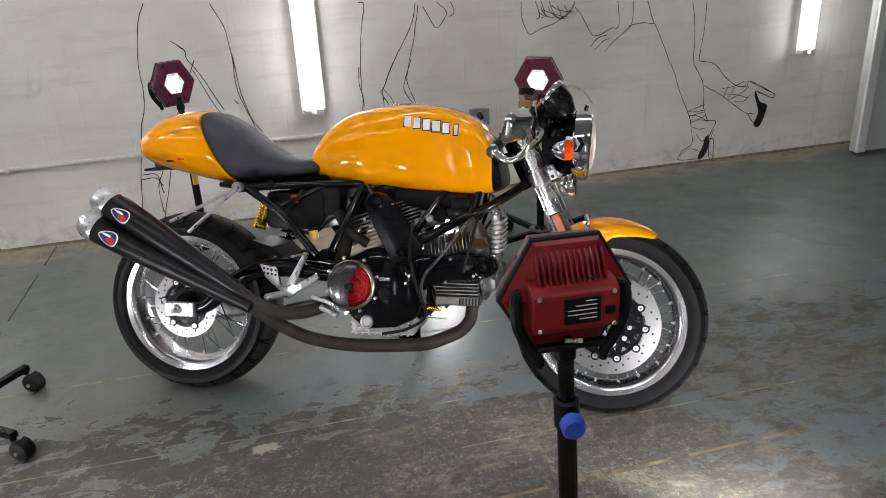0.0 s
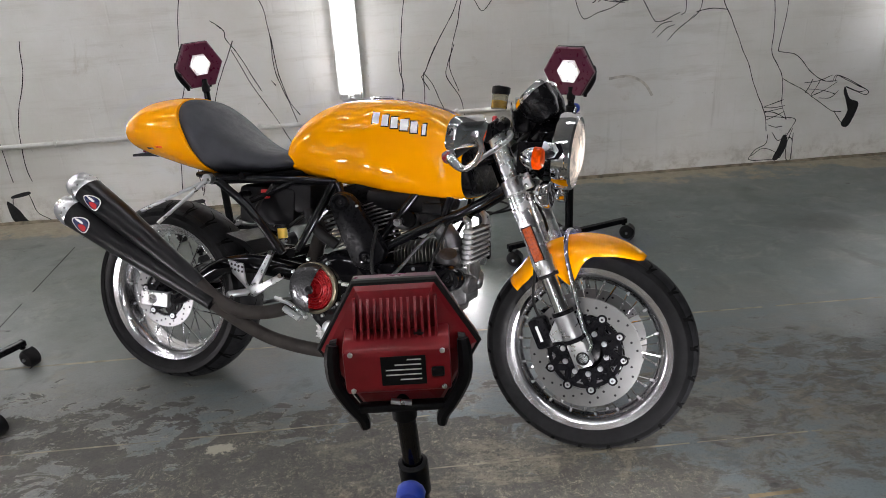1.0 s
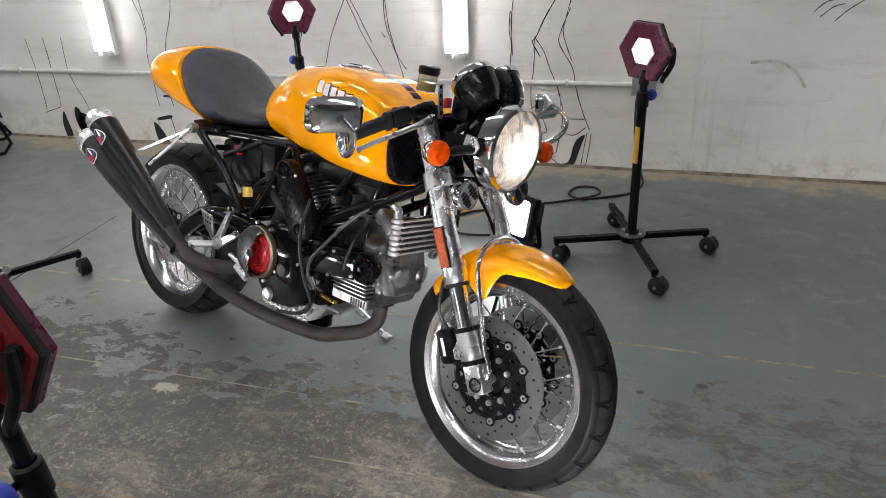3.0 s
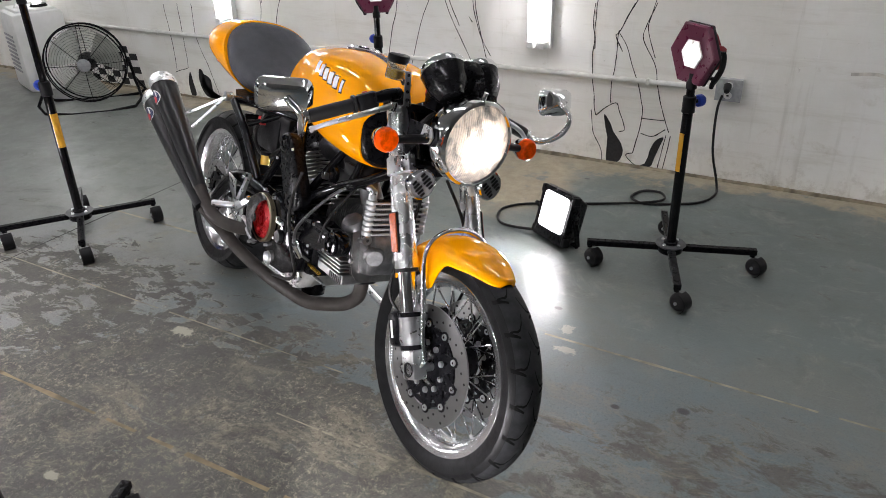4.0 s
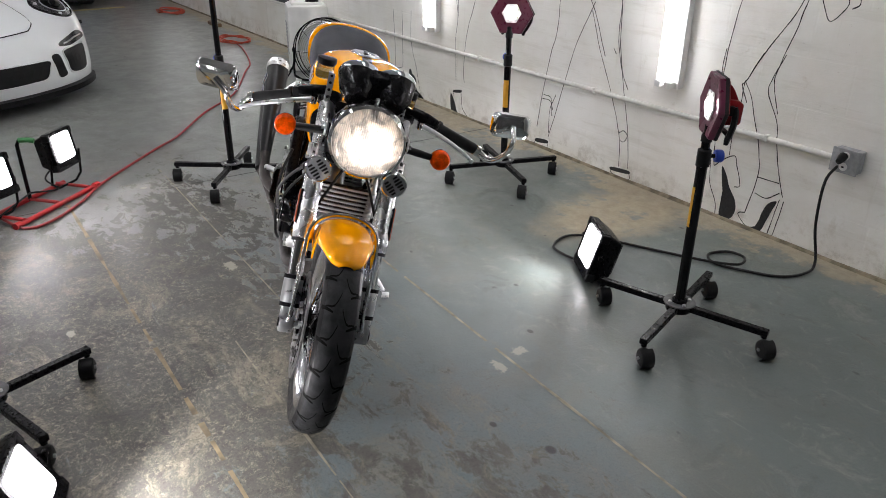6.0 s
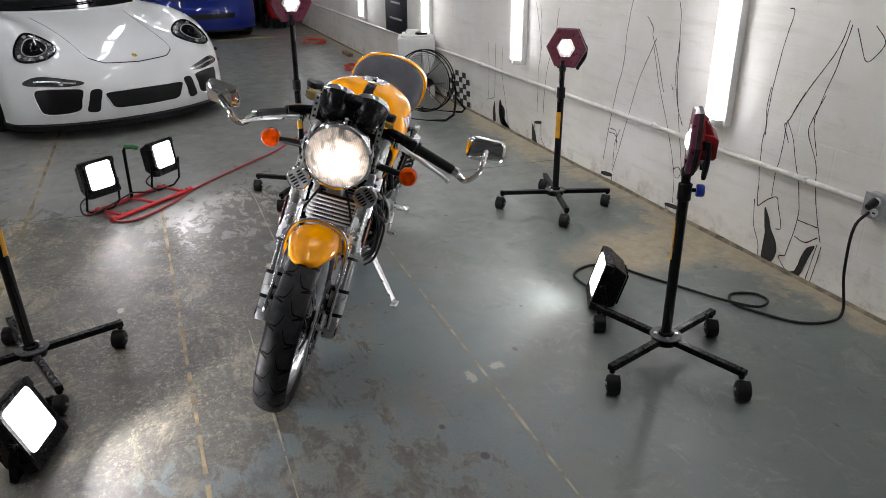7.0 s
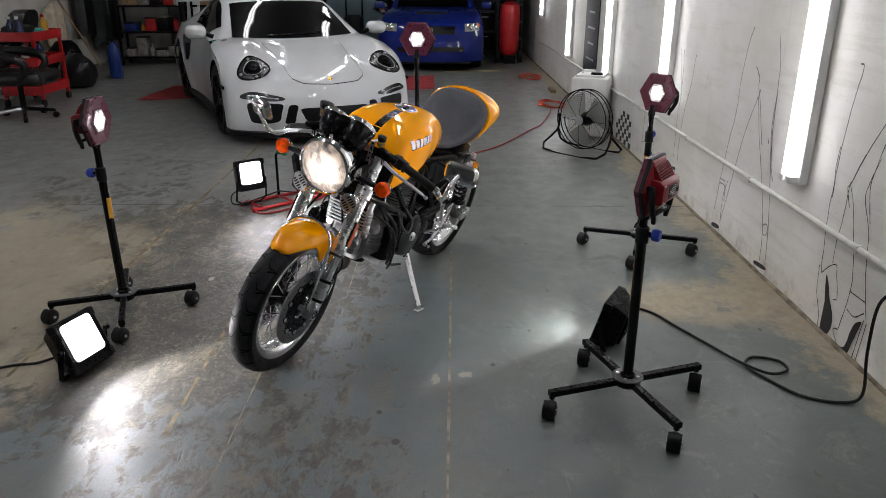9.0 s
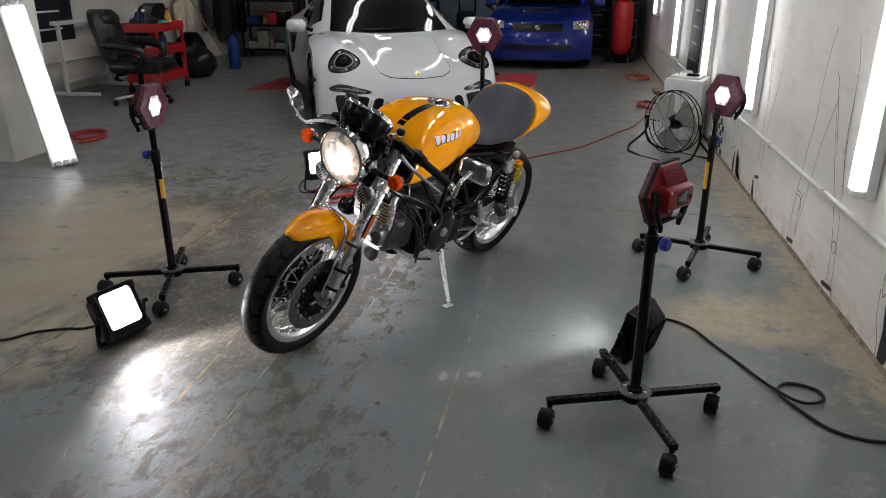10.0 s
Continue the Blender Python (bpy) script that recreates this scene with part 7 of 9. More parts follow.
floor_fan()
heater()
box_t = thing("outlet_box", pose(1.468, WALL_Y, 0.445), "grey surface-mounted outlet box with a black plug", "power outlet")
part("back_box", box((0, -0.024, 0), (0.105, 0.048, 0.092), 0.006), GREY_METAL, box_t, smooth=True)
part("cover_plate", box((0, -0.050, 0), (0.112, 0.006, 0.098), 0.002), GREY_METAL, box_t)
for zz in (-0.022, 0.022):
    part("receptacle", lathe([(0.0, 0.004), (0.015, 0.004), (0.017, 0.0)], axis_to((0, -0.053, zz), (0, -1, 0)), 16), WHITE_METAL, box_t, "white receptacle face")
    part("slot", box((0, -0.0575, zz), (0.010, 0.001, 0.006)), PLASTIC, box_t)
part("plug", lathe([(0.0, 0.045), (0.012, 0.042), (0.017, 0.02), (0.017, 0.0)], axis_to((-0.005, -0.056, 0.022), (0.1, -1, -0.4)), 14), CABLE, box_t, "black plug", smooth=True)
bm = tube([(x, WALL_Y - 0.013, 0.432 + 0.004 * x) for x in (1.41, 0.6, -0.3, -1.2, -2.4, -4.0, -6.0, -8.5)], 0.0125, 12)
con = tagged(part("conduit", bm, CONDUIT, smooth=True), "thin painted conduit running along the block wall", "conduit", kind="structure")
for x in (1.1, 0.05, -1.0, -2.2, -3.4):
    z = 0.432 + 0.004 * x
    part("clip", box((x, WALL_Y - 0.014, z), (0.018, 0.027, 0.034), 0.004), CONDUIT, con)

# ---- parked cars ----
class Skin:
    """A smooth panel through a few long profiles (x, y, z), from one side of the car to the other."""

    def __init__(self, profiles):
        self.cols = [[V(p) for p in prof] for prof in profiles]

    def at(self, s, t):
        """s from 0 to 1 across the car, t from 0 to 1 along each profile."""
        def cubic(pts, u):
            n = len(pts) - 1
            f = min(max(u, 0.0), 1.0) * n
            i = min(int(f), n - 1)
            k = f - i
            b, c = pts[i], pts[i + 1]
            a = pts[i - 1] if i else b * 2 - c
            d = pts[i + 2] if i + 2 <= n else c * 2 - b
            return 0.5 * ((2 * b) + (c - a) * k + (2 * a - 5 * b + 4 * c - d) * k * k + (3 * b - a - 3 * c + d) * k ** 3)
        return cubic([cubic(col, t) for col in self.cols], s)

    def normal(self, s, t):
        e = 0.01
        n = (self.at(min(1, s + e), t) - self.at(max(0, s - e), t)).cross(self.at(s, min(1, t + e)) - self.at(s, max(0, t - e)))
        n.normalize()
        return n if n.x + n.z > 0 else -n

    def oval(self, s, t, across, along, n=24):
        """An oval round (s, t), with its half-axes in metres, as (s, t) corners."""
        e = 0.01
        ds, dt = (self.at(s + e, t) - self.at(s - e, t)) / (2 * e), (self.at(s, t + e) - self.at(s, t - e)) / (2 * e)
        u = ds.normalized()
        v = (dt - u * dt.dot(u)).normalized()
        out = []
        for k in range(n):
            a = 2 * math.pi * k / n
            p, q = across * math.cos(a), along * math.sin(a)
            b = q / dt.dot(v)
            out.append((s + (p - b * dt.dot(u)) / ds.length, t + b))
        return out

    def sheet(self, ns, nt, s0=0.0, s1=1.0, t0=0.0, t1=1.0, lift=0.0, bm=None):
        rows = []
        for i in range(ns + 1):
            s = s0 + (s1 - s0) * i / ns
            row = []
            for j in range(nt + 1):
                t = t0 + (t1 - t0) * j / nt
                p = self.at(s, t)
                row.append(p + self.normal(s, t) * lift if lift else p)
            rows.append(row)
        return loft(rows, bm, caps=False, closed=False)

    def patch(self, outline, lift, rings=4, dish=0.0):
        """A panel inside a closed outline of (s, t) corners, its rim rounded, its middle sunk by dish."""
        rim = smoothed([(a, b, 0) for a, b in outline], 4, loop=True)
        cs = sum((p.x for p in rim)) / len(rim)
        ct = sum((p.y for p in rim)) / len(rim)
        rows = []
        for k in range(rings, 0, -1):
            f = k / rings
            rows.append([])
            for p in rim:
                s, t = cs + (p.x - cs) * f, ct + (p.y - ct) * f
                rows[-1].append(self.at(s, t) + self.normal(s, t) * (lift - (dish if k < rings else 0.0)))
        return loft(rows, caps=True)

    def rim(self, outline, r, lift=0.002):
        pts = smoothed([(a, b, 0) for a, b in outline], 4, loop=True)
        return tube([self.at(p.x, p.y) + self.normal(p.x, p.y) * lift for p in pts], r, 6, loop=True)

    def line(self, pts, r, n=20, lift=0.001):
        out = []
        for (s0, t0), (s1, t1) in zip(pts, pts[1:]):
            for k in range(n):
                s, t = s0 + (s1 - s0) * k / n, t0 + (t1 - t0) * k / n
                out.append(self.at(s, t) + self.normal(s, t) * lift)
        return tube(out, r, 5)


def mirrored(half):
    """Profiles from one side over the middle to the other."""
    return [[(x, -y, z) for x, y, z in p] for p in half[:0:-1]] + half


def road_wheel(parent, c, r, w, s, material):
    m = Matrix.Translation(c) @ Matrix.Rotation(radians(-90), 4, "X")
    tyre = part("car_wheel", lathe([(r * 0.70, -w / 2), (r * 0.92, -w / 2), (r, -w * 0.36), (r, w * 0.36), (r * 0.92, w / 2), (r * 0.70, w / 2)], m, 40), RUBBER, parent, "black tyre on a dark alloy rim", smooth=True)
    part("rim", lathe([(r * 0.71, s * w * 0.5), (r * 0.68, s * w * 0.46), (r * 0.64, s * w * 0.20), (0.0, s * w * 0.16)], m, 40), material, tyre, smooth=True)
    for k in range(5):
        a = 2 * math.pi * k / 5
        for e in (-0.16, 0.16):
            p = m @ V((0.05 * math.cos(a), 0.05 * math.sin(a), s * w * 0.40))
            q = m @ V((r * 0.68 * math.cos(a + e), r * 0.68 * math.sin(a + e), s * w * 0.44))
            part("rim_spoke", rod(p, q, 0.016, 6), material, tyre)
    part("wheel_cap", lathe([(0.0, s * w * 0.46), (0.06, s * w * 0.44), (0.065, s * w * 0.3)], m, 16), material, tyre)


def side_skin(rows, arches, sill, s):
    """Rows of (x, low width, mid width, mid z, top width, top z); the lower edge runs over the wheel arches."""
    pts = smoothed([(r[0], r[1], r[2]) for r in rows], 8)
    mid = smoothed([(r[3], r[4], r[5]) for r in rows], 8)
    out = []
    for p, q in zip(pts, mid):
        low = sill
        for ax, az, ar in arches:
            if abs(p.x - ax) < ar:
                low = max(low, az + math.sqrt(ar * ar - (p.x - ax) ** 2))
        wl, wm, zm, wt, zt = p.y, p.z, q.x, q.y, q.z
        col = []
        for k in range(9):
            t = k / 8
            z = low + (zt - low) * t
            u = (z - sill) / (zt - sill)
            y = wl + (wm - wl) * min(1, u / 0.45) ** 0.7 if u < 0.45 else wm + (wt - wm) * ((u - 0.45) / 0.55) ** 2
            col.append(V((p.x, s * y, z)))
        out.append(col)
    return loft(out, caps=False, closed=False)


def white_car():
    k = 0.958
    m = pose(-3.591, 1.650, 0, 0, 0, 25.5) @ Matrix.Scale(k, 4)
    t = thing("sports_car", m, "white rear-engined sports car with black wheels, parked facing the motorcycle", "car")
    half = [[(0.925, 0, 0.13), (0.945, 0, 0.22), (0.94, 0, 0.36), (0.90, 0, 0.47), (0.82, 0, 0.565), (0.60, 0, 0.655), (0.30, 0, 0.735), (-0.02, 0, 0.795), (-0.30, 0, 0.845)],
            [(0.895, 0.28, 0.13), (0.915, 0.28, 0.22), (0.91, 0.28, 0.36), (0.87, 0.28, 0.47), (0.79, 0.28, 0.565), (0.58, 0.27, 0.658), (0.28, 0.27, 0.742), (-0.03, 0.28, 0.804), (-0.31, 0.28, 0.852)],
            [(0.815, 0.54, 0.13), (0.835, 0.54, 0.22), (0.830, 0.54, 0.36), (0.78, 0.53, 0.48), (0.69, 0.50, 0.585), (0.51, 0.45, 0.668), (0.24, 0.43, 0.745), (-0.05, 0.45, 0.812), (-0.33, 0.48, 0.860)],
            [(0.690, 0.74, 0.13), (0.705, 0.74, 0.22), (0.700, 0.73, 0.36), (0.670, 0.71, 0.52), (0.60, 0.68, 0.640), (0.42, 0.66, 0.770), (0.15, 0.66, 0.840), (-0.10, 0.66, 0.865), (-0.35, 0.67, 0.880)],
            [(0.55, 0.875, 0.13), (0.56, 0.88, 0.22), (0.55, 0.878, 0.36), (0.525, 0.865, 0.52), (0.465, 0.84, 0.635), (0.33, 0.815, 0.745), (0.10, 0.805, 0.815), (-0.12, 0.805, 0.840), (-0.36, 0.80, 0.855)],
            [(0.40, 0.905, 0.13), (0.405, 0.91, 0.22), (0.40, 0.912, 0.36), (0.385, 0.91, 0.51), (0.345, 0.908, 0.61), (0.24, 0.90, 0.70), (0.06, 0.895, 0.755), (-0.14, 0.885, 0.785), (-0.38, 0.865, 0.81)]]
    skin = Skin(mirrored(half))
    body = part("body_front", skin.sheet(60, 40), WHITE_PAINT, t, "glossy white front body and bonnet", smooth=True)
    rows = [(0.41, 0.90, 0.912, 0.40, 0.905, 0.52), (0.30, 0.90, 0.915, 0.45, 0.905, 0.655), (0.05, 0.90, 0.915, 0.5, 0.897, 0.755), (-0.20, 0.89, 0.91, 0.5, 0.88, 0.80), (-0.45, 0.86, 0.895, 0.5, 0.855, 0.83), (-1.1, 0.83, 0.875, 0.5, 0.81, 0.87),
            (-1.7, 0.84, 0.89, 0.5, 0.81, 0.90), (-2.1, 0.88, 0.93, 0.55, 0.84, 0.92), (-2.5, 0.90, 0.945, 0.6, 0.84, 0.92), (-2.9, 0.88, 0.93, 0.6, 0.80, 0.88), (-3.35, 0.80, 0.86, 0.55, 0.72, 0.80)]
    arches = ((0.0, 0.33, 0.375), (-2.456, 0.345, 0.385))
    for s in (-1, 1):
        part("body_side", side_skin(rows, arches, 0.17, s), WHITE_PAINT, t, "white flank with wide arches", smooth=True)
        for ax, az, r in ((0.0, 0.33, 0.345), (-2.456, 0.345, 0.355)):
            road_wheel(t, (ax, s * 0.775, az), r, 0.25, s, BLACK_SATIN)
            part("arch_liner", lathe([(0.30, -0.02), (0.375, -0.02), (0.375, 0.16)], Matrix.Translation((ax, s * 0.70, az)) @ Matrix.Rotation(radians(-90), 4, "X"), 32), PLASTIC, t)
        part("side_skirt", box((-1.25, s * 0.83, 0.145), (1.75, 0.14, 0.06), 0.02), PLASTIC, t)
        # oval headlight set into the fender
        hs, ht = (0.5 + s * 0.288), 0.536
        lens = skin.oval(hs, ht, 0.128, 0.158)
        lamp = part("car_headlight", skin.patch(lens, 0.004), LAMP_INSIDE, t, "oval black-ringed headlight, off", smooth=True)
        part("lamp_rim", skin.rim(lens, 0.009, 0.004), BLACK_GLOSS, lamp, smooth=True)
        part("lamp_ring", skin.rim(skin.oval(hs, ht, 0.078, 0.094), 0.004, 0.008), GREY_METAL, lamp, smooth=True)
        part("lamp_glass", skin.patch(skin.oval(hs, ht, 0.070, 0.085), 0.009), DARK_GLASS, lamp, smooth=True)
        c, n = skin.at(hs, ht), skin.normal(hs, ht)
        part("projector", lathe([(0.044, 0.004), (0.042, 0.016), (0.030, 0.024), (0.0, 0.028)], axis_to(c, n), 24), DARK_GLASS, lamp, smooth=True)
        for q in range(4):
            a = radians(45 + 90 * q)
            p = skin.oval(hs, ht, 0.104, 0.130, 8)[2 * q + 1]
            part("running_light", lathe([(0.0, 0.012), (0.013, 0.010), (0.015, 0.002)], axis_to(skin.at(*p), skin.normal(*p)), 10), GREY_METAL, lamp, smooth=True)
        # side intake, light bar and slot, rounded like the real openings
        def across(*pts):
            return [(0.5 + s * a * 0.91, b - 0.038) for a, b in pts]
        shape = across((0.205, 0.165), (0.192, 0.235), (0.186, 0.305), (0.235, 0.318), (0.300, 0.315), (0.345, 0.300), (0.338, 0.220), (0.318, 0.150), (0.26, 0.138))
        part("side_intake", skin.patch(shape, 0.003, dish=0.0), BLACK_MATT, t, "black meshed side air intake")
        part("intake_lip", skin.rim(shape, 0.006), WHITE_PAINT, t, smooth=True)
        shape = across((0.178, 0.345), (0.190, 0.372), (0.25, 0.388), (0.33, 0.380), (0.378, 0.352), (0.365, 0.332), (0.29, 0.330), (0.22, 0.330))
        bar = part("light_bar", skin.patch(shape, 0.006), SMOKED, t, "smoked front light bar", smooth=True)
        part("bar_strip", skin.line(across((0.20, 0.352), (0.27, 0.360), (0.35, 0.352)), 0.006, 8, 0.010), ALLOY, bar, "pale reflector strip")
        shape = across((0.150, 0.150), (0.142, 0.220), (0.134, 0.285), (0.150, 0.300), (0.166, 0.285), (0.176, 0.220), (0.184, 0.160), (0.168, 0.140))
        part("air_slot", skin.patch(shape, 0.003), BLACK_MATT, t, "narrow black air slot")
        part("fender_vent", skin.sheet(4, 4, 0.5 + s * 0.335, 0.5 + s * 0.375, 0.90, 0.955, 0.004), BLACK_MATT, t, "black fender vent")
        part("wheel_vane", box((0.40, s * 0.915, 0.50), (0.16, 0.02, 0.03), 0.008), PLASTIC, t)
        # door mirror
        p = V((-0.50, s * 0.97, 0.93))
        mir = part("door_mirror", loft([[p + V((dx, s * y, z)) for y, z in round_rect(w, h, h * 0.45, 5)] for dx, w, h in ((0.09, 0.06, 0.04), (0.06, 0.16, 0.10), (0.0, 0.21, 0.135), (-0.07, 0.20, 0.13))]), WHITE_PAINT, t, "white door mirror", smooth=True)
        part("mirror_stalk", tube([(-0.50, s * 0.80, 0.88), (-0.52, s * 0.90, 0.92)], 0.022, 8), BLACK_SATIN, mir)
        part("rear_intake", prism([(-1.90, 0.55), (-1.83, 0.53), (-1.76, 0.59), (-1.73, 0.73), (-1.78, 0.82), (-1.87, 0.82), (-1.93, 0.70)], min(s * 0.84, s * 0.928), max(s * 0.84, s * 0.928), side(), bevel=0.004), BLACK_MATT, t, "black intake ahead of the rear arch")
        part("door_gap", tube([(-0.40, s * 0.858, 0.82), (-0.44, s * 0.892, 0.5), (-0.42, s * 0.868, 0.24)], 0.004, 4, steps=4), BLACK_MATT, t)
    mouth = [(0.388, 0.229), (0.445, 0.236), (0.500, 0.238), (0.555, 0.236), (0.612, 0.229), (0.609, 0.179), (0.592, 0.119), (0.546, 0.112), (0.500, 0.110), (0.454, 0.112), (0.408, 0.119), (0.391, 0.179)]
    part("front_grille", skin.patch(mouth, 0.003), BLACK_MATT, t, "black centre air intake")
    part("intake_lip", skin.rim(mouth, 0.005), WHITE_PAINT, t, smooth=True)
    # splitter
    lip = [skin.at(i / 40, 0.02) for i in range(41)]
    bm = loft([[V((p.x + 0.05 * (1 - abs(i / 20 - 1) ** 3), p.y * 1.01, z)) for i, p in enumerate(lip)] + [V((p.x - 0.2, p.y * 0.95, z)) for p in lip[::-1]] for z in (0.085, 0.125)])
    part("front_splitter", bm, PLASTIC, t, "black front splitter")
    # bonnet gap and crest
    part("bonnet_gap", skin.line([(0.375, 0.52), (0.41, 0.475), (0.5, 0.455), (0.59, 0.475), (0.625, 0.52)], 0.0042), BLACK_MATT, t)
    for a in (-1, 1):
        part("bonnet_gap", skin.line([(0.5 + a * 0.165, 0.92), (0.5 + a * 0.155, 0.72), (0.5 + a * 0.138, 0.57), (0.5 + a * 0.125, 0.52)], 0.0016), BLACK_MATT, t)
    c, n = skin.at(0.5, 0.515), skin.normal(0.5, 0.515)
    part("bonnet_crest", lathe([(0.0, 0.004), (0.021, 0.003), (0.023, 0.0)], axis_to(c, n) @ Matrix.Diagonal((0.8, 1.1, 1, 1)), 16), GOLD, t, "small gold and red badge")
    # cabin
    cabin = Skin(mirrored([[(-0.28, 0, 0.84), (-0.62, 0, 1.03), (-1.0, 0, 1.215), (-1.4, 0, 1.285), (-1.9, 0, 1.24), (-2.6, 0, 1.02), (-3.3, 0, 0.82)],
                           [(-0.30, 0.36, 0.848), (-0.64, 0.35, 1.025), (-1.02, 0.33, 1.205), (-1.4, 0.33, 1.272), (-1.9, 0.33, 1.225), (-2.6, 0.34, 1.01), (-3.3, 0.36, 0.81)],
                           [(-0.40, 0.68, 0.862), (-0.72, 0.615, 1.02), (-1.08, 0.545, 1.175), (-1.4, 0.535, 1.225), (-1.9, 0.535, 1.175), (-2.6, 0.56, 0.98), (-3.3, 0.6, 0.80)],
                           [(-0.53, 0.80, 0.845), (-0.85, 0.745, 0.95), (-1.15, 0.675, 1.09), (-1.45, 0.655, 1.12), (-1.9, 0.68, 1.07), (-2.6, 0.74, 0.94), (-3.3, 0.74, 0.80)],
                           [(-0.60, 0.835, 0.83), (-0.9, 0.825, 0.86), (-1.2, 0.815, 0.87), (-1.5, 0.81, 0.88), (-1.9, 0.82, 0.90), (-2.6, 0.83, 0.90), (-3.3, 0.74, 0.78)]]))
    part("cabin", cabin.sheet(48, 36), WHITE_PAINT, t, "white roof and pillars", smooth=True)
    part("windscreen", cabin.sheet(24, 12, 0.272, 0.728, 0.012, 0.315, 0.006), DARK_GLASS, t, "dark tinted windscreen", smooth=True)
    for a, b in ((0.035, 0.215), (0.785, 0.965)):
        part("side_window", cabin.sheet(6, 20, a, b, 0.12, 0.60, 0.005), DARK_GLASS, t, "dark side window", smooth=True)
    part("wiper", cabin.line([(0.40, 0.03), (0.62, 0.05)], 0.006, 10, 0.014), BLACK_SATIN, t)
    for s in (-1, 1):
        part("wing_strut", box((-3.05, s * 0.35, 1.00), (0.16, 0.02, 0.30), 0.004), BLACK_SATIN, t)
        part("wing_endplate", box((-3.1, s * 0.82, 1.16), (0.34, 0.015, 0.14), 0.005), WHITE_PAINT, t)
    part("rear_wing", loft([[V((x, y, z)) for x, z in ((-2.92, 1.155), (-3.08, 1.172), (-3.26, 1.21), (-3.26, 1.19), (-3.08, 1.147), (-2.94, 1.14))] for y in (-0.82, 0.0, 0.82)]), WHITE_PAINT, t, "large white rear wing", smooth=True)


def blue_car():
    m = pose(-8.68, 2.82, 0, 0, 0, -1) @ Matrix.Scale(0.95, 4)
    t = thing("saloon_car", m, "deep blue sports saloon with a bonnet scoop, parked at the back", "car")
    half = [[(0.86, 0, 0.16), (0.885, 0, 0.30), (0.875, 0, 0.45), (0.84, 0, 0.56), (0.80, 0, 0.68), (0.70, 0, 0.76), (0.30, 0, 0.85), (-0.10, 0, 0.915), (-0.42, 0, 0.95)],
            [(0.84, 0.35, 0.16), (0.865, 0.35, 0.30), (0.855, 0.35, 0.45), (0.82, 0.35, 0.56), (0.78, 0.35, 0.68), (0.68, 0.35, 0.765), (0.28, 0.36, 0.86), (-0.10, 0.37, 0.925), (-0.43, 0.38, 0.96)],
            [(0.74, 0.64, 0.16), (0.765, 0.64, 0.30), (0.755, 0.64, 0.45), (0.72, 0.64, 0.56), (0.66, 0.64, 0.68), (0.54, 0.63, 0.775), (0.22, 0.63, 0.865), (-0.12, 0.63, 0.92), (-0.45, 0.63, 0.95)],
            [(0.54, 0.835, 0.16), (0.56, 0.84, 0.30), (0.55, 0.84, 0.45), (0.52, 0.835, 0.56), (0.46, 0.82, 0.68), (0.34, 0.80, 0.78), (0.14, 0.79, 0.85), (-0.15, 0.78, 0.89), (-0.46, 0.78, 0.91)],
            [(0.40, 0.865, 0.16), (0.405, 0.868, 0.30), (0.40, 0.868, 0.45), (0.385, 0.866, 0.56), (0.35, 0.862, 0.66), (0.25, 0.858, 0.72), (0.08, 0.855, 0.77), (-0.16, 0.85, 0.80), (-0.48, 0.845, 0.83)]]
    skin = Skin(mirrored(half))
    part("body_front", skin.sheet(48, 32), BLUE_PAINT, t, "deep blue bonnet and bumper", smooth=True)
    rows = [(0.40, 0.85, 0.868, 0.45, 0.866, 0.56), (0.25, 0.85, 0.87, 0.5, 0.858, 0.72), (-0.15, 0.85, 0.87, 0.5, 0.85, 0.80), (-0.8, 0.83, 0.865, 0.55, 0.83, 0.86), (-2.0, 0.83, 0.865, 0.55, 0.83, 0.90), (-3.2, 0.80, 0.84, 0.55, 0.80, 0.92)]
    for s in (-1, 1):
        part("body_side", side_skin(rows, ((0.0, 0.31, 0.35), (-2.54, 0.31, 0.35)), 0.17, s), BLUE_PAINT, t, smooth=True)
        for ax in (0.0, -2.54):
            road_wheel(t, (ax, s * 0.74, 0.31), 0.315, 0.21, s, GOLD)
        a0, a1 = (0.705, 0.835) if s > 0 else (0.165, 0.295)
        lamp = part("car_headlight", skin.sheet(8, 4, a0, a1, 0.44, 0.575, 0.008), GREY_METAL, t, "clear headlight, off", smooth=True)
        for q in (0.30, 0.70):
            c, n = skin.at(a0 + (a1 - a0) * q, 0.51), V((1, 0, 0.1))
            part("lamp_bowl", lathe([(0.0, 0.03), (0.045, 0.028), (0.055, 0.02)], axis_to(c, n), 18), CHROME, lamp, smooth=True)
        c = skin.at(a1 if s > 0 else a0, 0.53)
        part("corner_lamp", lathe([(0.0, 0.02), (0.03, 0.015), (0.035, 0.0)], axis_to(c, (0.8, s * 0.6, 0)), 12), AMBER, lamp, "amber corner lamp")
        p = V((-0.72, s * 0.95, 0.98))
        part("door_mirror", box(p, (0.10, 0.18, 0.12), 0.03), BLUE_PAINT, t, smooth=True)
        part("pillar", tube([(-0.46, s * 0.66, 0.94), (-0.85, s * 0.60, 1.18), (-1.15, s * 0.55, 1.36)], 0.03, 8), BLUE_PAINT, t, smooth=True)
    part("front_grille", skin.sheet(12, 4, 0.36, 0.64, 0.40, 0.535, 0.008), BLACK_MATT, t, "black grille")
    part("grille_badge", lathe([(0.0, 0.01), (0.04, 0.008), (0.042, 0.0)], axis_to(skin.at(0.5, 0.47) + V((0.012, 0, 0)), (1, 0, 0)), 14), CHROME, t, "small oval badge")
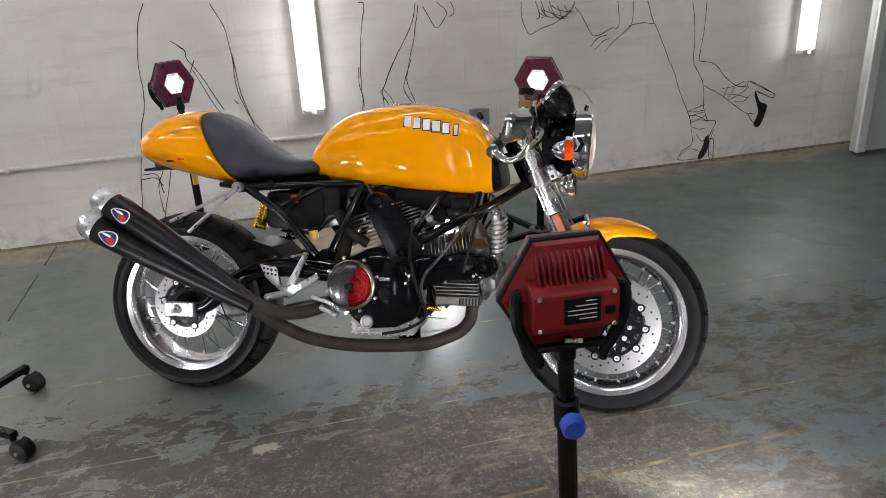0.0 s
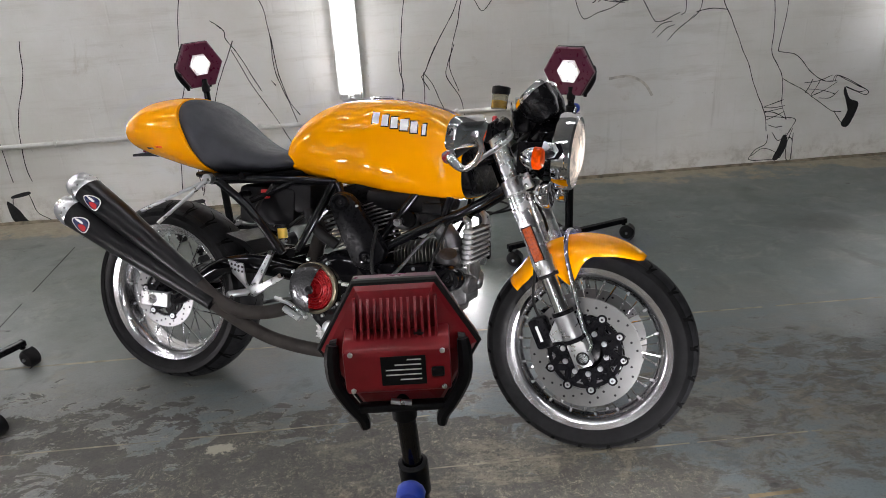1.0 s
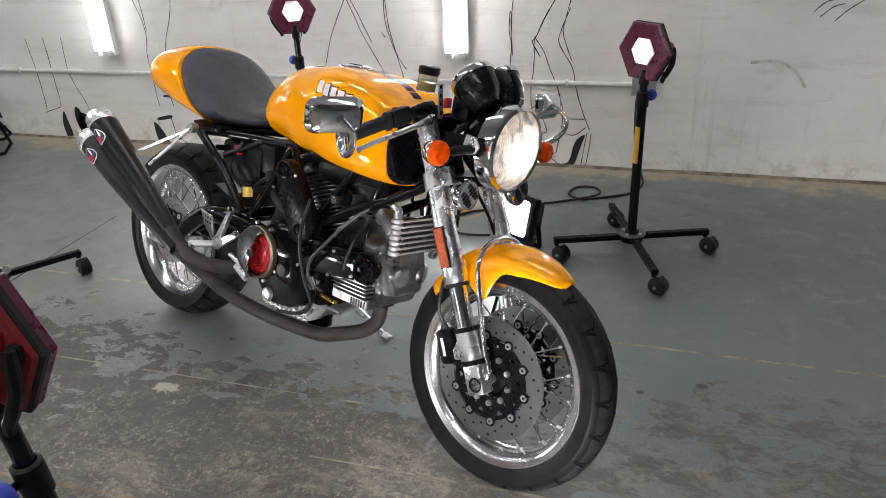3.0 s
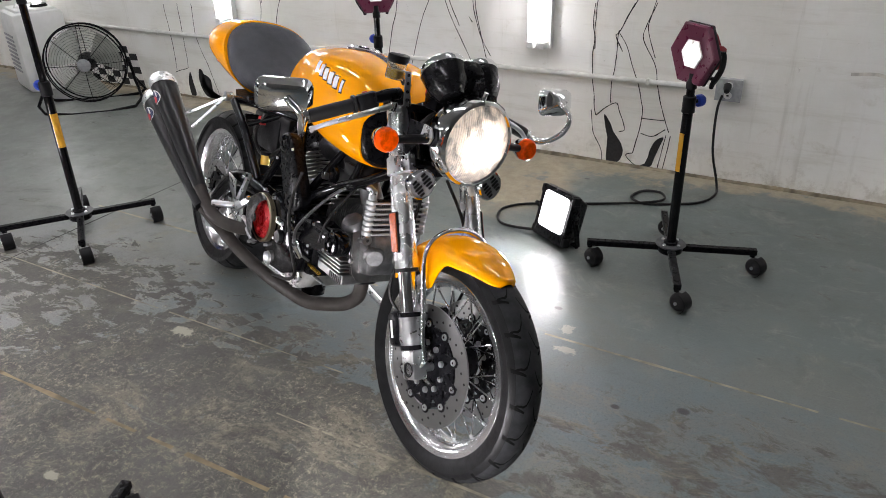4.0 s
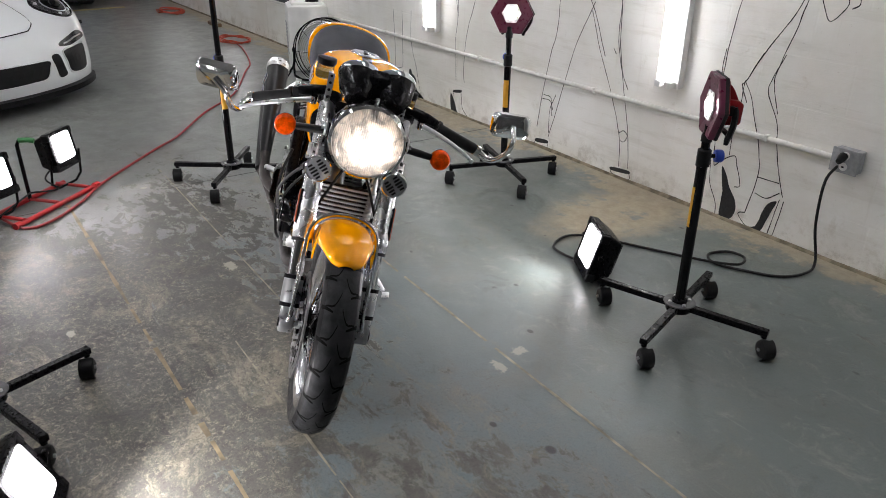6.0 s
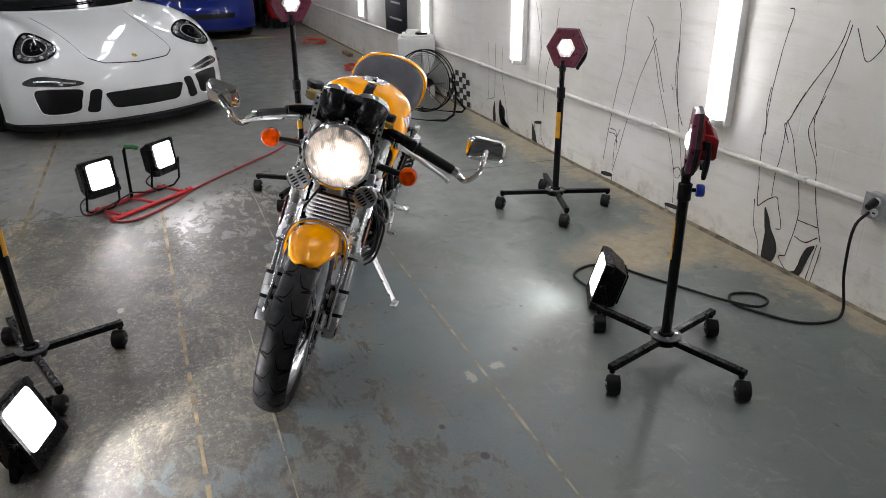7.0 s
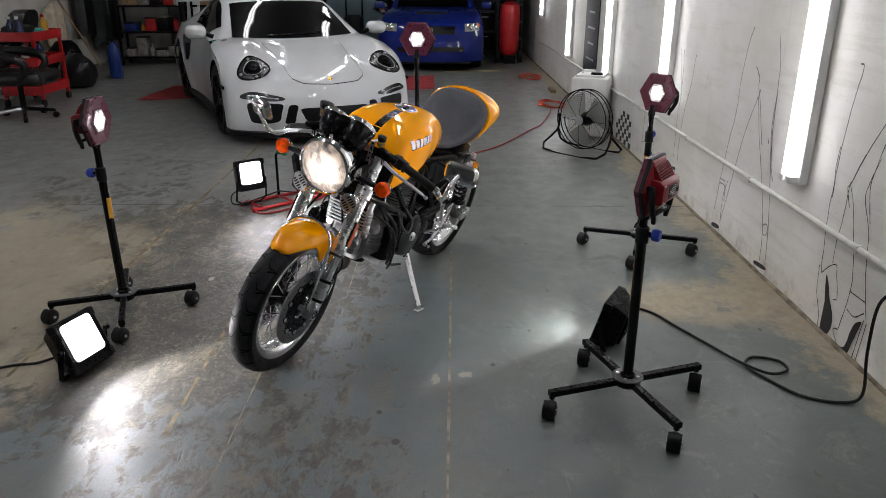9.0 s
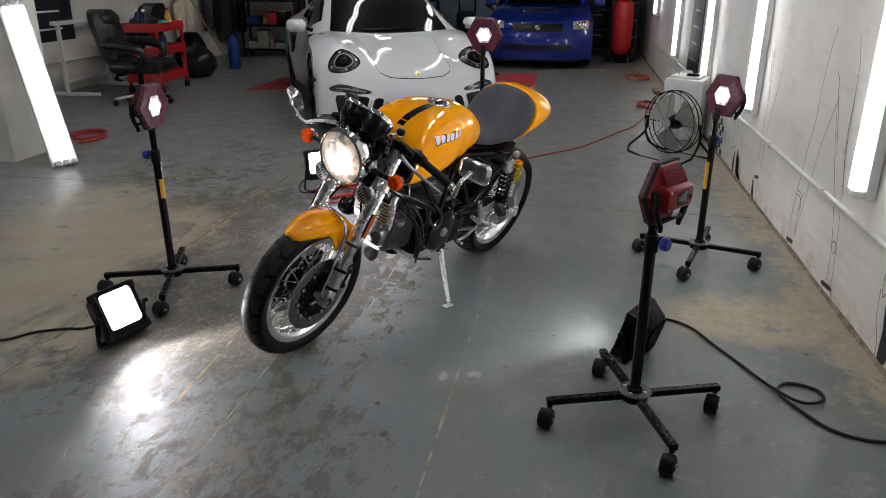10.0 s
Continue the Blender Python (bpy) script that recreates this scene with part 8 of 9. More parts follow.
    part("lower_intake", skin.sheet(14, 4, 0.30, 0.70, 0.14, 0.20, 0.006), BLACK_MATT, t, "wide black lower intake")
    part("bonnet_scoop", loft([[V((x, y, z)) for y, z in ((-w, z0), (-w * 0.9, z0 + h), (0, z0 + h * 1.1), (w * 0.9, z0 + h), (w, z0))] for x, w, z0, h in ((0.22, 0.30, 0.855, 0.07), (0.0, 0.30, 0.88, 0.075), (-0.3, 0.28, 0.93, 0.03))]), BLUE_PAINT, t, "raised bonnet scoop", smooth=True)
    part("scoop_mouth", box((0.222, 0, 0.892), (0.004, 0.52, 0.045)), BLACK_MATT, t)
    part("front_lip", box((0.70, 0, 0.145), (0.30, 1.30, 0.03), 0.01), PLASTIC, t)
    glass = Skin(mirrored([[(-0.44, 0, 0.955), (-0.82, 0, 1.20), (-1.15, 0, 1.375)], [(-0.47, 0.62, 0.95), (-0.85, 0.57, 1.19), (-1.17, 0.53, 1.35)]]))
    part("windscreen", glass.sheet(12, 8), DARK_GLASS, t, "dark windscreen", smooth=True)
    part("cabin", loft([[V((x, y, z)) for y, z in ((-wl, 0.88), (-wt, zt), (0, zt + 0.03), (wt, zt), (wl, 0.88))] for x, wl, wt, zt in ((-1.16, 0.80, 0.54, 1.345), (-1.8, 0.81, 0.55, 1.38), (-2.5, 0.81, 0.53, 1.33), (-3.0, 0.80, 0.6, 0.98))]), BLUE_PAINT, t, smooth=True)


white_car()
blue_car()

# ---- back of the workshop ----
CLOTH_DARK = plain("dark_green_cloth", (0.014, 0.022, 0.018), 0.8, vary=0.3, scale=12, grain=0.3, grain_scale=300)
def flat(name, poly, z, material, label, category):
    bm = bmesh.new()
    loft([[V((x, y, ground(x) + zz)) for x, y in poly] for zz in (0.0015, z)], bm)
    tagged(part(name, bm, material), label, category)


mat_poly = [(-5.10, -0.66), (-6.25, -0.60), (-7.45, 2.86), (-6.10, 2.88)]
flat("floor_mat", mat_poly, 0.006, MAT_RED, "thin red mat lying under the white car", "mat")
flat("floor_tape", [(-7.90, 3.0), (-7.96, 3.88), (-8.08, 3.88), (-8.02, 3.0)], 0.004, plain("pale_yellow_tape", (0.42, 0.36, 0.16), 0.6), "strip of pale yellow floor tape", "tape")


def office_chair(x, y, turn):
    g = ground(x)
    t = thing("office_chair", pose(x, y, g, 0, 0, turn), "high-backed black leather office chair on casters", "chair")
    for k in range(5):
        a = 2 * math.pi * k / 5
        part("base_arm", tube([(0.03 * math.cos(a), 0.03 * math.sin(a), 0.10), (0.30 * math.cos(a), 0.30 * math.sin(a), 0.075)], [0.022, 0.016], 8), ALLOY if k % 2 else BLACK_SATIN, t, smooth=True)
        part("caster", lathe([(0.0, -0.02), (0.03, -0.02), (0.03, 0.02), (0.0, 0.02)], axis_to((0.30 * math.cos(a), 0.30 * math.sin(a), 0.03), (-math.sin(a), math.cos(a), 0)), 14), PLASTIC, t)
    part("gas_lift", rod((0, 0, 0.08), (0, 0, 0.37), 0.028, 12), BLACK_SATIN, t, smooth=True)
    part("seat", box((0.03, 0, 0.42), (0.54, 0.54, 0.13), 0.055, segs=3), LEATHER, t, "padded seat", smooth=True)
    part("seat_front", tube([(0.28, -0.24, 0.425), (0.32, 0, 0.42), (0.28, 0.24, 0.425)], 0.06, 12, steps=4), LEATHER, t, smooth=True)
    back = part("backrest", loft([[V((-0.19 - 0.20 * z - d * 1.35, yy, 0.44 + 0.76 * z)) for d, yy in ((0, w), (-0.06, w * 0.7), (-0.075, 0), (-0.06, -w * 0.7), (0, -w), (0.07, -w * 0.7), (0.09, 0), (0.07, w * 0.7))] for z, w in ((0.0, 0.22), (0.10, 0.27), (0.28, 0.285), (0.46, 0.28), (0.60, 0.27), (0.70, 0.22), (0.74, 0.12))]), LEATHER, t, "padded high backrest", smooth=True)
    for z in (0.14, 0.32):
        part("cushion_roll", tube([(-0.13 - 0.26 * z, -0.24, 0.44 + 0.76 * z), (-0.105 - 0.26 * z, 0, 0.44 + 0.76 * z), (-0.13 - 0.26 * z, 0.24, 0.44 + 0.76 * z)], 0.05, 10, steps=4), LEATHER, back, smooth=True)
    part("head_cushion", tube([(-0.30, -0.19, 0.895), (-0.265, 0, 0.895), (-0.30, 0.19, 0.895)], 0.08, 12, steps=4), LEATHER, back, smooth=True)
    for s in (-1, 1):
        part("armrest", tube([(-0.25, s * 0.28, 0.66), (-0.02, s * 0.32, 0.65), (0.14, s * 0.32, 0.61), (0.18, s * 0.31, 0.53), (0.10, s * 0.28, 0.43)], [0.04, 0.05, 0.045, 0.035, 0.03], 10, steps=4), LEATHER, t, "padded armrest", smooth=True)


office_chair(-3.95, -1.36, 100)
office_chair(-5.55, -2.38, -88)


def tool_cart():
    g = ground(-5.35)
    t = thing("tool_cart", pose(-4.95, -1.72, g, 0, 0, 3), "red steel tool cart loaded with bottles and cloths", "cart")
    for x in (-0.33, 0.33):
        for y in (-0.2, 0.2):
            part("post", box((x, y, 0.43), (0.035, 0.035, 0.70), 0.004), RED_TRIM, t)
            part("caster", lathe([(0.0, -0.015), (0.045, -0.015), (0.045, 0.015), (0.0, 0.015)], axis_to((x, y, 0.045), (0, 1, 0)), 14), RUBBER, t)
    for z in (0.14, 0.45, 0.72):
        part("tray", box((0, 0, z), (0.72, 0.44, 0.02), 0.004), RED_TRIM, t, "red steel tray")
        for y in (-0.215, 0.215):
            part("tray_lip", box((0, y, z + 0.045), (0.72, 0.012, 0.09), 0.003), RED_TRIM, t)
        for x in (-0.355, 0.355):
            part("tray_lip", box((x, 0, z + 0.045), (0.012, 0.43, 0.09), 0.003), RED_TRIM, t)
    return t


tool_cart()


def bottle(x, y, z, r, h, material, lid, label):
    b = tagged(part("spray_bottle", lathe([(0.0, 0.0), (r, 0.0), (r, h * 0.62), (r * 0.5, h * 0.78), (r * 0.32, h * 0.84), (r * 0.32, h * 0.88)], pose(x, y, z), 14), material, smooth=True), label, "bottle", "bottles on the cart")
    part("trigger", box((x + 0.015, y, z + h * 0.94), (0.06, 0.02, h * 0.13), 0.006), lid, b)


gc = ground(-5.3)
for i, (dx, dy, zz, mat_, lid) in enumerate(((0.25, 0.05, 0.85, NAVY, LOGO_WHITE), (0.22, -0.06, 0.85, NAVY, LOGO_WHITE), (0.0, 0.10, 0.51, BLUE_PLASTIC, PLASTIC), (-0.12, 0.05, 0.51, GREEN, STICKER), (0.14, 0.0, 0.51, TEAL, PLASTIC), (0.28, 0.08, 0.51, CLEAR_BOX, PLASTIC), (-0.2, 0.1, 0.85, STICKER, RED_TRIM))):
    bottle(-4.95 + dx, -1.72 + dy, gc + (0.73 if zz > 0.8 else 0.46), 0.04, 0.24, mat_, lid, "plastic spray bottle standing on the red cart")
tagged(part("folded_cloth", box((-5.05, -1.72, gc + 0.78), (0.24, 0.26, 0.09), 0.03), TEAL, smooth=True), "folded microfibre cloths on the red cart", "cloth")
tagged(part("storage_bag", box((-4.85, -1.76, gc + 0.80), (0.32, 0.26, 0.14), 0.05), LEATHER, smooth=True), "black bag lying on top of the cart", "bag")

# poster with unreadable print on the south wall
po = thing("poster", pose(-4.40, Y0 + 0.004, 0.60), "black poster with teal splashes and pale print", "poster")
part("sheet", box((0, 0.004, 0.62), (0.98, 0.006, 1.24)), plain("black_poster_print", (0.008, 0.012, 0.016), 0.4), po)
for k, (x, z, w) in enumerate(((-0.02, 0.14, 0.5), (-0.05, 0.34, 0.42), (0.02, 0.52, 0.36), (-0.02, 0.60, 0.44), (0.0, 0.78, 0.40), (-0.02, 0.86, 0.30), (0.0, 1.04, 0.5))):
    part("print_bar", box((x, 0.0085, z), (w, 0.002, 0.022)), LOGO_WHITE, po)
for k in range(7):
    part("splash", lathe([(0.0, 0.001), (0.05 - 0.004 * k, 0.001), (0.052 - 0.004 * k, 0.0)], axis_to((0.30 + 0.05 * math.sin(k * 2.1), 0.0078, 0.40 + 0.10 * k), (0, 1, 0)) @ Matrix.Diagonal((1, 1.6, 1, 1)), 10), TEAL, po)
for z, x0, x1 in ((0.36, -6.6, -2.6), (0.66, -7.2, -5.2)):
    tagged(part("conduit", rod((x0, Y0 + 0.02, z), (x1, Y0 + 0.02, z), 0.012, 8), CONDUIT, smooth=True), "thin painted conduit on the far wall", "conduit", kind="structure")
# folded white trestle leaning under the poster
tr = thing("trestle", pose(-4.75, -2.55, ground(-4.75), 0, 0, 2), "white painted steel trestle standing by the wall", "trestle")
for x in (-0.45, 0.45):
    part("upright", box((x, 0, 0.42), (0.04, 0.04, 0.80), 0.005), WHITE_METAL, tr)
    part("foot", box((x, 0.12, 0.02), (0.05, 0.56, 0.04), 0.008), WHITE_METAL, tr)
part("top_rail", box((0, 0, 0.82), (1.1, 0.06, 0.05), 0.008), WHITE_METAL, tr)
part("low_rail", box((0, 0, 0.16), (0.9, 0.04, 0.04), 0.005), WHITE_METAL, tr)

# broom, hanging cloth, black bin bag
tagged(part("broom", tube([(-7.70, -2.715, 1.15), (-8.42, -2.50, ground(-8.42) + 0.012)], 0.013, 8), WOOD, smooth=True), "wooden broom handle leaning on the wall", "broom")


def lumpy(name, c, s, material, label, category, seed):
    bm = bmesh.new()
    bmesh.ops.create_icosphere(bm, subdivisions=3, radius=1.0)
    for v in bm.verts:
        f = 1 + 0.16 * noise.noise(v.co * 1.8 + V((seed, 0, 0)))
        v.co = V((v.co.x * s[0] * f, v.co.y * s[1] * f, max(-0.85, v.co.z) * s[2] * f)) + V(c)
    tagged(part(name, bm, material, smooth=True), label, category)


lumpy("backpack", (-6.15, -1.80, ground(-6.5) + 0.20), (0.24, 0.22, 0.235), LEATHER, "black backpack slumped on the floor", "bag", 1)
lumpy("bin_bag", (-6.9, -2.3, ground(-6.9) + 0.25), (0.24, 0.24, 0.30), BLACK_SATIN, "black bag of waste by the wall", "bag", 5)


def jug(x, y, material, label, h=0.55):
    g = ground(x)
    j = tagged(part("pressure_sprayer", lathe([(0.0, 0.0), (0.078, 0.0), (0.086, 0.02), (0.086, h * 0.66), (0.070, h * 0.78), (0.040, h * 0.85), (0.040, h * 0.9)], pose(x, y, g), 20), material, smooth=True), label, "sprayer")
    part("pump_handle", tube([(x, y - 0.07, g + h), (x, y + 0.07, g + h)], 0.014, 8), PLASTIC, j)
    part("pump_rod", rod((x, y, g + h * 0.88), (x, y, g + h), 0.012, 8), PLASTIC, j)


jug(-7.1, -1.70, BLUE_PLASTIC, "blue plastic pressure sprayer on the floor")


def rack(x, y, turn, width, label):
    g = ground(x)
    t = thing("storage_rack", pose(x, y, g, 0, 0, turn), label, "shelf", "storage racks")
    for xx in (-0.2, 0.2):
        for yy in (-width / 2, width / 2):
            part("upright", box((xx, yy, 1.0), (0.035, 0.035, 2.0), 0.004), BLACK_SATIN, t)
    for z in (0.12, 0.52, 0.92, 1.32, 1.75):
        part("shelf", box((0, 0, z), (0.44, width + 0.04, 0.03), 0.004), BLACK_SATIN, t)
    return g


rnd = random.Random(7)
for x, y, wd in ((-8.9, -1.75, 1.0), (-9.1, -0.55, 1.1), (-9.5, 0.55, 0.9)):
    g = rack(x, y, 6, wd, "black metal rack crowded with boxes and bottles")
    for z in (0.135, 0.535, 0.935, 1.335):
        yy = -wd / 2 + 0.08
        while yy < wd / 2 - 0.10:
            w, h, d = rnd.uniform(0.08, 0.24), rnd.uniform(0.10, 0.32), rnd.uniform(0.15, 0.30)
            mat_ = rnd.choice((CLEAR_BOX, CLEAR_BOX, RED_TRIM, BLUE_PLASTIC, PLASTIC, WOOD, TEAL, PLASTIC, STICKER))
            p = pose(x, y, g, 0, 0, 6) @ V((rnd.uniform(-0.02, 0.08), yy + w / 2, z + h / 2))
            if w < 0.12:
                tagged(part("bottle", lathe([(0.0, -h / 2), (w * 0.45, -h / 2), (w * 0.45, h * 0.22), (w * 0.18, h * 0.36), (w * 0.18, h / 2), (0.0, h / 2)], pose(*p), 12), mat_, smooth=True), "plastic bottle on the dim storage rack", "bottle", "things on the racks")
            else:
                b = tagged(part("storage_box", box(p, (d, w, h), 0.012), mat_, smooth=True), "storage box on the dim black rack", "box", "things on the racks")
                part("box_lid", box(p + V((0, 0, h / 2)), (d + 0.01, w + 0.01, 0.018), 0.005), PLASTIC if mat_ is not PLASTIC else CLEAR_BOX, b)
            yy += w + rnd.uniform(0.01, 0.05)
rows = []
for k in range(8):
    z = 1.15 - k * 0.10
    rows.append([V((-8.855 + 0.02 * math.sin(a + k), -1.06 + (a - 3) * 0.035 + 0.02 * math.sin(k * 0.9), z)) for a in range(7)])
ap = tagged(part("hanging_coat", loft(rows, caps=False, closed=False), LOGO_WHITE, smooth=True), "white work coat hanging from the rack", "coat")
ap.modifiers.new("thickness", "SOLIDIFY").thickness = 0.008


def hanging(x, y, top, length, width, material, label, seed):
    """A garment on a hook: folded cloth, wide at the shoulders, uneven at the hem."""
    r2 = random.Random(seed)
    ph = [r2.uniform(0, 6.28) for _ in range(3)]
    rows = []
    for k in range(11):
        f = k / 10
        ring = []
        for q in range(20):
            a = 2 * math.pi * q / 20
            w = width * (0.25 + 0.75 * min(1, f * 5)) * (1 + 0.08 * math.sin(3 * a + ph[0] + f * 3))
            d = 0.09 * (0.4 + 0.6 * min(1, f * 4)) * (1 + 0.25 * math.sin(5 * a + ph[1]))
            ring.append(V((x + w / 2 * math.cos(a), y + d * math.sin(a), top - length * f - 0.05 * math.sin(2 * a + ph[2]) * f)))
        rows.append(ring)
    tagged(part("jacket", loft(rows), material, smooth=True), label, "jacket", "jackets on the wall")


for k, (x, length, material, label) in enumerate(((-8.35, 1.25, LEATHER, "black jacket hanging on the dim wall"), (-8.85, 1.45, CLOTH_DARK, "dark green jacket hanging on the dim wall"), (-9.35, 1.35, LEATHER, "black jacket hanging on the dim wall"))):
    hanging(x, -2.60, 1.75, length, 0.52, material, label, k + 3)

hanging(-7.38, -2.60, 1.02, 0.62, 0.46, CLOTH, "cream cotton jacket hanging on the wall", 11)

# pale blue panel, bins and tall clutter behind the cars
tagged(part("back_panel", box((-11.8, 1.15, 0.9), (0.06, 2.4, 2.6), 0.01), PALE_BLUE), "pale blue panel at the back wall", "panel", kind="structure")
pw = thing("pressure_washer", pose(-10.6, 1.35, ground(-10.6)), "black wheeled pressure washer with a tall handle", "machine")
part("body", box((0, 0, 0.42), (0.36, 0.34, 0.56), 0.06), PLASTIC, pw, smooth=True)
part("handle", tube([(-0.1, -0.15, 0.65), (-0.12, -0.15, 1.02), (-0.12, 0.15, 1.02), (-0.1, 0.15, 0.65)], 0.018, 8), BLACK_SATIN, pw, smooth=True)
for s in (-1, 1):
    part("wheel", lathe([(0.0, -0.025), (0.13, -0.025), (0.13, 0.025), (0.0, 0.025)], axis_to((-0.05, s * 0.2, 0.13), (0, 1, 0)), 20), RUBBER, pw)
mb = thing("parked_motorbike", pose(-10.3, 1.95, ground(-10.3)), "dark motorbike half hidden behind the cars", "motorcycle")
part("fairing", loft([[V((x, y * w, z + zz * h)) for y, zz in ((1, 0), (0.7, 0.8), (0, 1), (-0.7, 0.8), (-1, 0), (0, -0.5))] for x, w, z, h in ((0.35, 0.10, 0.80, 0.12), (0.2, 0.20, 0.82, 0.20), (-0.3, 0.22, 0.80, 0.18), (-0.9, 0.14, 0.78, 0.10))]), BLACK_GLOSS, mb, smooth=True)
part("lamp", lathe([(0.0, 0.03), (0.08, 0.02), (0.09, 0.0)], axis_to((0.36, 0, 0.86), (1, 0, 0)), 18), CHROME, mb, smooth=True)
for x in (0.45, -0.85):
    part("wheel", lathe([(0.20, -0.05), (0.30, -0.05), (0.31, 0.0), (0.30, 0.05), (0.20, 0.05)], axis_to((x, 0, 0.31), (0, 1, 0)), 28), RUBBER, mb, smooth=True)
part("bars", rod((0.2, -0.36, 1.0), (0.2, 0.36, 1.0), 0.014, 8), CHROME, mb, smooth=True)
part("engine_block", box((-0.15, 0, 0.45), (0.5, 0.28, 0.40), 0.05), CAST, mb, smooth=True)

cy = thing("compressor_tank", pose(-9.20, 4.12, 0), "tall red air compressor tank on black wheels", "compressor")
part("tank", lathe([(0.0, 0.12), (0.10, 0.13), (0.16, 0.20), (0.165, 0.30), (0.165, 0.86), (0.15, 0.94), (0.08, 0.99), (0.0, 1.0)], None, 28), RED_TRIM, cy, "red steel pressure tank", smooth=True)
part("motor", box((0, 0, 1.12), (0.26, 0.24, 0.24), 0.05), BLACK_SATIN, cy, smooth=True)
for s in (-1, 1):
    part("wheel", lathe([(0.0, -0.03), (0.11, -0.03), (0.12, 0.0), (0.11, 0.03), (0.0, 0.03)], axis_to((0.02, s * 0.19, 0.12), (0, 1, 0)), 20), RUBBER, cy)
part("foot", box((0.14, 0, 0.07), (0.04, 0.2, 0.14), 0.01), BLACK_SATIN, cy)
for i, (x, y, h, w) in enumerate(((-10.2, 4.2, 1.3, 0.45), (-10.9, 3.7, 1.6, 0.6), (-11.2, 2.9, 1.5, 0.7))):
    c = thing("tool_cabinet", pose(x, y, ground(x)), "dark steel tool cabinet in the dim back corner", "cabinet", "tool cabinets")
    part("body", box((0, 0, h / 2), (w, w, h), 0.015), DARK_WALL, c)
    for k in range(4):
        d = part("drawer", box((w / 2 + 0.004, 0, h * (0.15 + 0.22 * k)), (0.02, w * 0.9, h * 0.19), 0.004), BLACK_SATIN, c)
        part("drawer_pull", box((w / 2 + 0.022, 0, h * (0.20 + 0.22 * k)), (0.016, w * 0.5, 0.016), 0.004), ALLOY, d)
# framed black poster on the north wall far back
fp = thing("poster", pose(-4.42, WALL_Y - 0.003, 0.42), "black framed poster on the block wall", "poster")
part("sheet", box((0, -0.006, 0.5), (0.70, 0.010, 1.0)), plain("black_print", (0.01, 0.012, 0.016), 0.35), fp)
for k, w in enumerate((0.40, 0.30, 0.36, 0.28)):
    part("print_bar", box((0.0, -0.0125, 0.15 + 0.16 * k), (w, 0.002, 0.02)), LOGO_WHITE, fp)
# white steel door leaf standing open at the end of the wall
dr = tagged(part("door_1", box((4.62, 4.34, 1.05), (1.55, 0.05, 2.06), 0.006), plain("pale_grey_door_paint", (0.50, 0.51, 0.50), 0.5, vary=0.06, scale=3, grain=0.05)), "pale grey steel sliding door standing by the wall", "door", kind="structure")
part("door_stile", box((3.875, 4.305, 1.05), (0.06, 0.02, 2.06), 0.003), WHITE_METAL, dr)
part("door_track", box((4.62, 4.40, 2.12), (1.7, 0.10, 0.06), 0.005), GREY_METAL, dr)

# ---- drawings on the wall, in marker ----
MURAL = [None]


def mural(label):
    MURAL[0] = thing("wall_drawing", pose(0, WALL_Y - 0.0015, 0), label, "wall drawing", "wall drawings")


def inked(pts, w=0.0042):
    """One pen line through a few points (x, z) of the wall."""
    line = smoothed([(x, 0, z) for x, z in pts], 6)
    rows = []
    for k, p in enumerate(line):
        d = line[min(k + 1, len(line) - 1)] - line[max(k - 1, 0)]
        n = V((-d.z, 0, d.x)).normalized()
        j = 0.5 + 0.28 * noise.noise(p * 40.0)
        q = p + n * 0.004 * noise.noise(p * 13.0)
        rows.append([q + n * w * j, q - n * w * j])
    part("pen_line", loft(rows, caps=False, closed=False), INK, MURAL[0])


def filled(pts):
    """A blacked-in shape."""
    line = smoothed([(x, 0, z) for x, z in pts], 4, loop=True)
    bm = bmesh.new()
    bm.faces.new([bm.verts.new(p + V((0, -0.0006, 0))) for p in line])
    bmesh.ops.triangulate(bm, faces=bm.faces)
    part("filled_shape", bm, INK, MURAL[0])


mural('kneeling figure in thin black outline on the wall')
inked([(1.738, 1.049), (1.744, 0.96), (1.777, 0.882), (1.804, 0.874), (1.854, 0.898), (1.937, 0.922), (2.004, 0.966), (2.053, 1.014)])
inked([(1.82, 1.044), (1.847, 0.968), (1.83, 0.948)])
inked([(1.853, 1.042), (1.88, 0.974), (1.86, 0.952)])
inked([(1.902, 1.039), (1.937, 0.962), (1.987, 0.949), (2.037, 0.985), (2.053, 1.029)])
inked([(2.054, 0.999), (2.096, 0.951), (2.143, 0.871), (2.169, 0.832)])
inked([(2.169, 0.832), (2.214, 0.835), (2.265, 0.862), (2.299, 0.875)])
inked([(2.157, 0.776), (2.204, 0.817), (2.259, 0.831)])
inked([(2.182, 0.755), (2.233, 0.796), (2.274, 0.811)])
inked([(2.243, 0.738), (2.286, 0.782), (2.337, 0.819), (2.378, 0.854)])
inked([(2.317, 1.012), (2.33, 0.888), (2.307, 0.859)])
inked([(2.415, 1.006), (2.411, 0.898), (2.372, 0.839)])
inked([(2.388, 0.869), (2.476, 0.884), (2.555, 0.873)])
inked([(2.503, 1.0), (2.538, 0.905), (2.589, 0.807), (2.654, 0.673), (2.707, 0.569), (2.732, 0.499), (2.78, 0.393), (2.826, 0.301), (2.852, 0.192)])
inked([(2.792, 0.982), (2.815, 0.854), (2.824, 0.724), (2.83, 0.625), (2.871, 0.555), (2.905, 0.484), (2.923, 0.344), (2.96, 0.252)])
inked([(2.884, 0.976), (2.882, 0.817), (2.867, 0.705), (2.863, 0.636)])
inked([(2.863, 0.636), (2.973, 0.603), (3.069, 0.503), (3.153, 0.455), (3.225, 0.448)])
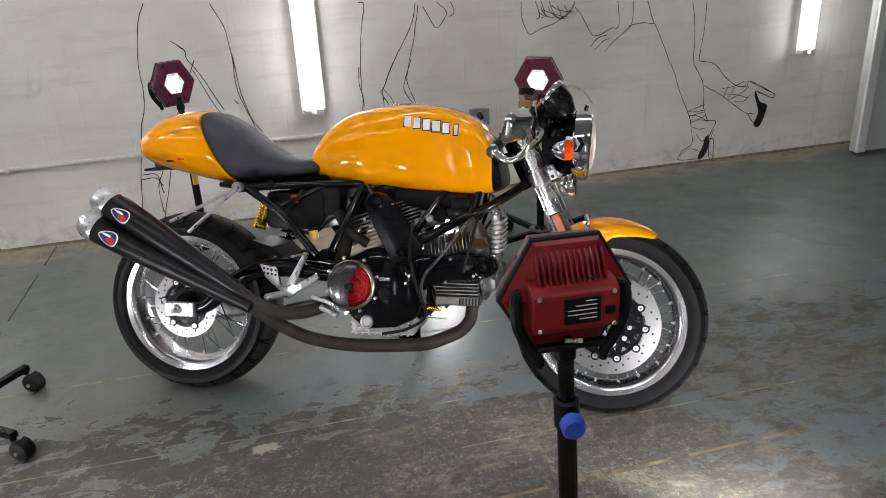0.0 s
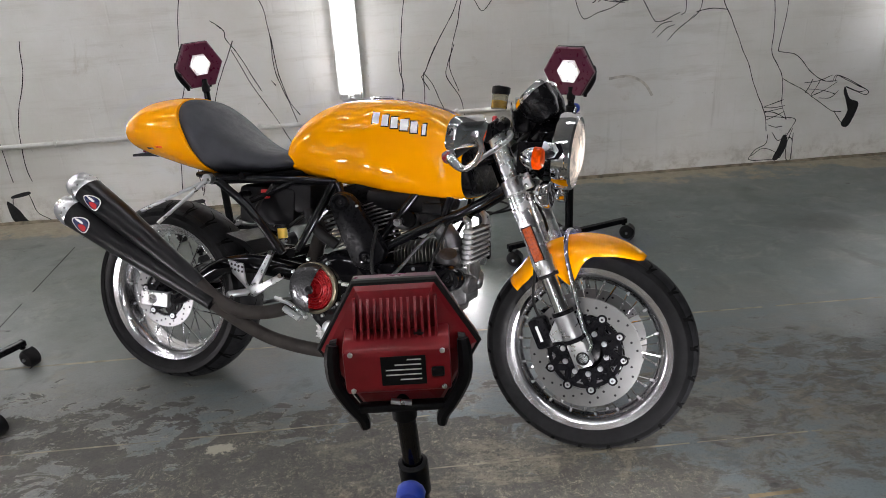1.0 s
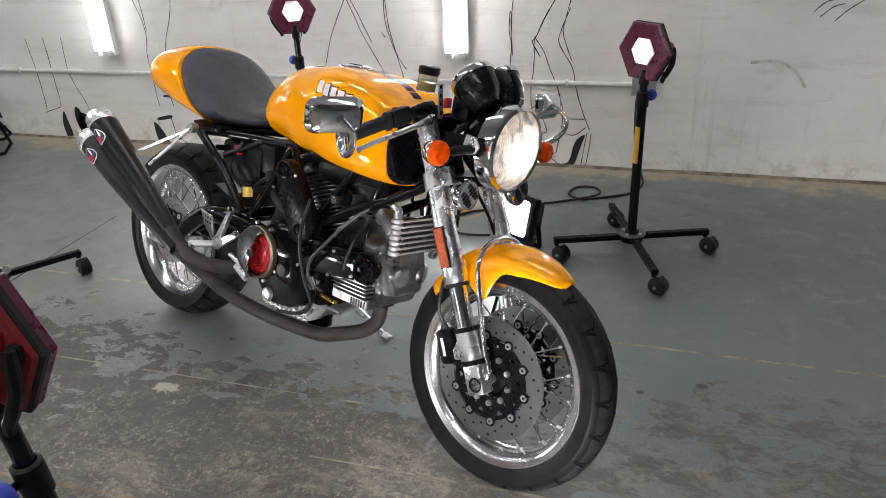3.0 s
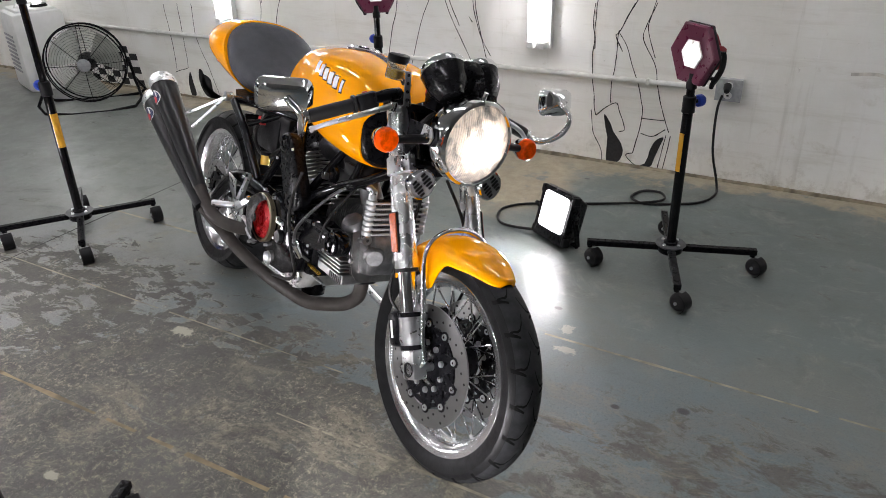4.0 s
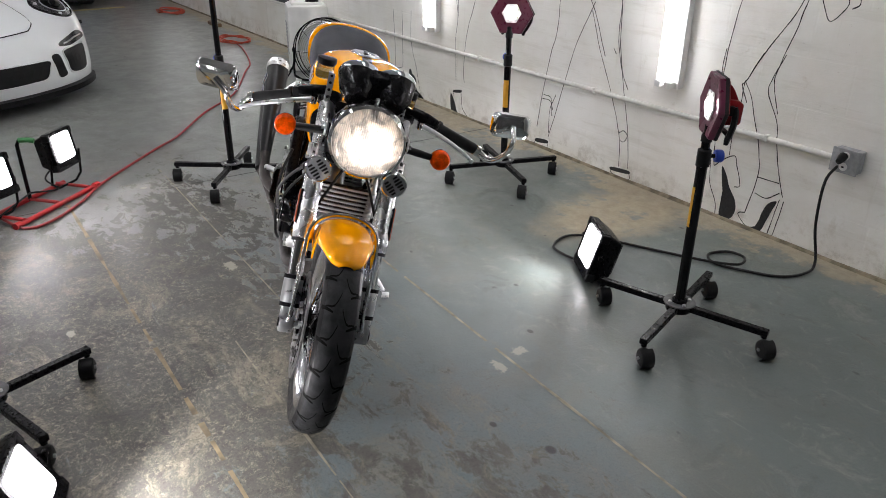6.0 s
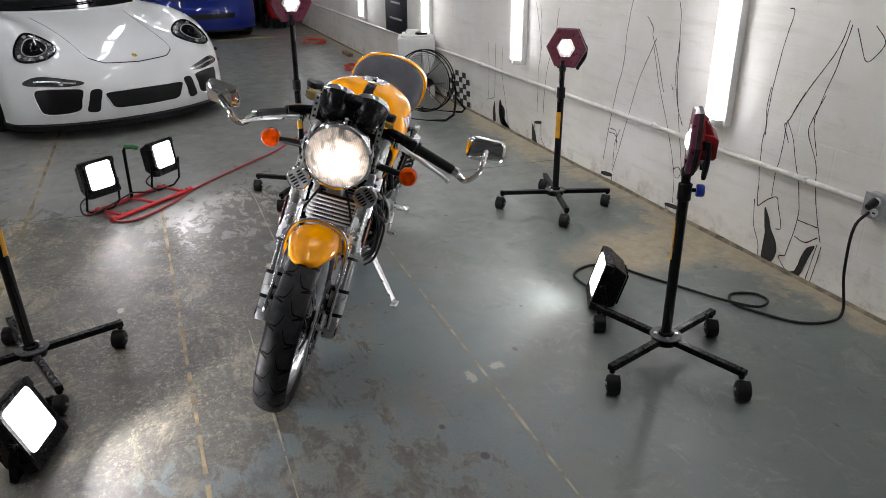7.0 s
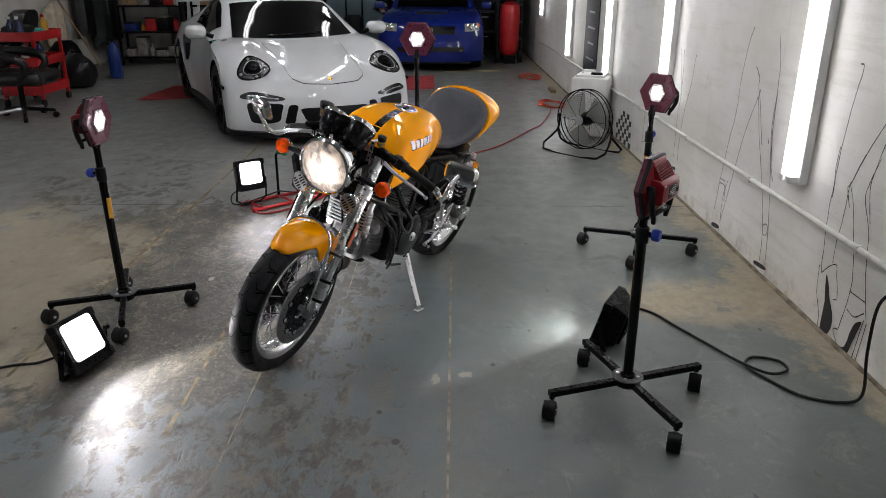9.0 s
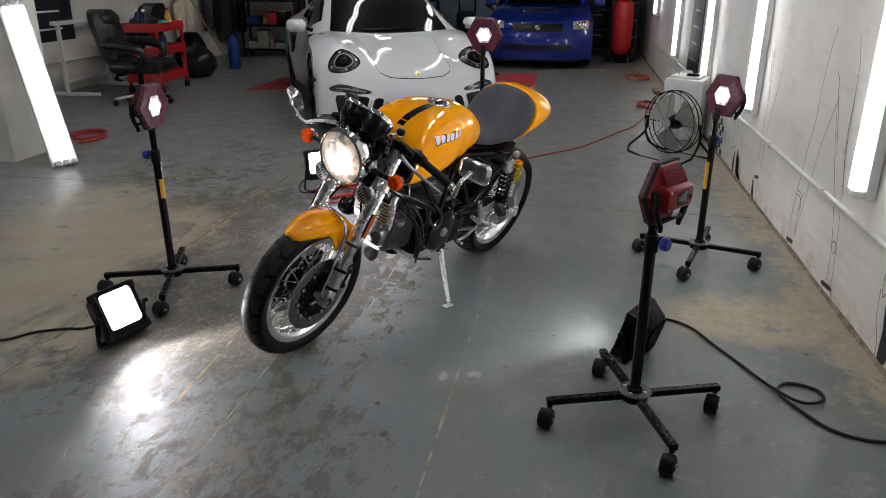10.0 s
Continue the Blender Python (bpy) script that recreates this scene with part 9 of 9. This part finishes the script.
inked([(2.909, 0.484), (3.02, 0.422), (3.105, 0.361), (3.214, 0.287), (3.276, 0.274)])
inked([(2.823, 0.336), (2.928, 0.368)])
inked([(2.826, 0.301), (2.926, 0.319)])
inked([(2.841, 0.275), (2.963, 0.262)])
inked([(3.05, 0.395), (3.081, 0.468)])
inked([(3.083, 0.381), (3.122, 0.454)])
inked([(2.862, 0.173), (2.855, 0.12), (2.799, 0.09), (2.775, 0.056), (2.777, 0.03), (2.936, 0.019)])
filled([(2.929, 0.016), (2.971, 0.067), (2.979, 0.142), (2.953, 0.163), (2.933, 0.093), (2.907, 0.03)])
inked([(2.93, 0.086), (2.994, 0.195), (3.012, 0.247), (2.963, 0.262)])
inked([(2.979, 0.142), (2.987, 0.028), (3.016, 0.021), (3.012, 0.171)])
inked([(3.213, 0.449), (3.237, 0.478), (3.406, 0.386), (3.393, 0.362), (3.286, 0.411)])
filled([(3.277, 0.415), (3.315, 0.345), (3.372, 0.311), (3.332, 0.188), (3.285, 0.204), (3.322, 0.294), (3.275, 0.373)])
inked([(3.234, 0.285), (3.269, 0.231), (3.289, 0.207)])
mural('standing figure with striding legs in thin black outline on the wall')
inked([(0.845, 1.106), (0.87, 1.088), (0.842, 0.936), (0.822, 0.732), (0.826, 0.564)])
inked([(1.146, 1.087), (1.118, 0.974), (1.032, 0.834), (0.942, 0.661), (0.924, 0.632), (0.96, 0.561)])
inked([(1.161, 1.072), (1.13, 0.915), (1.082, 0.74), (1.074, 0.664), (1.118, 0.546)])
inked([(1.263, 1.079), (1.313, 1.018), (1.26, 0.949), (1.224, 0.99), (1.185, 1.061)])
inked([(1.34, 1.074), (1.357, 1.021), (1.331, 1.0)])
inked([(0.817, 0.775), (0.809, 0.698), (0.822, 0.621), (0.816, 0.514), (0.824, 0.433), (0.842, 0.295), (0.854, 0.24)])
inked([(1.002, 0.786), (0.947, 0.67), (0.933, 0.643), (0.934, 0.499), (0.921, 0.416), (0.924, 0.311)])
inked([(0.935, 0.651), (0.981, 0.582), (1.033, 0.455), (1.07, 0.351), (1.084, 0.256), (1.057, 0.071)])
inked([(1.104, 0.792), (1.063, 0.691), (1.056, 0.627), (1.12, 0.516), (1.144, 0.413), (1.176, 0.309), (1.22, 0.199)])
inked([(0.829, 0.265), (0.846, 0.151), (0.89, 0.069), (0.9, 0.012)])
inked([(0.854, 0.24), (0.887, 0.273), (0.951, 0.314), (0.972, 0.269), (1.007, 0.188), (0.977, 0.17)])
filled([(0.897, 0.251), (0.931, 0.21), (0.952, 0.166), (0.993, 0.114), (1.006, 0.063), (0.982, 0.012), (0.924, 0.012), (0.928, 0.104), (0.908, 0.183)])
inked([(1.057, 0.071), (1.024, 0.054), (1.074, 0.012), (1.116, 0.012)])
filled([(1.198, 0.173), (1.16, 0.15), (1.138, 0.095), (1.128, 0.035), (1.096, 0.012), (1.147, 0.012), (1.168, 0.071), (1.185, 0.126)])
inked([(1.208, 0.186), (1.186, 0.012), (1.208, 0.012), (1.23, 0.183)])
inked([(1.084, 0.253), (1.192, 0.256)])
inked([(1.086, 0.177), (1.147, 0.171), (1.202, 0.213)])
mural('pair of long legs in thin black outline on the wall')
inked([(-0.208, 1.173), (-0.251, 1.07), (-0.286, 0.884), (-0.291, 0.716), (-0.345, 0.517), (-0.396, 0.249), (-0.412, 0.119)])
inked([(-0.115, 0.985), (-0.057, 0.934), (-0.05, 0.892), (0.004, 0.803), (0.088, 0.621)])
inked([(-0.087, 0.961), (-0.069, 0.943)])
inked([(0.101, 1.153), (0.152, 1.042), (0.165, 0.945), (0.17, 0.846), (0.17, 0.731), (0.211, 0.579), (0.271, 0.482)])
inked([(0.144, 0.669), (0.163, 0.643)])
inked([(-0.373, 0.324), (-0.305, 0.313), (-0.289, 0.211)])
inked([(-0.265, 0.342), (-0.31, 0.239), (-0.308, 0.105)])
inked([(-0.018, 0.883), (-0.146, 0.617), (-0.256, 0.244), (-0.309, 0.078)])
inked([(-0.034, 0.838), (0.06, 0.622), (0.147, 0.462), (0.242, 0.243), (0.268, 0.062)])
inked([(0.171, 0.891), (0.198, 0.646), (0.304, 0.259), (0.332, 0.067)])
inked([(-0.383, 0.299), (-0.314, 0.298), (-0.283, 0.251)])
inked([(0.242, 0.243), (0.273, 0.263), (0.302, 0.241), (0.282, 0.204), (0.25, 0.214)])
filled([(-0.416, 0.045), (-0.318, 0.058), (-0.316, 0.037), (-0.414, 0.024)])
inked([(-0.416, 0.045), (-0.42, 0.012), (-0.315, 0.012), (-0.318, 0.058)])
filled([(-0.423, 0.012), (-0.317, 0.012), (-0.314, 0.012), (-0.42, 0.012)])
filled([(0.217, 0.047), (0.337, 0.059), (0.34, 0.041), (0.219, 0.028)])
inked([(0.217, 0.047), (0.223, 0.012), (0.344, 0.012), (0.337, 0.059)])
filled([(0.22, 0.012), (0.341, 0.012), (0.345, 0.012), (0.224, 0.012)])
mural('slim legs with laced boots in thin black outline on the wall')
inked([(-1.36, 0.96), (-1.322, 0.872), (-1.265, 0.677), (-1.288, 0.509), (-1.275, 0.234)])
inked([(-1.297, 0.957), (-1.267, 0.841), (-1.256, 0.662)])
inked([(-1.049, 0.949), (-1.078, 0.776), (-1.158, 0.567), (-1.189, 0.347), (-1.178, 0.232)])
filled([(-1.302, 0.161), (-1.214, 0.179), (-1.214, 0.16), (-1.302, 0.145)])
inked([(-1.302, 0.145), (-1.33, 0.027), (-1.322, 0.012)])
filled([(-1.339, 0.133), (-1.286, 0.077), (-1.254, 0.012), (-1.166, 0.012), (-1.137, 0.012), (-1.253, 0.012), (-1.329, 0.012)])
inked([(-1.214, 0.16), (-1.197, 0.058), (-1.137, 0.012)])
mural('legs in high-heeled shoes in thin black outline on the wall')
filled([(-1.856, 0.167), (-1.794, 0.142), (-1.784, 0.063), (-1.722, 0.037), (-1.694, 0.013), (-1.719, 0.012), (-1.805, 0.012), (-1.843, 0.057), (-1.884, 0.082)])
inked([(-2.113, 0.608), (-2.094, 0.394), (-2.095, 0.178)])
inked([(-1.983, 0.616), (-1.981, 0.33), (-1.984, 0.2)])
inked([(-1.856, 0.623), (-1.859, 0.413), (-1.796, 0.237), (-1.731, 0.035)])
inked([(-2.115, 0.161), (-1.989, 0.2)])
filled([(-1.886, 0.199), (-1.853, 0.187), (-1.837, 0.103), (-1.785, 0.063), (-1.717, 0.029), (-1.709, 0.012), (-1.805, 0.012), (-1.868, 0.038), (-1.899, 0.122)])
filled([(-1.974, 0.175), (-1.96, 0.108), (-1.947, 0.033), (-1.96, 0.012), (-1.995, 0.012), (-2.003, 0.104)])
inked([(3.037, 0.452), (3.115, 0.458), (3.197, 0.483)], 0.0036)
inked([(3.057, 0.418), (3.138, 0.407), (3.227, 0.375)], 0.0036)
inked([(3.085, 0.376), (3.160, 0.405), (3.226, 0.442)], 0.0036)
inked([(3.131, 0.360), (3.197, 0.356), (3.241, 0.394)], 0.0036)
inked([(2.817, 0.333), (2.878, 0.325), (2.941, 0.335)], 0.0036)
inked([(2.824, 0.309), (2.883, 0.295), (2.960, 0.256)], 0.0036)
inked([(2.842, 0.257), (2.893, 0.274), (2.943, 0.301)], 0.0036)
inked([(2.856, 0.229), (2.902, 0.212), (2.941, 0.216)], 0.0036)
inked([(2.884, 0.186), (2.928, 0.134), (2.973, 0.173)], 0.0036)
inked([(2.779, 0.054), (2.839, 0.092), (2.916, 0.065), (2.950, 0.027)], 0.0036)
inked([(2.950, 0.027), (2.976, 0.103), (3.005, 0.198)], 0.0036)
inked([(2.950, 0.133), (2.984, 0.144), (3.009, 0.129), (3.016, 0.029)], 0.0036)
inked([(3.199, 0.446), (3.218, 0.482), (3.290, 0.445), (3.399, 0.391)], 0.0036)
inked([(3.400, 0.385), (3.360, 0.380), (3.280, 0.418)], 0.0036)
inked([(1.852, 1.018), (1.866, 0.988), (1.893, 0.959)], 0.0036)
inked([(1.896, 1.016), (1.913, 0.981), (1.943, 0.951)], 0.0036)
inked([(1.946, 1.014), (1.967, 0.979), (1.982, 0.943)], 0.0036)
inked([(1.990, 1.012), (2.011, 0.983), (2.037, 0.964)], 0.0036)
inked([(1.865, 1.000), (1.930, 0.969), (2.019, 0.948)], 0.0036)
inked([(1.834, 1.013), (1.847, 0.983), (1.912, 0.952), (2.001, 0.943)], 0.0036)
inked([(1.921, 1.015), (1.954, 0.991), (2.056, 0.970)], 0.0036)
line = smoothed([(1.93, 0, 0.553), (2.04, 0, 0.559), (2.127, 0, 0.514), (2.176, 0, 0.444)], 6)
rows = []
for k, p in enumerate(line):
    d = line[min(k + 1, len(line) - 1)] - line[max(k - 1, 0)]
    n = V((-d.z, 0, d.x)).normalized()
    rows.append([p + n * 0.007, p - n * 0.007])
part("scuff_mark", loft(rows, caps=False, closed=False), SCUFF, MURAL[0], "faint brown scuff")
mural("black and white chequered shape painted low on the wall")
for i in range(7):
    for j in range(8):
        x0, z0 = -2.99 + i * 0.078 - 0.006 * j, -0.03 + j * 0.046
        if z0 > 0.31 - 0.045 * abs(i - 3.6) or (j == 0 and i > 4):
            continue
        bm = bmesh.new()
        bm.faces.new([bm.verts.new((x, -0.0008, z)) for x, z in ((x0, z0), (x0 + 0.078, z0 + 0.004), (x0 + 0.072, z0 + 0.050), (x0 - 0.006, z0 + 0.046))])
        part("chequer_square", bm, INK if (i + j) % 2 else INK_WHITE, MURAL[0])
